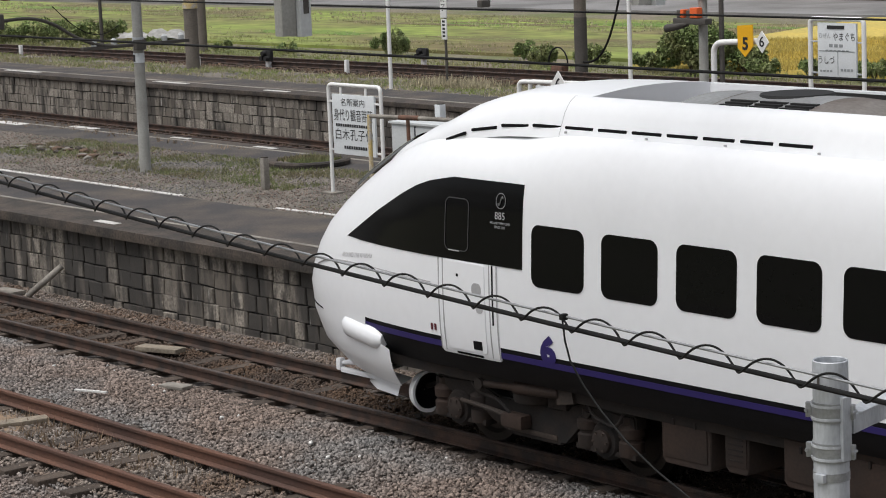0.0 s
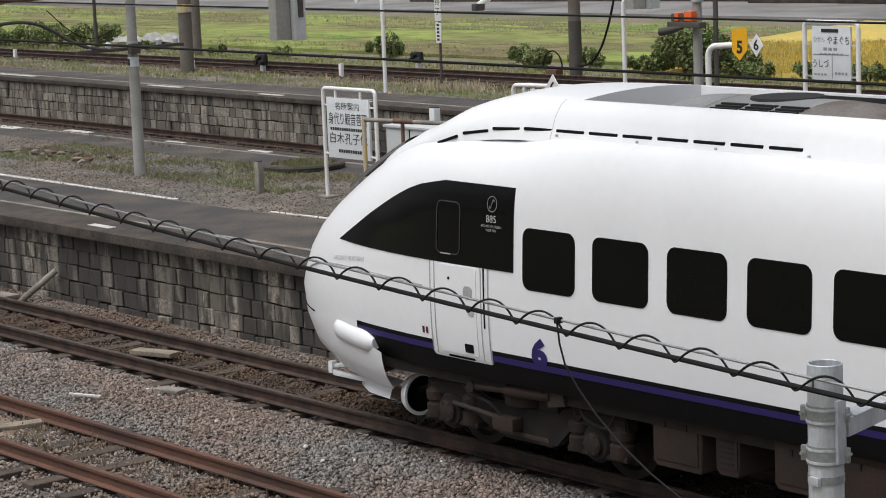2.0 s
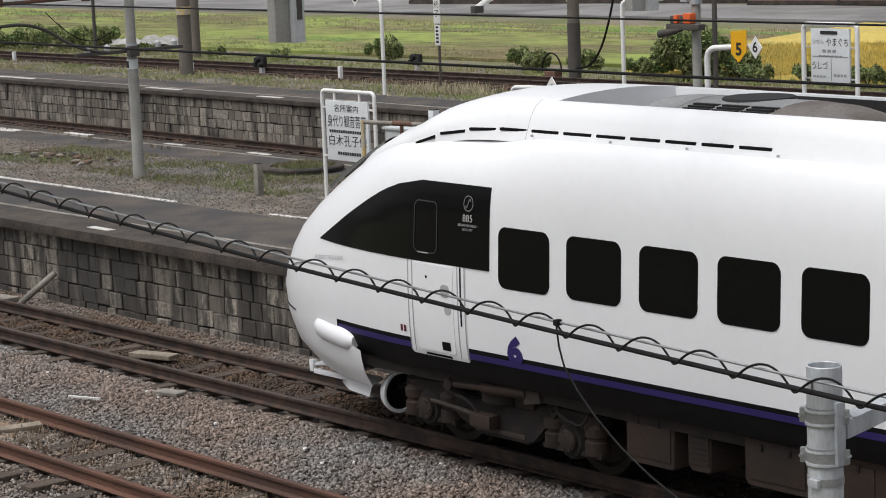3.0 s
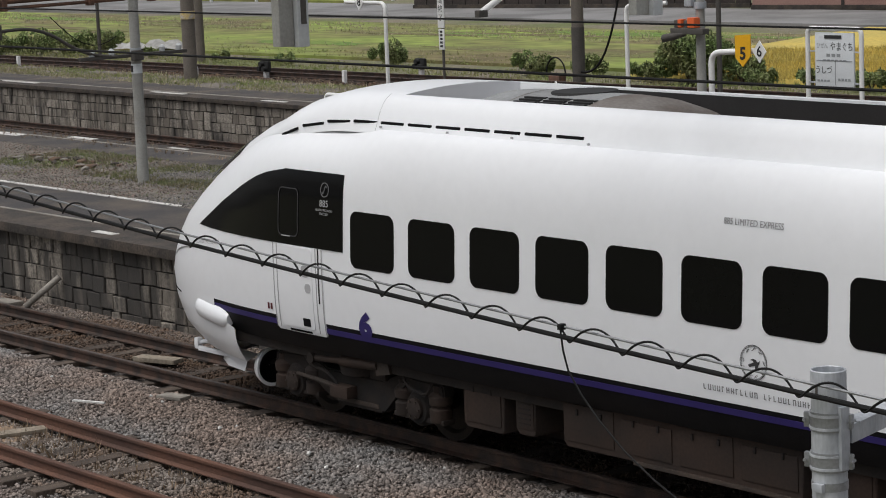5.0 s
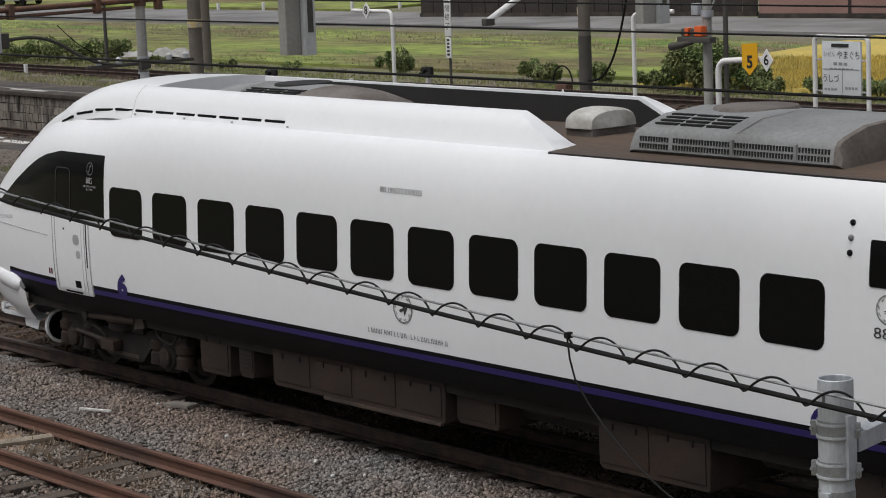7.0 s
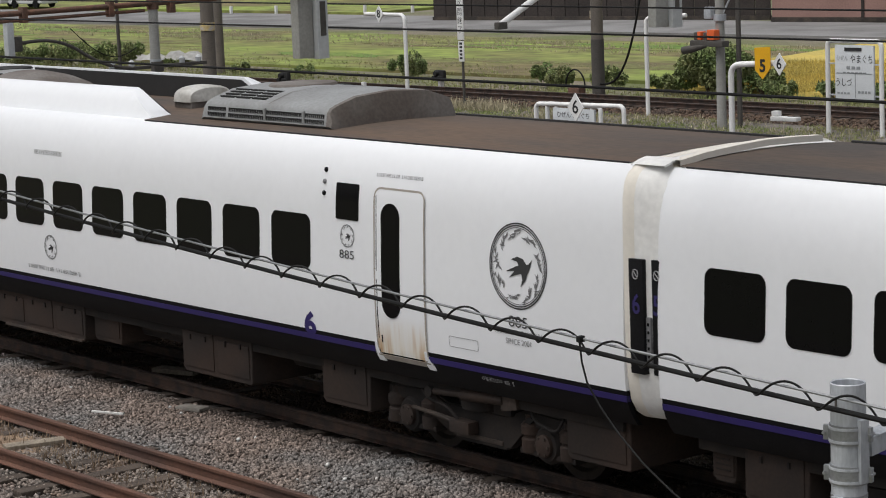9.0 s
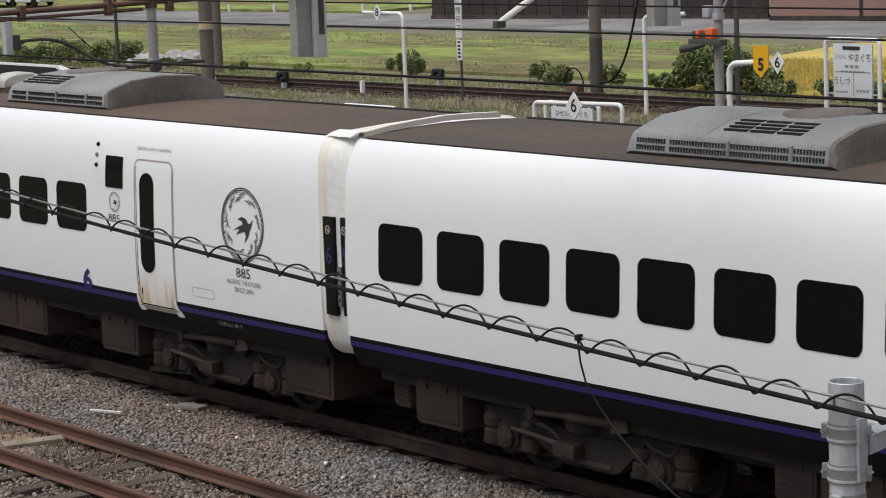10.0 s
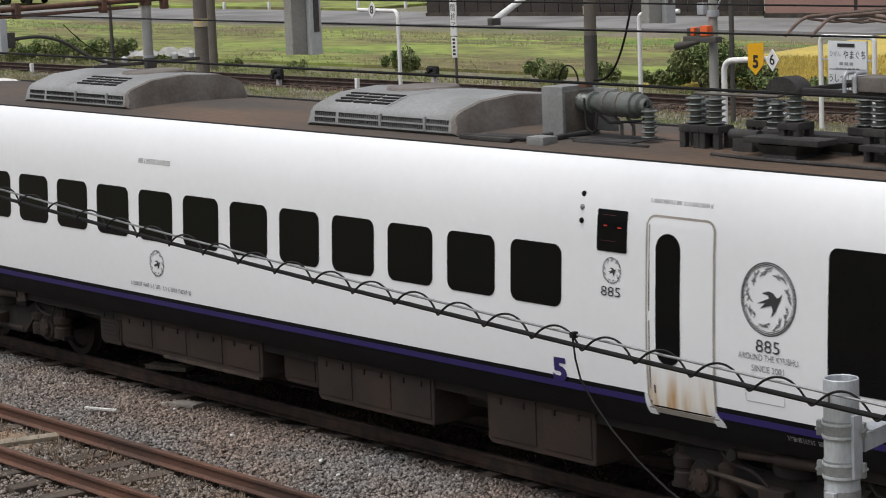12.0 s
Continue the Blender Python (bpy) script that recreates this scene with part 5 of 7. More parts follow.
def gangway(car, x0, x1):
    """The pale cover between the coaches: cream rolled rim, smooth skin, dark number boards, a strap over the roof."""
    sec = [(-1.24, 1.02), (-1.33, 1.08), (-1.40, 1.2), (-1.435, 1.4), (-1.455, 1.8), (-1.455, 2.3), (-1.45, 2.8), (-1.44, 3.1), (-1.41, 3.25), (-1.36, 3.335), (-1.27, 3.41), (-1.06, 3.445), (-.5, 3.475), (0, 3.485)]
    full = sec + [(-y, z) for y, z in sec[-2::-1]]
    ring = lambda x, k, dz=0.0: [(x, y * k, z + dz * (z > 3.35)) for y, z in full]
    bm = grid_mesh([ring(x0 - .05, .95, -.06), ring(x0 - .045, .985, -.02), ring(x0 - .02, 1.0), ring(x0 + .03, 1.008, .004), ring(x0 + .08, 1.004), ring(x0 + .12, .992, -.006)])
    bmesh.ops.recalc_face_normals(bm, faces=bm.faces)
    c = part("gangway_cover", bm, M_CREAM, car, "cream weathered gangway rim")
    tuck = [(x1, max(-1.0, min(1.0, y * 9)) * min(abs(y) * .955, .972 * lerp(WIDTH_AT, min(z, 3.38))), z - .05 * (z > 3.3)) for y, z in full]
    half = [(x0 + .36, (a[1] * .977 + b[1]) / 2, (a[2] + b[2]) / 2) for a, b in zip(ring(0, 1), tuck)]
    bm = grid_mesh([ring(x0 + .11, .993, -.006), ring(x0 + .20, .985, -.02), half, tuck])
    bmesh.ops.recalc_face_normals(bm, faces=bm.faces)
    part("gangway_skin", bm, M_GANGWAY, c, "off-white inner cover")
    flap = [(-1.30, 3.40), (-1.20, 3.436), (-1.10, 3.455)]
    bm = grid_mesh([[(x0 - .04, y, z) for y, z in flap], [(x0 - .04, y, z + .014) for y, z in flap], [(x0 + .40, y, z + .018) for y, z in flap], [(x0 + .40, y, z) for y, z in flap]])
    bmesh.ops.recalc_face_normals(bm, faces=bm.faces)
    part("corner_flap", bm, M_GANGWAY, c, "white flap over the corner")
    over = [(-1.16, 3.432), (-.8, 3.475), (-.4, 3.50), (0, 3.515), (.4, 3.505), (.78, 3.485)]
    band = [[(x0 + dx, y, z + dz) for y, z in over] for dx, dz in ((.36, -.03), (.36, .03), (.46, .03), (.46, -.03), (.36, -.03))]
    bm = grid_mesh(band)
    bmesh.ops.remove_doubles(bm, verts=bm.verts[:], dist=.0005)
    bmesh.ops.recalc_face_normals(bm, faces=bm.faces)
    part("roof_strap", bm, M_CREAM, c, "white strap over the roof")
    for xa, w, txt, face in ((x0 + .06, .185, "6", 1.470), (x0 + .315, .20, "5", 1.425)):
        for sign in (1, -1):
            b = part("side_board", box((xa, -face if sign > 0 else 1.32, 1.48), (xa + w, -1.32 if sign > 0 else face, 2.56), .012), M_BLACK, c, "black side board with a coach number")
            xm = xa + (w / 2 if txt == "6" else .07)
            word("board_number", txt, .19, (xm, -(face + .004) * sign, 2.13), M_PURPLE, b, .10, "blue purple number", 0 if sign > 0 else 180, bold=.004)
            ring_bar = tube([(xm + .036 * math.cos(t), -(face + .004) * sign, 2.42 + .045 * math.sin(t)) for t in (k * math.tau / 14 for k in range(15))], .005, 4)
            add_tube(ring_bar, [(xm - .025, -(face + .004) * sign, 2.445), (xm, -(face + .004) * sign, 2.42), (xm + .025, -(face + .004) * sign, 2.395)], .005, 4)
            part("board_badge", ring_bar, M_SILVER, b, "small round letter badge")
            if txt == "5":
                part("hinge_plate", box((xa - .066, -1.445 if sign > 0 else 1.36, 1.58), (xa - .008, -1.36 if sign > 0 else 1.445, 2.02), .01), M_INKSOFT, b, "grey plate with holes")
                for k in range(5):
                    part("hole", box((xa - .048, -1.449 if sign > 0 else 1.43, 1.64 + .075 * k), (xa - .024, -1.43 if sign > 0 else 1.449, 1.67 + .075 * k), .004), M_SLOT, b)


def insulator(parent, x, y, z, h, r=.075, n=6):
    """A stack of porcelain sheds."""
    prof = []
    for i in range(n):
        a = z + h * i / n
        prof += [(r * .55, a), (r, a + h / n * .35), (r * .95, a + h / n * .5), (r * .55, a + h / n * .6)]
    prof.append((r * .5, z + h))
    rings = [[(x + q * math.cos(k * math.tau / 14), y + q * math.sin(k * math.tau / 14), zz) for k in range(14)] for q, zz in prof]
    bm = grid_mesh(rings, True)
    bmesh.ops.recalc_face_normals(bm, faces=bm.faces)
    return part("insulator", bm, M_INSUL, parent, "grey green ribbed insulator")


def second_car():
    x0, x1 = 0.455, 20.48
    car = thing("train_car", (0, 0, 0), "white express coach with black windows and sooty rooftop gear", "train", "cars of the train")
    CARS.append(car)
    roof_and_shell(car, x0, x1, False)
    roof_edges(car, x0 + .15, x1 - .15)
    lower_band(car, x0 + .03, x1 - .03, False)
    for sign in (1, -1):
        for k in range(15):
            side_panel("window", rounded(1.062 + .98 * k, 1.802 + .98 * k, 1.958, 2.563, .10), M_GLASS, car, .006, False, "black tinted window", sign)
        side_panel("large_window", rounded(18.87, 20.2, 1.62, 2.84, .09), M_GLASS, car, .006, False, "large black glass panel", sign)
    side_door(car, 16.68, 17.55)
    coach_marks(car, 16.02, "5", 8.27, False)
    for sign in (1, -1):
        on_side(car, "car_number", "5", .22, 15.47, 1.335, M_PURPLE, .20, False, sign, "blue purple coach number", .014)
    gangway(car, 0.055, 0.56)
    ac_unit(car, 4.41, 6.84, grille=1.05)
    ac_unit(car, 10.84, 13.27, grille=.25)
    # switch gear and pantograph
    g = part("gear_frame", box((13.75, -.48, 3.42), (14.02, .02, 3.97), .015), M_GREYUNIT, car, "grey metal switchgear box")
    g.matrix_basis = pose(.62, -.12, 0)
    part("gear_panel", box((14.02, -.44, 3.50), (14.035, -.03, 3.92), .004), M_GREYDARK, g)
    for yy in (-.46, .0):
        part("gear_rib", box((14.0, yy - .02, 3.45), (14.06, yy + .02, 3.97), .006), M_GREYUNIT, g)
    part("gear_plate", box((14.02, -.44, 3.44), (15.0, .02, 3.465), .008), M_SOOT, g)
    part("gear_side", box((14.02, -.02, 3.5), (14.34, .02, 3.93), .01), M_GREYUNIT, g)
    prof = [(14.03, .10), (14.06, .13), (14.09, .13), (14.10, .10)] + [(14.12 + .03 * k, .118 if k % 2 else .10) for k in range(9)] + [(14.40, .09), (14.41, .125), (14.44, .125), (14.45, .09), (14.50, .10), (14.56, .125), (14.58, .135), (15.0, .135), (15.01, .15), (15.04, .15), (15.05, .12), (15.12, .12), (15.14, .08), (15.19, .075), (15.2, .02)]
    rings = [[(x - .20, -.20 + .90 * r * math.cos(k * math.tau / 16), 3.80 + .90 * r * math.sin(k * math.tau / 16)) for k in range(16)] for x, r in prof]
    bm = grid_mesh(rings, True)
    bmesh.ops.recalc_face_normals(bm, faces=bm.faces)
    part("circuit_breaker", bm, M_INSUL, g, "grey green horizontal breaker drum")
    part("breaker_lead", tube([(15.0, -.20, 3.80), (14.98, -.26, 3.66), (14.55, -.30, 3.62), (14.30, -.28, 3.74)], .014, 6), M_WIRE, g)
    for x in (14.45, 14.62):
        part("strut", tube([(x, -.15, 3.70), (x + .08, -.12, 3.58), (x + .08, -.12, 3.48)], .018, 6), M_GREYDARK, g)
    for dx in (-.16, .02, .2):
        part("drum_band", tube([(14.62 + dx - .012, -.20, 3.80), (14.62 + dx + .012, -.20, 3.80)], .128, 18), M_GREYDARK, g)
    part("loop_wire", tube(bend([(14.25, -.36, 3.86), (14.32, -.40, 3.55), (14.45, -.40, 3.52), (14.42, -.34, 3.72)], .06), .012, 6), M_WIRE, g)
    part("top_clip", box((14.05, -.25, 3.95), (14.16, -.15, 4.0), .01), M_RUSTY, g)
    insulator(car, 15.71, -.40, 3.49, .30, .085, 6)
    part("lead", tube([(15.55, -.34, 3.74), (15.66, -.38, 3.86), (15.71, -.40, 3.80)], .014, 6), M_WIRE, car)
    tray = part("gear_tray", box((14.95, -.66, 3.42), (15.9, -.18, 3.44), .006), M_SOOT, car, "black tray under the switchgear")
    for yy in (-.66, -.18):
        part("tray_rail", box((14.90, yy - .02, 3.43), (15.95, yy + .02, 3.465), .006), M_SOOT, tray)
    for x, y in ((13.55, -.95), (13.75, -.8)):
        part("roof_pipe", tube([(x, y, 3.46), (x + .9, y + .1, 3.47), (x + 1.0, y + .5, 3.5)], .028, 8), M_SOOT, car)
    part("cable_box", box((14.55, -.98, 3.42), (14.80, -.78, 3.51), .02), M_GREYUNIT, car, "small pale grey cable box")
    part("cable_tray", box((13.5, -.98, 3.43), (14.3, -.9, 3.47), .01), M_SOOT, car)
    for x, y, z in ((16.34, -.40, 3.67), (16.60, -.40, 3.67), (16.12, -.10, 3.60), (16.55, .30, 3.66), (17.60, -.40, 3.75), (17.10, -.10, 3.62), (18.60, -.40, 3.74), (18.15, -.08, 3.70), (19.3, -.3, 3.7)):
        stack = insulator(car, x, y, z, .28, .10, 5)
        legs = box((x - .13, y - .11, z - .07), (x + .13, y + .11, z), .015)
        for dx in (-.09, .09):
            for dy in (-.07, .07):
                merge(legs, box((x + dx - .035, y + dy - .03, 3.42), (x + dx + .035, y + dy + .03, z - .05)))
        part("insulator_base", legs, M_SOOT, stack, "black legged stand")
    for x0p, x1p, y, z in ((17.22, 18.12, -.55, 3.60), (17.45, 18.45, -.12, 3.60), (18.5, 19.6, -.45, 3.58)):
        o = part("roof_plate", box((x0p, y - .15, z - .03), (x1p, y + .13, z + .025), .012), M_SOOT, car, "sooty flat roof plate")
        xm = (x0p + x1p) / 2
        bm = grid_mesh([[(xm + u * w, y + v * w * .8, zz) for u, v in ((-1, -1), (1, -1), (1, 1), (-1, 1))] for w, zz in ((.24, 3.41), (.19, 3.48), (.27, z - .03))], True)
        part("pedestal", bm, M_SOOT, o, "sooty tapered pedestal")
        for u in (-.17, .17):
            part("pedestal_bolt", tube([(xm + u, y - .22, 3.42), (xm + u, y - .22, 3.455)], .02, 8), M_RUSTY, o)
    for xa, xb, y in ((16.85, 17.2, -.45), (17.0, 17.35, -.15), (18.3, 18.6, .1)):
        part("roof_fitting", tube([(xa, y, 3.60), (xb, y, 3.60)], .055, 12), M_SOOT, car, "black rooftop fitting")
        part("roof_fitting", box((xa + .05, y - .05, 3.42), (xb - .05, y + .05, 3.58), .015), M_SOOT, car, "black rooftop fitting")
    p = part("pantograph_base", box((17.50, -.44, 4.015), (19.9, -.38, 4.06), .012), M_SOOT, car, "sooty pantograph frame")
    part("base_bar", box((17.50, .38, 4.015), (19.9, .44, 4.06), .012), M_SOOT, p)
    for x in (17.6, 18.6, 19.8):
        part("cross_bar", box((x - .03, -.42, 4.0), (x + .03, .42, 4.05), .012), M_SOOT, p)
    part("cowl", grid_mesh([[(17.52 + .19 * math.cos(t), y, 4.03 + .13 * math.sin(t)) for t in (math.pi * k / 10 for k in range(11))] for y in (-.50, -.30)]), M_SOOT, p, "black rounded cowl")
    part("cowl_face", prism([(17.52 + .19 * math.cos(t), 4.03 + .13 * math.sin(t)) for t in (math.pi * k / 10 for k in range(11))], -.50, -.47), M_SOOT, p)
    part("drive_case", box((18.36, -.52, 4.06), (19.7, -.22, 4.19), .02), M_GREYDARK, p, "grey sooty drive case")
    for x in (18.30, 18.42):
        part("case_clamp", tube(bend([(x, -.54, 4.05), (x, -.54, 4.22), (x, -.40, 4.22)], .05), .018, 8), M_GALV, p)
    part("spring_case", box((18.30, -.45, 4.05), (18.45, -.36, 4.16), .03), M_RUSTY, p)
    part("lower_arm", tube([(19.4, 0, 4.08), (20.5, 0, 4.40)], .035, 10), M_GREYDARK, p)
    part("upper_arm", tube([(20.5, 0, 4.40), (18.1, 0, 4.70)], .022, 10), M_PANTO, p)
    for yy in (-.2, .2):
        part("upper_arm", tube([(20.5, 0, 4.40), (18.3, yy, 4.67)], .014, 8), M_PANTO, p)
    for x in (17.9, 18.2):
        part("contact_strip", tube(bend([(x, -.85, 4.56), (x, -.62, 4.71), (x, .62, 4.71), (x, .85, 4.56)], .12, 6), .016, 8), M_PANTO, p, "worn brown contact strip")
        part("strip_carrier", tube([(x, -.55, 4.69), (x, -.2, 4.64), (x, .2, 4.64), (x, .55, 4.69)], .012, 6), M_PANTO, p)
    part("roof_cable", tube([(16.9, -.78, 3.45), (17.5, -.85, 3.45), (19.5, -.85, 3.45)], .018, 8), M_SOOT, car)
    part("bus_bar", tube([(16.34, -.4, 3.96), (16.60, -.4, 3.96), (17.1, -.1, 3.93), (17.60, -.40, 4.04)], .016, 8), M_GREYDARK, car)
    bogie(car, 3.75)
    bogie(car, 18.1)
    for x in (2.65, 4.85, 17.0, 19.2):
        wheelset(car, x)
    equipment(car, [(.78, 1.08, .50, .12), (1.28, 2.06, .41, .02), (5.35, 6.2, .62, .4), (6.40, 6.90, .46, .04), (6.98, 10.08, .48, .0), (10.36, 11.02, .48, .10), (11.15, 13.22, .40, .0), (13.3, 13.95, .60, .35), (14.08, 15.7, .37, .0)])
    part("underfloor", box((.7, -1.2, .8), (20.3, 1.2, .99), .02), M_UNDER, car)
    part("under_pipes", tube([(1.0, -1.1, .9), (20, -1.1, .9)], .06, 8), M_UNDER, car)
    part("drawbar", tube([(-.6, 0, .75), (1.2, 0, .75)], .12, 10), M_UNDER, car)
    return car


leading_car()
second_car()

# ---- things on the near platform ----
def rod(name, path, r, mat, parent, label="", n=10):
    return part(name, tube(path, r, n), mat, parent, label)


def sign_text(parent, name, body, x, z, h, mat, width=None, y=-0.03, turn=0):
    return word(name, body, h, (x, y, z), mat, parent, width)


def bars(parent, name, x0, x1, z, h, mat, n, y=-0.03):
    for i in range(n):
        a, b = x0 + (x1 - x0) * i / n, x0 + (x1 - x0) * (i + .72) / n
        part(name, box((a, y - .002, z - h / 2), (b, y + .001, z + h / 2)), mat, parent)


def sightseeing_board():
    b = thing("notice_board", (-29.04, 6.02, PLAT), "white framed notice board with black hand-lettered text", "sign")
    rod("frame", bend([(-.68, 0, 0), (-.68, 0, 1.77), (.68, 0, 1.77), (.68, 0, 0)], .09), .032, M_WHITEPOST, b, "white bent pipe frame")
    panel = part("panel", box((-.57, -.025, .66), (.53, .015, 1.62), .008), M_BOARD, b, "pale white board")
    for x in (-.35, .3):
        part("hanger", box((x - .02, -.015, 1.6), (x + .02, .01, 1.76), .004), M_WHITEPOST, b)
    for z in (.72, 1.50):
        part("hanger", box((.52, -.012, z - .015), (.67, .01, z + .015), .004), M_WHITEPOST, b)
        part("hanger", box((-.67, -.012, z - .015), (-.56, .01, z + .015), .004), M_WHITEPOST, b)
    sign_text(panel, "heading", "名所案内", -.02, 1.49, .095, M_SIGNINK, .62)
    sign_text(panel, "text_line", "身代り観音菩薩", -.02, 1.28, .15, M_SIGNINK, 1.0)
    bars(panel, "small_text", -.48, .42, 1.13, .045, M_SIGNINK, 15)
    sign_text(panel, "text_line", "白木孔子像", -.02, .97, .14, M_SIGNINK, .98)
    bars(panel, "small_text", -.28, .33, .78, .05, M_SIGNINK, 10)
    for x in (-.68, .68):
        part("footing", box((x - .16, -.13, 0), (x + .16, .13, .03), .01), M_PALEEDGE, b)


sightseeing_board()


def platform_pole():
    p = thing("lighting_pole", (-35.01, 5.8, PLAT), "slim grey concrete pole standing on the platform", "pole")
    part("shaft", tube([(0, 0, 0), (0, 0, 8)], [.105, .06], 18), M_POLE, p)
    part("collar", tube([(0, 0, 1.95), (0, 0, 2.12)], .10, 18), M_BOARD, p, "white number band")
    part("number_bars", box((-.02, -.105, 1.97), (.03, -.095, 2.09)), M_SIGNINK, p)
    part("clamp", tube([(0, 0, 2.28), (0, 0, 2.40)], .105, 14), M_GALV, p)
    part("control_box", box((.06, -.14, 2.18), (.17, .06, 2.36), .015), M_POLEDARK, p)
    arm = part("crossarm", box((-.05, -1.15, 2.24), (.05, 1.05, 2.30), .012), M_POLEDARK, p, "dark crossarm")
    for y in (-.9, -.5, .55, .9):
        part("arm_insulator", tube([(0, y, 2.30), (0, y, 2.38), (0, y, 2.42)], [.05, .06, .02], 10), M_CABINET, arm)
    beam = part("bracket_beam", tube([(.05, -3.4, 3.36), (.05, 1.3, 3.40)], .05, 10), M_RUSTY, p, "rusty brown horizontal pipe")
    part("bracket_pipe", tube([(.05, -3.4, 3.24), (.05, -.2, 3.27)], .03, 8), M_RUSTY, beam)
    part("clamp", tube([(0, 0, 3.28), (0, 0, 3.46)], .11, 14), M_RUSTY, p)
    for y in (-2.6, -.9, .35):
        part("bolt_clamp", box((-.03, y - .05, 3.2), (.13, y + .05, 3.47), .015), M_RUSTY, beam)
    part("insulator_box", box((-.05, -2.95, 2.62), (.10, -2.82, 3.22), .02), M_CABINET, beam, "pale grey insulator block")
    part("insulator_cap", box((-.03, -2.85, 2.72), (.08, -2.66, 2.98), .03), M_POLEDARK, beam)
    part("curved_arm", tube(bend([(.03, -2.75, 2.86), (.03, -1.9, 2.90), (.03, -1.1, 2.35), (.03, -.45, 2.27)], .5, 8), .03, 8), M_POLEDARK, beam, "dark curved arm")
    part("hanging_wire", tube([(.03, -1.7 + 1.3 * k / 8, 3.05 - .55 * math.sin(math.pi * k / 11)) for k in range(9)], .008, 5), M_WIRE, beam)


platform_pole()


def bollard(at, h, r, label, mat):
    b = thing("bollard", at, label, "post")
    part("post", box((-r, -r, 0), (r, r, h), .015), mat, b)
    part("cap", box((-r * .8, -r * .8, h - .002), (r * .8, r * .8, h + .02), .008), M_CONCRETE, b)


bollard((-31.1, 5.66, PLAT), .52, .055, "short square weathered concrete post", M_PALEEDGE)
bollard((-30.8, 9.2, PLAT), 1.10, .07, "taller square white concrete post", M_BOARD)


def planter():
    p = thing("planter_ring", (-33.2, 8.1, PLAT), "low round concrete ring filled with weeds", "planter")
    prof = [(.69, 0), (.73, .02), (.74, .08), (.71, .11), (.60, .11), (.57, .08), (.56, 0)]
    bm = grid_mesh([[(r * math.cos(k * math.tau / 36), r * math.sin(k * math.tau / 36), z) for k in range(36)] for r, z in prof], True)
    bmesh.ops.recalc_face_normals(bm, faces=bm.faces)
    part("rim", bm, M_CONCRETE, p, "worn concrete rim")
    soil = bmesh.new()
    bmesh.ops.create_cone(soil, cap_ends=True, segments=28, radius1=.6, radius2=.57, depth=.08, matrix=Matrix.Translation((0, 0, .04)))
    part("soil", soil, M_GRAVELPLAT, p)


planter()


def pipe_barrier():
    b = thing("pipe_barrier", (-28.0, 5.5, PLAT), "old pipe barrier with peeling yellow and white paint", "barrier")
    rod("post", [(0, 0, 0), (0, 0, 1.41)], .035, M_YELLOWWORN, b, "peeling yellow post")
    rod("post", [(.7, .2, 0), (.7, .2, 1.38)], .03, M_RUSTY, b, "rusty post")
    rod("rail", [(-.02, 0, 1.39), (.5, .14, 1.385), (1.9, .54, 1.36)], .033, M_PALEEDGE, b, "pipe rail")
    rod("joint", [(.55, .155, 1.385), (.9, .255, 1.38)], .04, M_RUSTY, b)
    part("post_base", box((-.15, -.15, 0), (.15, .15, .28), .03), M_UNDERBOX, b, "dark rusty block")


pipe_barrier()


def cabinet():
    c = thing("trackside_cabinet", (-31.05, 8.6, PLAT), "pale grey metal cabinet with two doors", "cabinet")
    part("body", box((-.05, -.25, .05), (1.3, .3, .84), .012), M_CABINET, c)
    part("roof", box((-.09, -.29, .84), (1.34, .34, .88), .008), M_CABINET, c)
    part("plinth", box((0, -.2, 0), (1.25, .25, .05)), M_CONCRETE, c)
    for x in (.0, .62):
        d = part("door", box((x, -.262, .1), (x + .58, -.248, .80), .006), M_CABINET, c)
        part("handle", box((x + .5, -.28, .45), (x + .53, -.26, .6), .004), M_POLEDARK, d)
    part("gap", box((.583, -.256, .1), (.617, -.246, .82)), M_SLOT, c)


cabinet()

# rubble and weeds on the platform
rr = random.Random(11)
for i in range(44):
    bm = bmesh.new()
    bmesh.ops.create_icosphere(bm, subdivisions=1, radius=1)
    for v in bm.verts:
        v.co *= rr.uniform(.7, 1.2)
    s = rr.uniform(.035, .105)
    ob = tagged(mesh_object("rubble_stone", bm, (M_PALEEDGE, M_RUSTSTONE, M_CONCRETE)[i % 3], smooth=False), "broken grey concrete lump lying on the platform", "stone", "rubble on the platform")
    ob.matrix_basis = pose(-39.6 + rr.uniform(-1.3, 2.0), 6.55 + rr.uniform(-.35, .45), PLAT + s * .25, 0, 0, rr.uniform(0, 180)) @ Matrix.Diagonal((s * 1.6, s, s * .6, 1))


def tufts(name, n, x0, x1, y0, y1, z, h0, h1, mat, label, seed, clump=0.45, bank=0.0):
    g = np.random.default_rng(seed)
    pts = np.stack([g.uniform(x0, x1, n * 3), g.uniform(y0, y1, n * 3)], -1)
    keep = [noise.noise((p[0] * .55, p[1] * .8, seed)) > (g.random() - .5) * .5 + (.5 - clump) - .25 for p in pts]
    pts = pts[np.array(keep)][:n]
    zz = z + (pts[:, 0] * 0) if not bank else z + (pts[:, 0] + 48) * bank
    return scatter(name, mat, np.column_stack([pts, zz]), g.uniform(h0, h1, len(pts)), BLADES, label, "grass", flat=0, seed=seed)


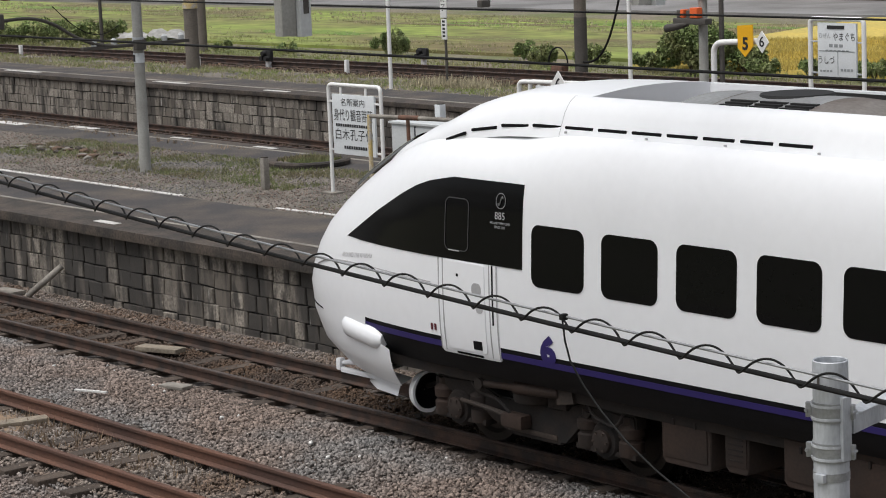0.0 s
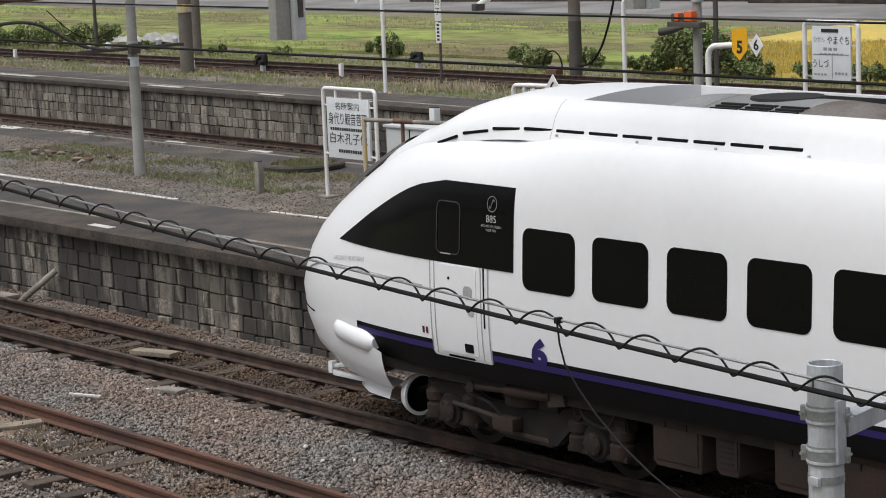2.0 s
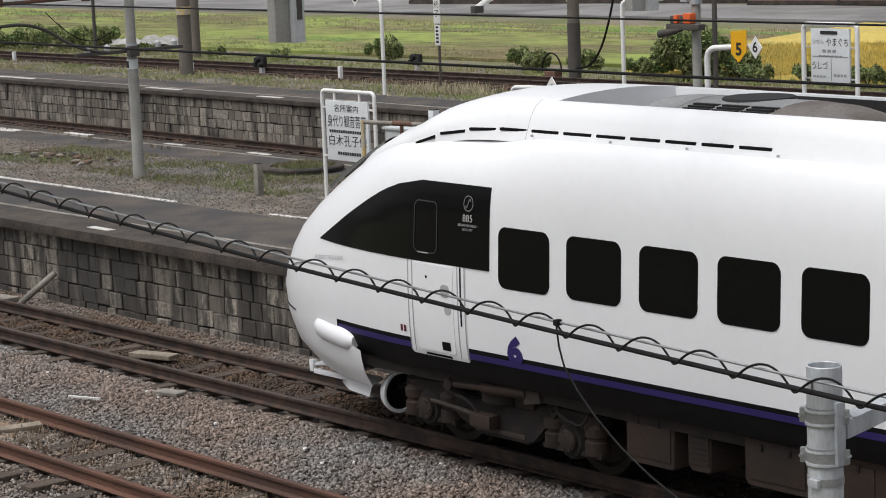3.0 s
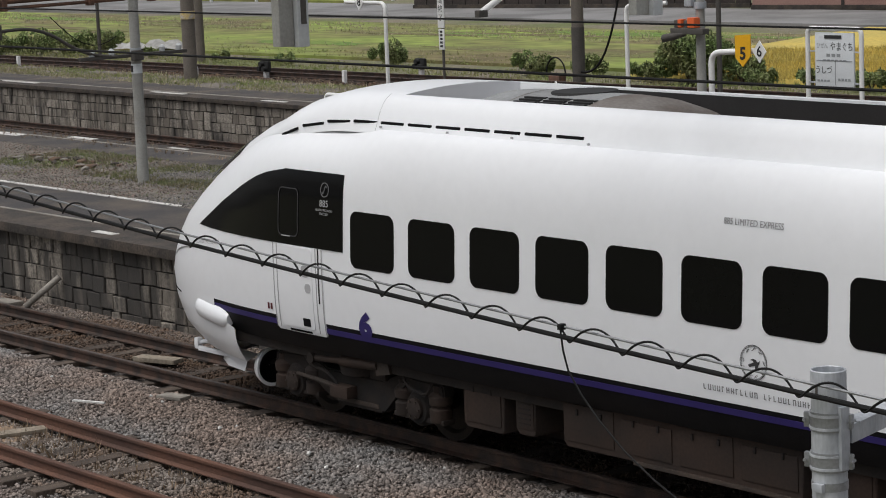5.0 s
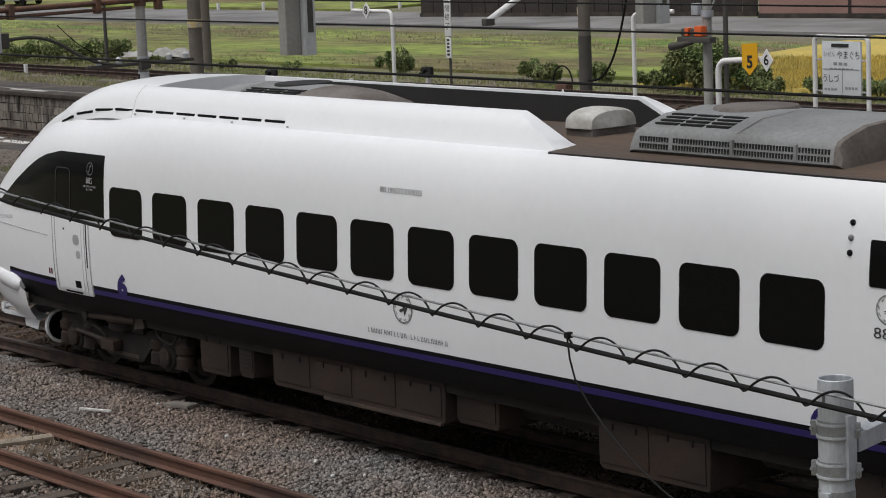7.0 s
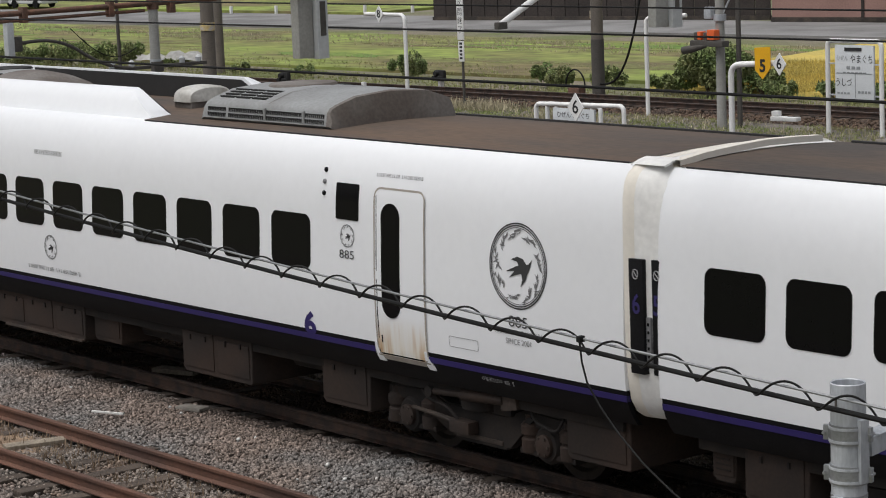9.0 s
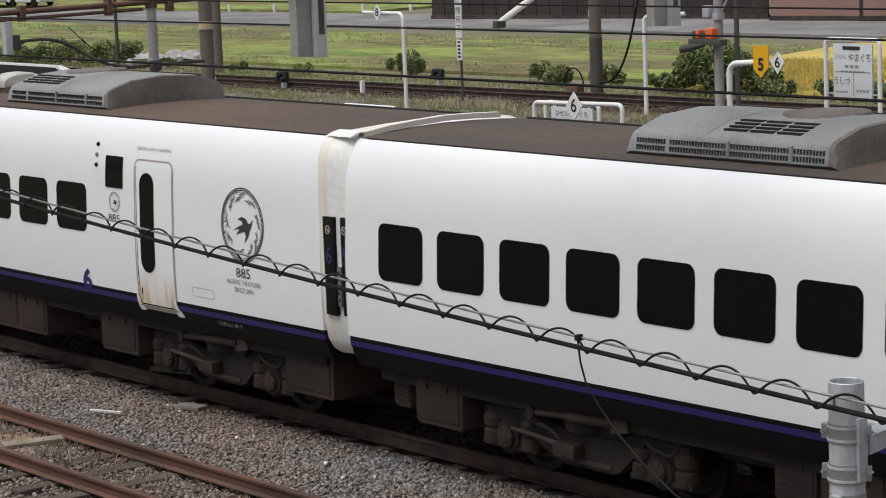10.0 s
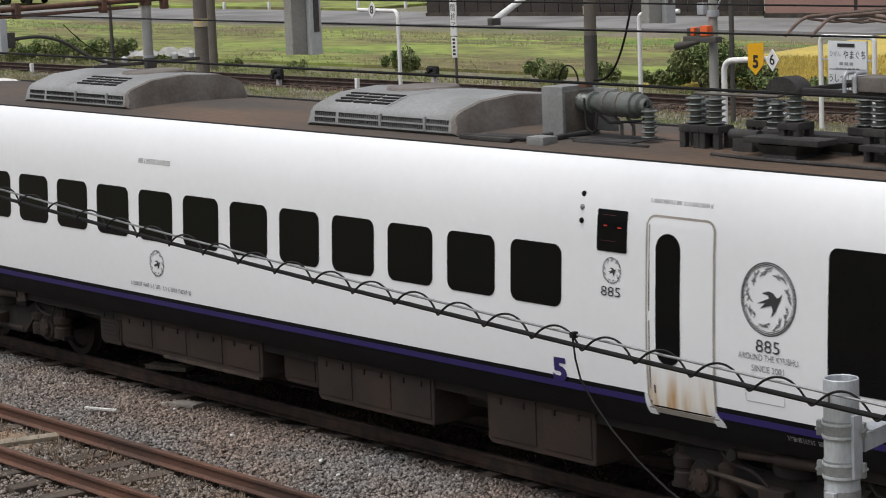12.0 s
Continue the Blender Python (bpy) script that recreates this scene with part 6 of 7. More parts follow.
tufts("weeds", 6500, -41, -30.6, 5.7, 8.0, PLAT, .025, .075, M_WEED, "patchy green weeds on the gravelly platform", 2, .42)
tufts("weeds", 260, -48, -36, 8.6, 9.45, PLAT, .03, .09, M_BROWNBLADE, "dry grass along the platform edge", 3, .3)
tufts("weeds", 700, -33.7, -32.7, 7.7, 8.5, PLAT + .07, .04, .11, M_WEED, "weeds growing in the planter ring", 4, .9)
tufts("weeds", 900, -44, -28, 4.6, 6.4, PLAT, .02, .05, M_WEED, "sparse low weeds on gravel", 5, .25)
tufts("grass", 15000, -86, -30, 18.95, 21.0, PLAT2, .03, .08, M_GRASSBLADE, "uneven green grass on the far platform", 6, .42)
tufts("grass", 2500, -86, -30, 18.7, 21.0, PLAT2, .05, .13, M_DRYBLADE, "dry straw coloured grass on the far platform", 7, .3)
tufts("grass", 450, -45.2, -42.2, 19.7, 20.9, PLAT2, .09, .22, M_DRYBLADE, "tall pale dry grass clump", 8, .95)
tufts("grass", 9000, -110, -30, 34.2, 38.2, -.5, .06, .17, M_GRASSBLADE, "rough grass between the main line and the fields", 9, .6)
tufts("weeds", 900, -27, -14, -4.0, -2.85, -.22, .03, .11, M_BROWNBLADE, "dry weeds between the rusty rails", 10, .3)
tufts("weeds", 260, -27, -14, -2.95, -2.6, -.22, .03, .08, M_BROWNBLADE, "dry weeds beside the siding", 12, .35)
tufts("weeds", 260, -60, -38, 13.6, 14.6, -.2, .08, .2, M_DRYBLADE, "dry weeds beside the middle track", 13, .3)
# banded field
for i, (ya, yb, mat, h0, h1, n) in enumerate(((40.5, 46, M_DRYBLADE, .05, .12, 1200), (39.5, 43, M_GRASSBLADE, .04, .12, 2600), (50, 56, M_DRYBLADE, .07, .16, 4000))):
    tufts("grass", n, -150, -62, ya, yb, -.5, h0, h1, mat, "uneven patches of field grass", 20 + i, .30)

tufts("weeds", 150, -25.5, -22.0, -3.6, -2.98, -.2, .04, .13, M_BROWNBLADE, "withered brown weeds along the rusty rail", 14, .7)
# loose things by the track
heap = grid_mesh([[(-25.2 + 2.3 * i / 16, -4.0 + 1.05 * k / 8, -.235 + .060 * math.sin(math.pi * i / 16) ** .6 * math.sin(math.pi * k / 8) ** .6 + .010 * math.sin(i * 2.1 + k * 1.3)) for k in range(9)] for i in range(17)])
tagged(mesh_object("sand_heap", heap, M_SAND), "low spread of brown sand between the rusty rails", "sand")
board = tagged(mesh_object("plank", box((-.09, -.36, -.025), (.09, .36, .025), .012), M_SLEEPERPALE), "pale rotten plank across the rusty siding", "plank")
board.matrix_basis = pose(-23.50, -3.30, -.160, 0, 3, -14)
stick = tagged(mesh_object("white_stick", box((-.24, -.02, -.012), (.24, .02, .012), .006), M_PAINTLINE), "short white painted stick lying on ballast", "stick")
stick.matrix_basis = pose(-24.02, -2.0, -.09, 0, 0, 22)
plank = tagged(mesh_object("plank", box((-.35, -.11, -.03), (.35, .11, .03), .01), M_SLEEPERPALE), "pale weathered plank lying between the rails", "plank")
plank.matrix_basis = pose(-25.62, .02, -.10, 0, 0, 18)
pipe = tagged(mesh_object("drain_pipe", tube([(-31.05, 1.72, .22), (-31.35, 1.25, -.22)], .05, 12), M_PALEEDGE), "grey pipe leaning out of the platform wall", "pipe")
slab = tagged(mesh_object("slab", box((-.3, -.15, -.03), (.3, .15, .03), .01), M_PALEEDGE), "pale slab at the foot of the wall", "slab")
slab.matrix_basis = pose(-31.9, 1.2, -.2, 0, 0, 5)
slab = tagged(mesh_object("slab", box((-.2, -.1, -.02), (.2, .1, .02), .01), M_PALEEDGE), "pale flat stone on the ballast", "slab")
slab.matrix_basis = pose(-23.6, -1.05, -.13, 0, 0, 15)


# ---- things on the far platform ----
def diamond(parent, at, s, digit, mat=None):
    x, y, z = at
    d = part("diamond_plate", prism([(x - s * .8, z), (x, z - s), (x + s * .8, z), (x, z + s)], y - .012, y + .012), M_WHITEPOST, parent, "white diamond plate")
    if digit:
        word("digit", digit, s * .95, (x, y - .018, z), M_SIGNINK, d, bold=.004)
    return d





def stop_marks():
    a = thing("stop_mark", (-44.65, 18.99, PLAT2), "white bent pipe post with a diamond number plate", "sign", "stop marks", turn=0)
    rod("post", bend([(0, 0, 0), (0, 0, 2.36), (-1.75, .12, 2.36)], .2), .05, M_WHITEPOST, a)
    diamond(a, (-1.0, -.02, 2.37), .21, "8")
    b = thing("stop_mark", (-37.95, 20.7, PLAT2), "white bent pipe post with a plain diamond plate", "sign", "stop marks")
    rod("post", bend([(0, 0, 0), (0, 0, 2.27), (1.0, .3, 2.32)], .15), .05, M_WHITEPOST, b)
    diamond(b, (.72, .18, 2.22), .18, "")
    c = thing("stop_mark", (-33.1, 18.4, PLAT2), "white bent pipe post with yellow and white number plates", "sign", "stop marks")
    rod("post", bend([(0, 0, 0), (0, 0, 1.50), (.95, .05, 1.55), (1.38, .06, 1.57)], .24), .062, M_WHITEPOST, c)
    y = part("shield_plate", prism([(.74, 1.87), (1.16, 1.90), (1.16, 1.46), (.95, 1.24), (.75, 1.42)], -.08, -.055), M_YELLOW, c, "yellow pointed number plate")
    word("digit", "5", .25, (.96, -.085, 1.50), M_SIGNINK, y, bold=.012)
    diamond(c, (1.40, -.06, 1.555), .225, "6")
    d = thing("stop_mark", (-37.95, 17.3, PLAT2), "low white pipe frame with a diamond number plate", "sign", "stop marks")
    rod("post", bend([(0, 0, 0), (0, 0, .60), (2.68, .1, .64), (2.68, .1, 0)], .14), .05, M_WHITEPOST, d)
    diamond(d, (1.40, -.10, .58), .31, "6")


stop_marks()


def station_board(at, w, h, low, turn, full=True):
    b = thing("station_sign", at, "white framed station name board with faded lettering", "sign", "station name boards", turn=turn)
    rod("frame", bend([(0, 0, 0), (0, 0, h), (w, 0, h), (w, 0, 0)], .12), .05, M_WHITEPOST, b, "white bent pipe frame")
    panel = part("panel", box((.22, -.03, low), (w - .18, .02, h - .08), .008), M_BOARD, b, "pale white board")
    mid = (.22 + w - .18) / 2
    top = h - .08
    if full:
        part("top_bar", box((mid - .25, -.04, top - .12), (mid + .2, -.03, top - .05)), M_SIGNINK, panel)
        sign_text(panel, "name", "ひぜん", mid - .31, top - .27, .09, M_SIGNGREY, .30, -.036)
        sign_text(panel, "name", "やまぐち", mid + .20, top - .29, .14, M_SIGNINK, .58, -.036)
        bars(panel, "small_text", mid - .2, mid + .2, top - .46, .06, M_SIGNGREY, 3, -.034)
        bars(panel, "small_text", mid - .3, mid + .35, top - .56, .03, M_SIGNGREY, 6, -.034)
        part("rule", box((.26, -.036, low + .52), (w - .22, -.03, low + .535)), M_SIGNGREY, panel)
        part("rule", box((mid + .02, -.036, low + .04), (mid + .035, -.03, low + .52)), M_SIGNGREY, panel)
        sign_text(panel, "name", "うしづ", mid - .28, low + .33, .13, M_SIGNINK, .42, -.036)
        bars(panel, "small_text", mid + .1, mid + .45, low + .15, .05, M_SIGNGREY, 4, -.034)
        bars(panel, "small_text", mid - .45, mid - .1, low + .12, .04, M_SIGNGREY, 4, -.034)
        for z in (low + .06, low + .7):
            part("bracket", box((.0, -.02, z), (.24, .02, z + .03), .004), M_GALV, b)
            part("bracket", box((w - .2, -.02, z), (w, .02, z + .03), .004), M_GALV, b)
    else:
        sign_text(panel, "name", "ひぜんやまぐち", mid, top - .15, .11, M_SIGNINK, w * .6, -.036)
        for x in (.3, w - .3):
            part("hanger", box((x - .025, -.02, top - .02), (x + .025, .02, h), .004), M_WHITEPOST, b)


station_board((-31.85, 19.95, PLAT2), 1.42, 1.92, .74, 0)
station_board((-38.6, 18.2, PLAT2), 1.75, .50, .0, 0, False)


def column_sign():
    c = thing("column_sign", (-44.3, 20.5, PLAT2), "slim post with tall white plates and black writing", "sign")
    rod("post", [(0, 0, 0), (0, 0, 3.1)], .035, M_POLEDARK, c)
    a = part("plate", box((-.12, -.05, 1.66), (.12, -.02, 3.1), .006), M_WHITEPOST, c, "tall white plate")
    for i, ch in enumerate("工事区間終了"):
        word("character", ch, .14, (0, -.053, 3.0 - .22 * i), M_SIGNINK, a)
    b = part("plate", box((-.10, -.05, 1.12), (.10, -.02, 1.63), .006), M_WHITEPOST, c, "smaller white plate")
    for i in range(5):
        part("small_text", box((-.05, -.054, 1.18 + .09 * i), (.05, -.05, 1.235 + .09 * i)), M_SIGNINK, b)


column_sign()


def signal_pole():
    p = thing("signal_pole", (-34.7, 19.75, PLAT2), "grey pole carrying orange warning lamps", "pole")
    part("shaft", tube([(0, 0, 0), (0, 0, 6)], [.105, .085], 16), M_POLE, p)
    part("rear_shaft", tube([(.3, .25, 0), (.3, .25, 6)], .055, 12), M_POLEDARK, p)
    for i, (x, w) in enumerate(((-.36, .11), (-.02, .22))):
        l = part("lamp_case", box((x - w / 2, -.28, 1.90), (x + w / 2, -.1, 2.08 + .04 * i), .03), M_ORANGE, p, "orange warning lamp case")
        part("lamp_hood", box((x - w / 2 - .12, -.26, 1.89), (x - w / 2, -.12, 2.06), .02), M_POLEDARK, l)
    h = part("lamp_arm", box((-.62, -.3, 1.76), (.35, -.08, 1.89), .03), M_POLEDARK, p, "black lamp arm")
    part("lamp_horn", tube([(-.86, -.25, 1.66), (-.5, -.25, 1.72), (-.2, -.25, 1.78)], [.09, .08, .05], 10), M_POLEDARK, h)
    part("small_box", box((-.28, -.2, 2.35), (-.08, -.05, 2.6), .02), M_GALV, p)
    part("stay", tube([(.02, 0, 2.35), (.35, .2, 3.1)], .02, 8), M_GALV, p)
    part("clamp", tube([(0, 0, 2.3), (0, 0, 2.44)], .14, 14), M_GALV, p)


signal_pole()


def tall_pole(at, r0, r1, h, mat, label, group="catenary poles"):
    p = thing("catenary_pole", at, label, "pole", group)
    part("shaft", tube([(0, 0, 0), (0, 0, h)], [r0, r1], 20), mat, p)
    return p


p = tall_pole((-55.45, 20.3, PLAT2), .20, .17, 8, M_POLEBROWN, "thick brown grey concrete pole with a yellow band")
part("band", tube([(0, 0, 1.72), (0, 0, 1.95)], .216, 20), M_YELLOWWORN, p, "worn yellow band")
p = tall_pole((-78.5, 35.9, -.5), .19, .17, 9, M_POLEBROWN, "plain grey concrete pole beside the main line")
p = tall_pole((-53.3, 33.4, -.3), .20, .17, 9, M_POLEBROWN, "concrete pole with a dark sleeve at its foot")
part("sleeve", tube([(0, 0, 0), (0, 0, 1.85)], .205, 20), M_POLEDARK, p, "dark sleeve")
part("yellow_mark", box((-.19, -.12, 2.5), (-.13, .02, 2.75), .01), M_YELLOWWORN, p)
part("cable", tube([(.22 + 1.9 * (k / 12) ** .8, -.1, .45 + 2.9 * (k / 12) ** 2.2) for k in range(13)], .035, 8), M_WIRE, p, "thick black cable swinging up")
part("cable_loop", tube([(-.75 + .45 * math.cos(t), -.3, .35 + .55 * math.sin(t)) for t in (math.pi * k / 12 for k in range(13))], .025, 8), M_WIRE, p, "looped black cable")
part("junction_box", box((-1.0, -.4, .0), (-.5, -.1, .32), .02), M_RUSTY, p, "rusty junction box")
p = tall_pole((-78.0, 30.9, -.3), .07, .06, 7, M_POLEDARK, "thin dark steel post behind the main line")

for at, h in (((-59.72, 29.0, -.25), .58), ((-79.6, 28.2, -.25), .55), ((-67.5, 28.4, -.25), .5), ((-84.5, 28.0, -.25), .5)):
    m = thing("marker_post", at, "small white concrete marker post by the line", "post", "marker posts")
    part("post", box((-.065, -.06, 0), (.065, .06, h), .015), M_WHITEPOST, m)


def dwarf_signal(at):
    s = thing("dwarf_signal", at, "low black shunting signal on a white base", "signal", "dwarf signals")
    part("base", box((-.08, -.07, 0), (.08, .07, .38), .02), M_WHITEPOST, s)
    b = part("head", box((-.25, -.1, .36), (.25, .06, .74), .08), M_GRILLE, s, "black signal head")
    for x, z in ((-.13, .47), (.13, .47), (-.03, .63)):
        part("hood", tube([(x, -.1, z), (x, -.24, z)], .085, 12), M_GRILLE, b)


dwarf_signal((-64.4, 29.2, -.25))
dwarf_signal((-60.2, 32.6, -.3))
bm = merge(box((-.22, -.1, 0), (.12, .1, .10), .02), box((-.2, -.08, .1), (-.02, .06, .22), .02))
junk = tagged(mesh_object("debris", merge(bm, box((.1, -.1, 0), (.45, .1, .09), .02)), M_WHITEPOST), "white broken concrete debris on the platform", "debris")
junk.matrix_basis = pose(-34.6, 21.5, PLAT2, 0, 0, 10)


# ---- fields: bushes, rice, sheds ----
def bush(at, size, n, seed, label, wide=1.0):
    g = np.random.default_rng(seed)
    b = thing("bush", at, label, "bush", "bushes")
    for k in range(4):
        a = k * 1.6 + seed
        part("stem", tube([(0, 0, 0), (.25 * size * math.cos(a), .2 * size * math.sin(a), .45 * size), (.5 * size * math.cos(a), .4 * size * math.sin(a), .85 * size)], [.04 * size, .03 * size, .012 * size], 6), M_BARK, b)
    lumps = [(g.uniform(-.75, .75) * size * wide, g.uniform(-.5, .5) * size, g.uniform(.28, .82) * size, g.uniform(.22, .45) * size) for _ in range(12)]
    pts = []
    for i in range(n):
        x, y, z, r = lumps[g.integers(len(lumps))]
        d = g.normal(size=3)
        d /= np.linalg.norm(d)
        pts.append((x + d[0] * r * g.uniform(.6, 1.08), y + d[1] * r * g.uniform(.6, 1.08), max(.03, z + d[2] * r * g.uniform(.6, 1.08))))
    scatter("crown", M_LEAF, np.array(pts), g.uniform(.10, .22, n), LEAVES, "dark green leaves in loose clumps", "leaves", b, 1.0, seed)


bush((-52.7, 37.8, -.55), 1.62, 7000, 1, "large dense green bush at the field's edge")
bush((-51.0, 38.4, -.55), .85, 1900, 2, "large dense green bush at the field's edge")
bush((-54.9, 38.0, -.55), .55, 900, 3, "low green bush beside the main line", 1.4)
bush((-58.8, 38.8, -.55), .62, 1200, 4, "low green bush beside the main line", 1.3)
bush((-60.6, 38.0, -.55), .70, 1300, 6, "low green bush beside the main line", 1.4)
bush((-69.7, 38.6, -.55), .85, 1600, 5, "green bush beside the main line", 1.4)
for i, (x, y) in enumerate(((-95.6, 34.2), (-93.6, 35.0), (-92.2, 35.9), (-90.6, 36.6), (-88.8, 37.6))):
    bush((x, y, -.55), .95, 1300, 10 + i, "low hedge bush along the field", 1.4)
for i, x in enumerate((-84, -79, -74.5)):
    bush((x, 37.2, -.55), .38, 420, 30 + i, "low weedy shrub along the field", 2.0)
for i, (x, y) in enumerate(((-49.6, 37.8), (-47.6, 38), (-45.5, 38.2), (-43, 38.3), (-40.8, 38.5))):
    bush((x, y, -.55), .55, 700, 40 + i, "low weedy shrub along the rice field", 1.8)

g = np.random.default_rng(77)
n = 42000
u, v = g.random(n), g.random(n)
rice = np.stack([-56.5 + 27 * u, 38.7 + (8.6 + 12 * u) * v, np.full(n, -.44)], -1)
rice[:, 0] -= (rice[:, 1] - 38.4) * .42
scatter("rice", M_RICE, rice, g.uniform(.10, .22, n), BLADES, "ripening yellow rice", "rice", flat=0, seed=9)
patch("field", [(-56.3, 38.5), (-26, 39.2), (-34, 60.4), (-63.8, 59.8), (-60.6, 47.9)], -.40, M_RICE, "yellow rice paddy", "field")

rows = []
for i in range(14):
    rows.append([(-2.2 + 4.4 * i / 13, -.6 + 1.2 * k / 5, (.36 + .16 * math.sin(i * 1.9) + .1 * math.sin(i * .7 + 1)) * math.sin(math.pi * (k + .3) / 5.6) * math.sin(math.pi * (i + .4) / 13.8) ** .4) for k in range(6)])
w = tagged(mesh_object("sheeting", grid_mesh(rows), M_SHEET), "low heap under crumpled white sheeting", "heap")
w.matrix_basis = pose(-88.5, 39.8, -.5, 0, 0, 20)


def fence_wall():
    f = thing("garden_wall", (0, 0, -.46), "long dark timber fence beyond the road", "fence")
    x0, y0, x1, y1 = -101.5, 65.6, -80.5, 70.6
    n = 24
    for i in range(n):
        a, b = i / n, (i + .94) / n
        p0, p1 = Vector((x0 + (x1 - x0) * a, y0 + (y1 - y0) * a)), Vector((x0 + (x1 - x0) * b, y0 + (y1 - y0) * b))
        q = Vector((-(y1 - y0), x1 - x0)).normalized() * .08
        part("panel", prism([(p0.x, p0.y), (p1.x, p1.y), (p1.x + q.x, p1.y + q.y), (p0.x + q.x, p0.y + q.y)], 0, 2.4 + .02 * (i % 3), "z"), M_DARKWALL, f)
    part("base_course", prism([(x0, y0 - .1), (x1, y1 - .1), (x1, y1 + .2), (x0, y0 + .2)], 0, .22, "z"), M_CONCRETE, f)
    part("cap_rail", prism([(x0, y0 - .02), (x1, y1 - .02), (x1, y1 + .14), (x0, y0 + .14)], 2.42, 2.5, "z"), M_DARKWALL, f)


fence_wall()
h = thing("house", (-73.5, 73.2, -.46), "low building with dusty pink walls beyond the road", "house", turn=11)
part("wall", box((-6.2, -3, 0), (9, 5, 2.9), .02), M_PINKWALL, h, "dusty pink rendered wall")
part("base_course", box((-6.25, -3.05, 0), (9.05, 5.05, .25), .02), M_CONCRETE, h)
part("roof", prism([(-6.9, 2.9), (9.6, 2.9), (7.5, 4.6), (-4.8, 4.6)], -3.6, 5.6, "y"), M_DARKWALL, h, "dark roof")
part("corner_board", box((-1.15, -3.06, .25), (-1.0, -2.98, 2.9)), M_DARKWALL, h)
for x, y in ((-118, 60.5), (-114.5, 61.4), (-121.5, 59.6), (-111, 62.4), (-125, 58.5), (-107.5, 63.5)):
    m = thing("road_marker", (x, y + 9.2, -.46), "small white roadside post", "post", "roadside posts")
    part("post", box((-.09, -.09, 0), (.07, .07, .5), .02), M_WHITEPOST, m)


def parked_car(at, mat, label, turn):
    c = thing("parked_car", at, label, "car", turn=turn)
    body = prism([(-2.0, .3), (2.0, .3), (2.0, .8), (1.35, .95), (.8, 1.42), (-1.1, 1.45), (-1.75, .98), (-2.0, .9)], -.8, .8)
    bmesh.ops.bevel(body, geom=body.edges[:], offset=.06, segments=2, affect="EDGES")
    part("body", body, mat, c)
    part("side_glass", prism([(-1.4, .98), (1.15, .98), (.75, 1.34), (-1.05, 1.37)], -.815, .815), M_GLASS, c)
    for x in (-1.25, 1.25):
        for y in (-.75, .75):
            part("wheel", tube([(x, y - .1, .31), (x, y + .1, .31)], .31, 16), M_BLACK, c)


parked_car((-156, 70.5, -.46), M_CARWHITE, "pale small car parked far across the field", 10)
parked_car((-161.5, 70, -.46), M_CARWHITE, "pale small car parked far across the field", 10)


# ---- overhead lines ----
for z, r in ((4.36, .012), (4.785, .008), (5.0, .007)):
    w = tagged(mesh_object("overhead_wire", tube([(-170, -3.46, z), (60, -3.46, z)], r, 8), M_WIRE), "taut dark overhead contact line wire", "wire", "overhead wires")
gantry = thing("catenary_gantry", (-14.8, -5.35, -.26), "steel catenary gantry with grey hanging drop arms", "gantry")
for y, w in ((0.0, .125), (3.9, .14)):
    d = part("drop_arm", box((-.05, y - w, 4.96), (.05, y + w * .1, 8.0), .006), M_POLE, gantry, "grey steel drop arm")
    part("drop_arm_web", box((-.12, y + .02, 4.95), (.10, y + w, 8.0), .006), M_CABINET, d, "pale steel channel")
    part("slot", box((-.13, y + .06, 5.28), (-.115, y + .11, 5.75)), M_POLEDARK, d)
    part("slot", box((.095, y + .05, 5.13), (.106, y + .10, 5.40)), M_POLEDARK, d)
    part("clamp", box((-.09, y - w - .03, 5.45), (.09, y - .02, 5.55), .01), M_POLEDARK, d)
part("beam", box((-.2, -5.2, 8.0), (.2, 7.0, 8.4), .02), M_GALV, gantry, "steel gantry beam")
part("post", tube([(0, -5.0, 0), (0, -5.0, 8.4)], .18, 16), M_POLE, gantry)
part("steady_arm", tube([(.05, 1.95, 5.10), (.05, 3.85, 6.05)], .028, 10), M_WHITEPOST, gantry, "white insulated steady arm")
part("steady_clip", box((.02, 1.90, 5.06), (.08, 2.0, 5.12), .01), M_POLEDARK, gantry)


# ---- cable and pole close to the camera ----
def sag(x):
    d = -6.49 - x
    return 3.49 + .035 * d + .0018 * d * d


CY = -8.19
xs = [-30 + 27.5 * i / 160 for i in range(161)]
bundle = thing("aerial_cable", (0, 0, 0), "black aerial cable lashed in a spiral to a steel strand", "cable")
part("cable", tube([(x, CY, sag(x)) for x in xs], .0135, 8), M_WIRE, bundle)
part("strand", tube([(x, CY + .01, sag(x) + .052) for x in xs], .0075, 6), M_STRAND, bundle, "grey steel strand")
n = 2600
pitch = .386
part("spiral_hanger", tube([(-16 + 12 * i / n, CY - .036 * math.sin(math.tau * (-7.461 + 12 * i / n) / pitch), sag(-16 + 12 * i / n) + .030 - .048 * math.cos(math.tau * (-7.461 + 12 * i / n) / pitch)) for i in range(n + 1)], .0062, 6), M_WIRE, bundle, "black spiral hanger")
part("tie", box((-8.605, CY - .02, sag(-8.6) + .035), (-8.575, CY + .02, sag(-8.6) + .068), .008), M_WIRE, bundle)
part("drop_wire", tube([(-8.60, CY, sag(-8.6) + .04), (-8.585, CY, 3.50), (-8.55, CY, 3.40), (-8.46, CY, 3.29), (-8.33, CY, 3.17), (-8.15, CY, 3.04), (-7.95, CY, 2.93), (-7.72, CY, 2.83), (-7.4, CY, 2.73), (-7.05, CY + .03, 2.66)], .0052, 8), M_WIRE, bundle, "thin hanging lead")

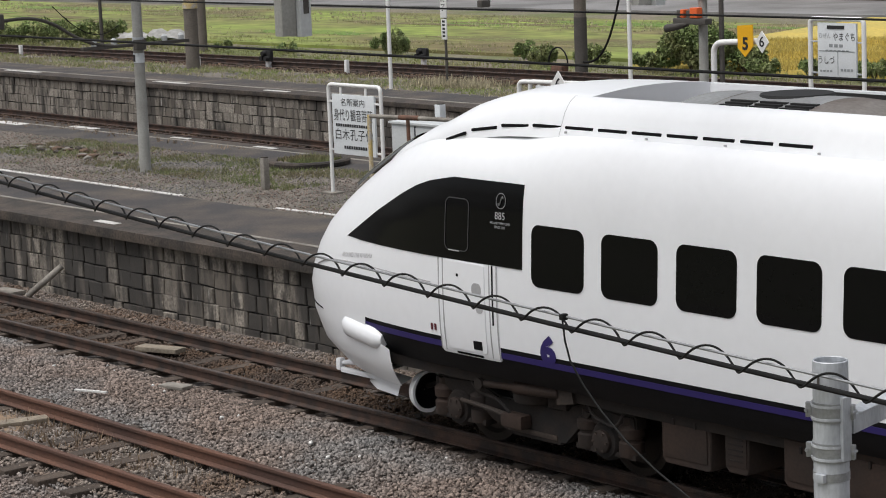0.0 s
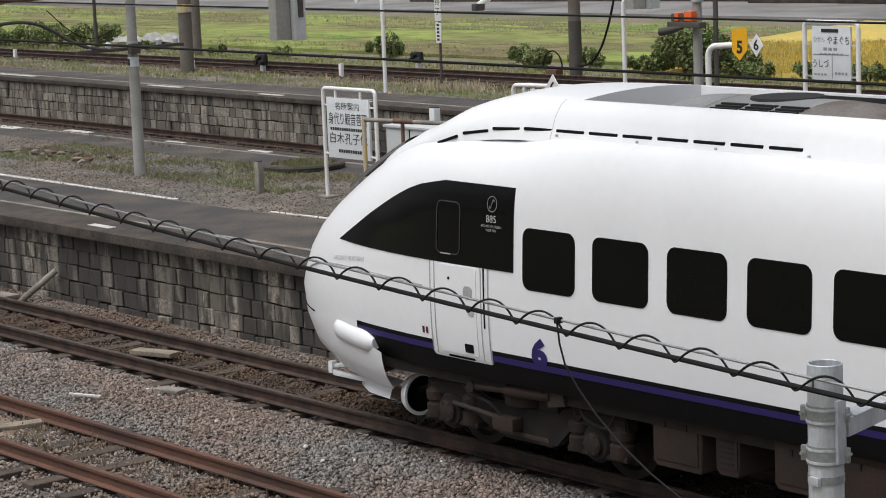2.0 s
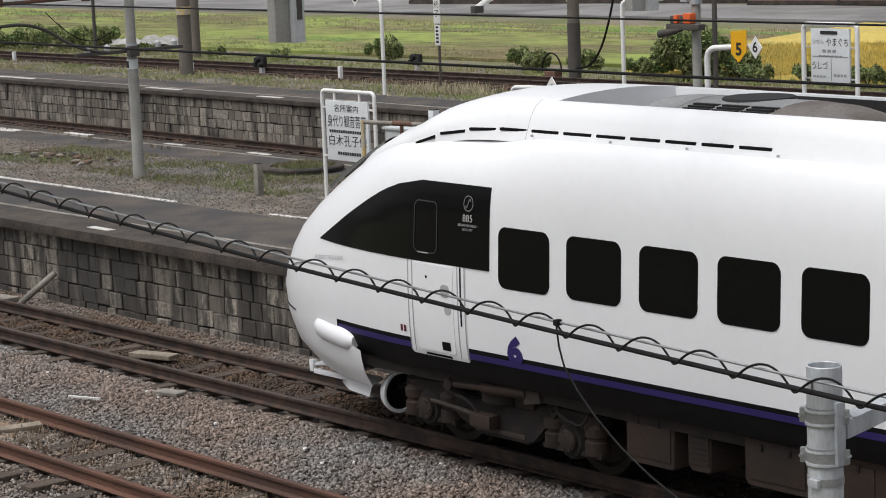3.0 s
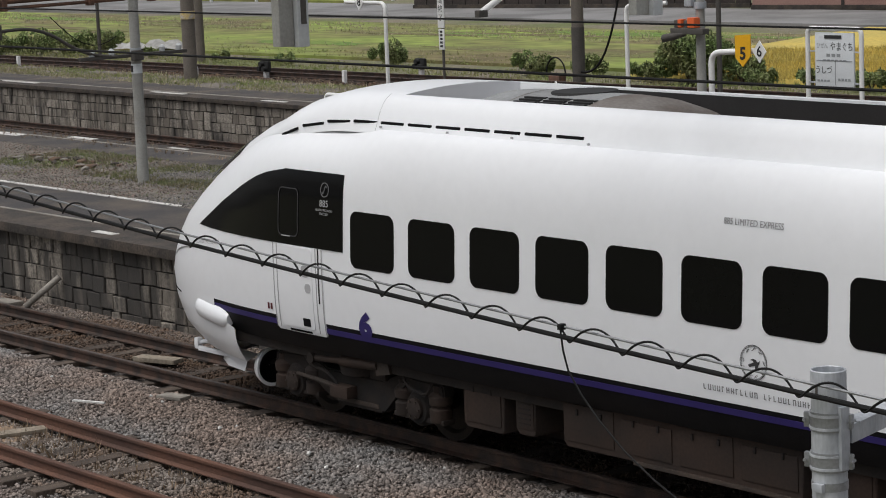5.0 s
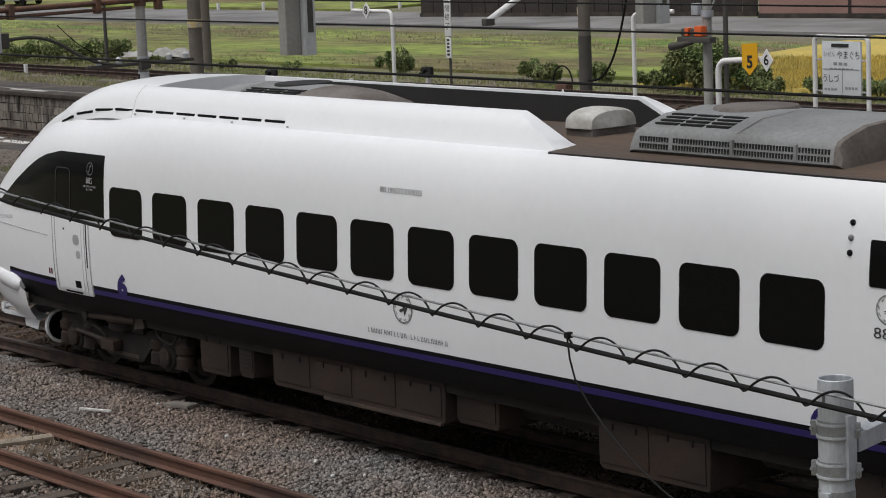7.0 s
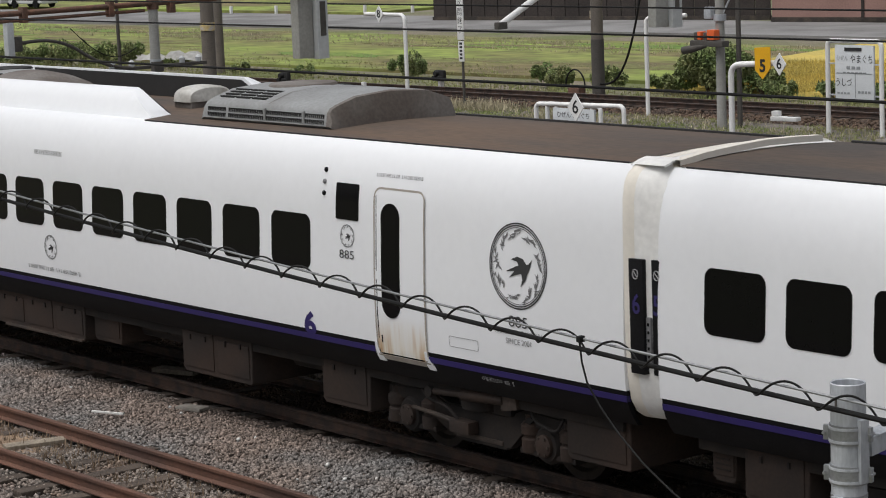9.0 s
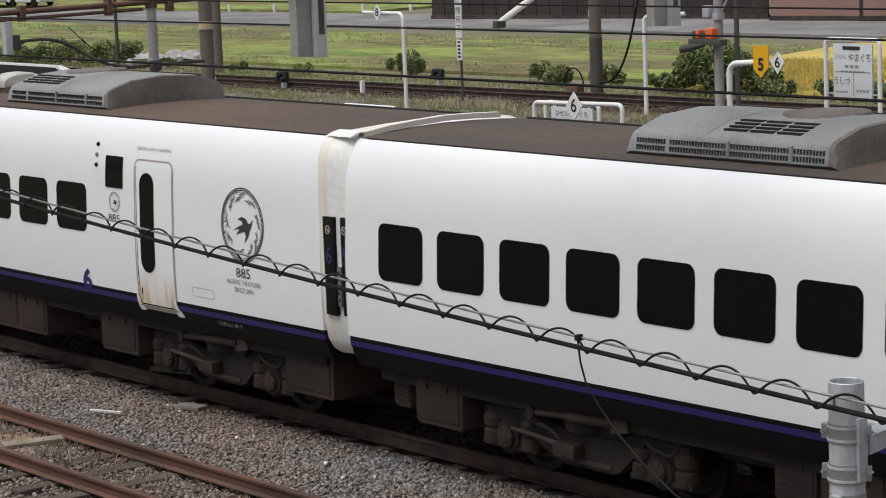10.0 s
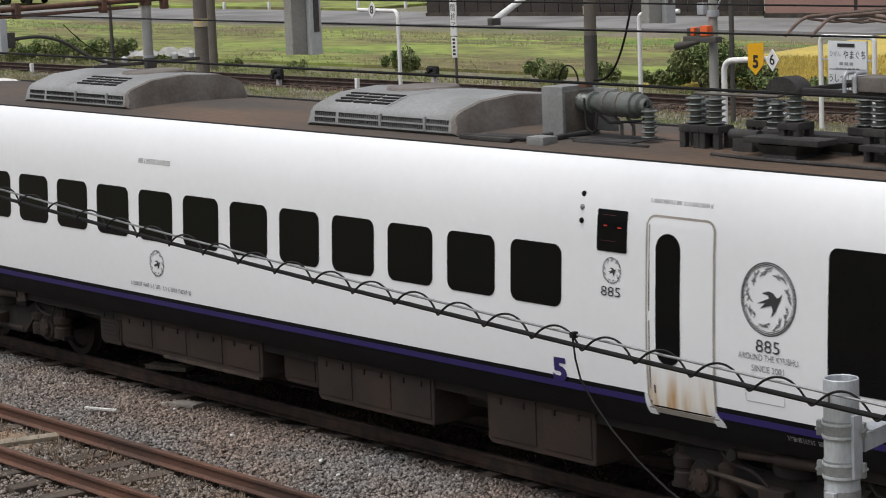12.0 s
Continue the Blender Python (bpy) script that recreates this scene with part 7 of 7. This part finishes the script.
fp = thing("steel_pole", (-6.93, -8.05, -.26), "galvanised steel pipe pole with clamped bands", "pole")
z_top = 3.86
prof = [(.0826, 0), (.0826, z_top), (.078, z_top + .004), (.074, z_top), (.074, z_top - .5)]
bm = grid_mesh([[(r * math.cos(k * math.tau / 32), r * math.sin(k * math.tau / 32), z) for k in range(32)] for r, z in prof], True)
bmesh.ops.recalc_face_normals(bm, faces=bm.faces)
part("shaft", bm, M_GALV, fp, "hollow galvanised pipe")
for z in (z_top - .235, z_top - .425):
    b = part("band", tube([(0, 0, z - .045), (0, 0, z + .045)], .089, 28), M_STRAND, fp, "steel clamp band")
    for dz in (-.03, .03):
        part("band_ridge", tube([(0, 0, z + dz - .006), (0, 0, z + dz + .006)], .0925, 28), M_GALV, b)
    for a in (-150, 20):
        o = part("bolt_lug", box((-.012, -.015, -.035), (.016, .015, .035), .004), M_STRAND, b)
        o.matrix_basis = pose(.10 * math.cos(radians(a)), .10 * math.sin(radians(a)), z, 0, 0, a)
        o = part("bolt", tube([(0, -.028, 0), (0, .028, 0)], .008, 8), M_STRAND, b)
        o.matrix_basis = pose(.112 * math.cos(radians(a)), .112 * math.sin(radians(a)), z, 0, 0, a)
b = part("band", tube([(0, 0, z_top - .56), (0, 0, z_top - .52)], .086, 28), M_STRAND, fp, "thin strap")
o = part("buckle", box((-.03, -.012, -.02), (.03, .012, .02), .005), M_GALV, b)
o.matrix_basis = pose(.01, -.092, z_top - .54)
br = part("bracket_arm", box((0, -.03, -.045), (1.6, .03, .045), .006), M_GALV, fp, "galvanised channel arm")
br.matrix_basis = pose(.06, .05, z_top - .30, 0, 0, 104)
part("arm_flange", box((.05, -.045, .040), (1.6, .045, .052), .004), M_GALV, br)
part("bracket_plate", box((.078, -.03, z_top - .46), (.10, .03, z_top - .16), .006), M_GALV, fp, "mounting plate")
part("top_seam", box((-.006, -.086, z_top - .12), (.006, -.078, z_top - .06)), M_POLEDARK, fp)

# ---- stone blocks of the platform walls ----
def block_mesh(w, h, d, seed, mat):
    r = random.Random(seed)
    bm = bmesh.new()
    j = lambda a: a + r.uniform(-.012, .012)
    f = [bm.verts.new((j(x), 0, j(z))) for x, z in ((-w / 2, -h / 2), (w / 2, -h / 2), (w / 2, h / 2), (-w / 2, h / 2))]
    b = [bm.verts.new((v.co.x * 1.03, d, v.co.z * 1.03)) for v in f]
    t = [bm.verts.new((v.co.x * .92, -r.uniform(.004, .014), v.co.z * .93)) for v in f]
    bm.faces.new(t)
    for k in range(4):
        n = (k + 1) % 4
        bm.faces.new((f[k], f[n], t[n], t[k]))
        bm.faces.new((b[k], b[n], f[n], f[k]))
    bmesh.ops.recalc_face_normals(bm, faces=bm.faces)
    me = bpy.data.meshes.new("stone_block")
    bm.to_mesh(me)
    bm.free()
    me.materials.append(mat)
    return me


WIDTHS = (.26, .31, .35, .40)
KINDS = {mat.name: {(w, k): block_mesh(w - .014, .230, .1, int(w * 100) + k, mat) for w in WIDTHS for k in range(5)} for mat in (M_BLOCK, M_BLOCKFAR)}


def stone_wall(parent, x0, x1, near0, near1, y, top, courses, seed, mat):
    r = random.Random(seed)
    rest_v, rest_f = [], []
    for c in range(courses):
        z = top - .125 - .246 * c
        x = x0 + r.uniform(0, .3)
        while x < x1:
            w = r.choice(WIDTHS)
            me = KINDS[mat.name][(w, r.randrange(5))]
            m = pose(x + w / 2, y + r.uniform(-.012, .010), z + r.uniform(-.006, .006), r.uniform(-1.5, 1.5), r.uniform(-.8, .8), r.uniform(-1.2, 1.2))
            if near0 < x < near1:
                o = new("stone_block", me)
                o.parent = parent
                o.matrix_basis = m
            else:
                k = len(rest_v)
                rest_v += [tuple(m @ v.co) for v in me.vertices]
                rest_f += [tuple(k + i for i in p.vertices) for p in me.polygons]
            x += w + .012
    me = bpy.data.meshes.new("stone_blocks")
    me.from_pydata(rest_v, [], rest_f)
    tagged(link_mesh("stone_blocks", me, mat, parent), kind="stuff")
    part("joint_bed", box((x0, y + .03, top - .25 * courses), (x1, y + .06, top)), M_MORTAR, parent, "dark recessed joints")


stone_wall(platform, -75, 20, -38, -22.6, 1.79, PLAT - .15, 5, 1, M_BLOCK)
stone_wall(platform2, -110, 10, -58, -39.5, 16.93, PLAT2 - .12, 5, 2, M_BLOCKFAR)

def distance_at(t):
    """How far the train has gone at t seconds."""
    times = [a for a, _ in RUN]
    k = max(i for i, a in enumerate(times) if a <= t + 1e-6)
    if k == len(RUN) - 1:
        return RUN[-1][1]
    (t0, s0), (t1, s1) = RUN[k], RUN[k + 1]
    slope = lambda i: (RUN[min(i + 1, len(RUN) - 1)][1] - RUN[max(i - 1, 0)][1]) / (RUN[min(i + 1, len(RUN) - 1)][0] - RUN[max(i - 1, 0)][0])
    h, u = t1 - t0, (t - t0) / (t1 - t0)
    return s0 * (1 + 2 * u) * (1 - u) ** 2 + slope(k) * h * u * (1 - u) ** 2 + s1 * u * u * (3 - 2 * u) + slope(k + 1) * h * u * u * (u - 1)


def motions():
    for car in CARS:
        walk(car, [(t, pose(s, 0, 0)) for t, s in RUN])
    for wheel, x in WHEELSETS:
        walk(wheel, [(k / 10, pose(x, 0, .43) @ Matrix.Rotation(distance_at(k / 10) / .43, 4, "Y")) for k in range(121)])


motions()
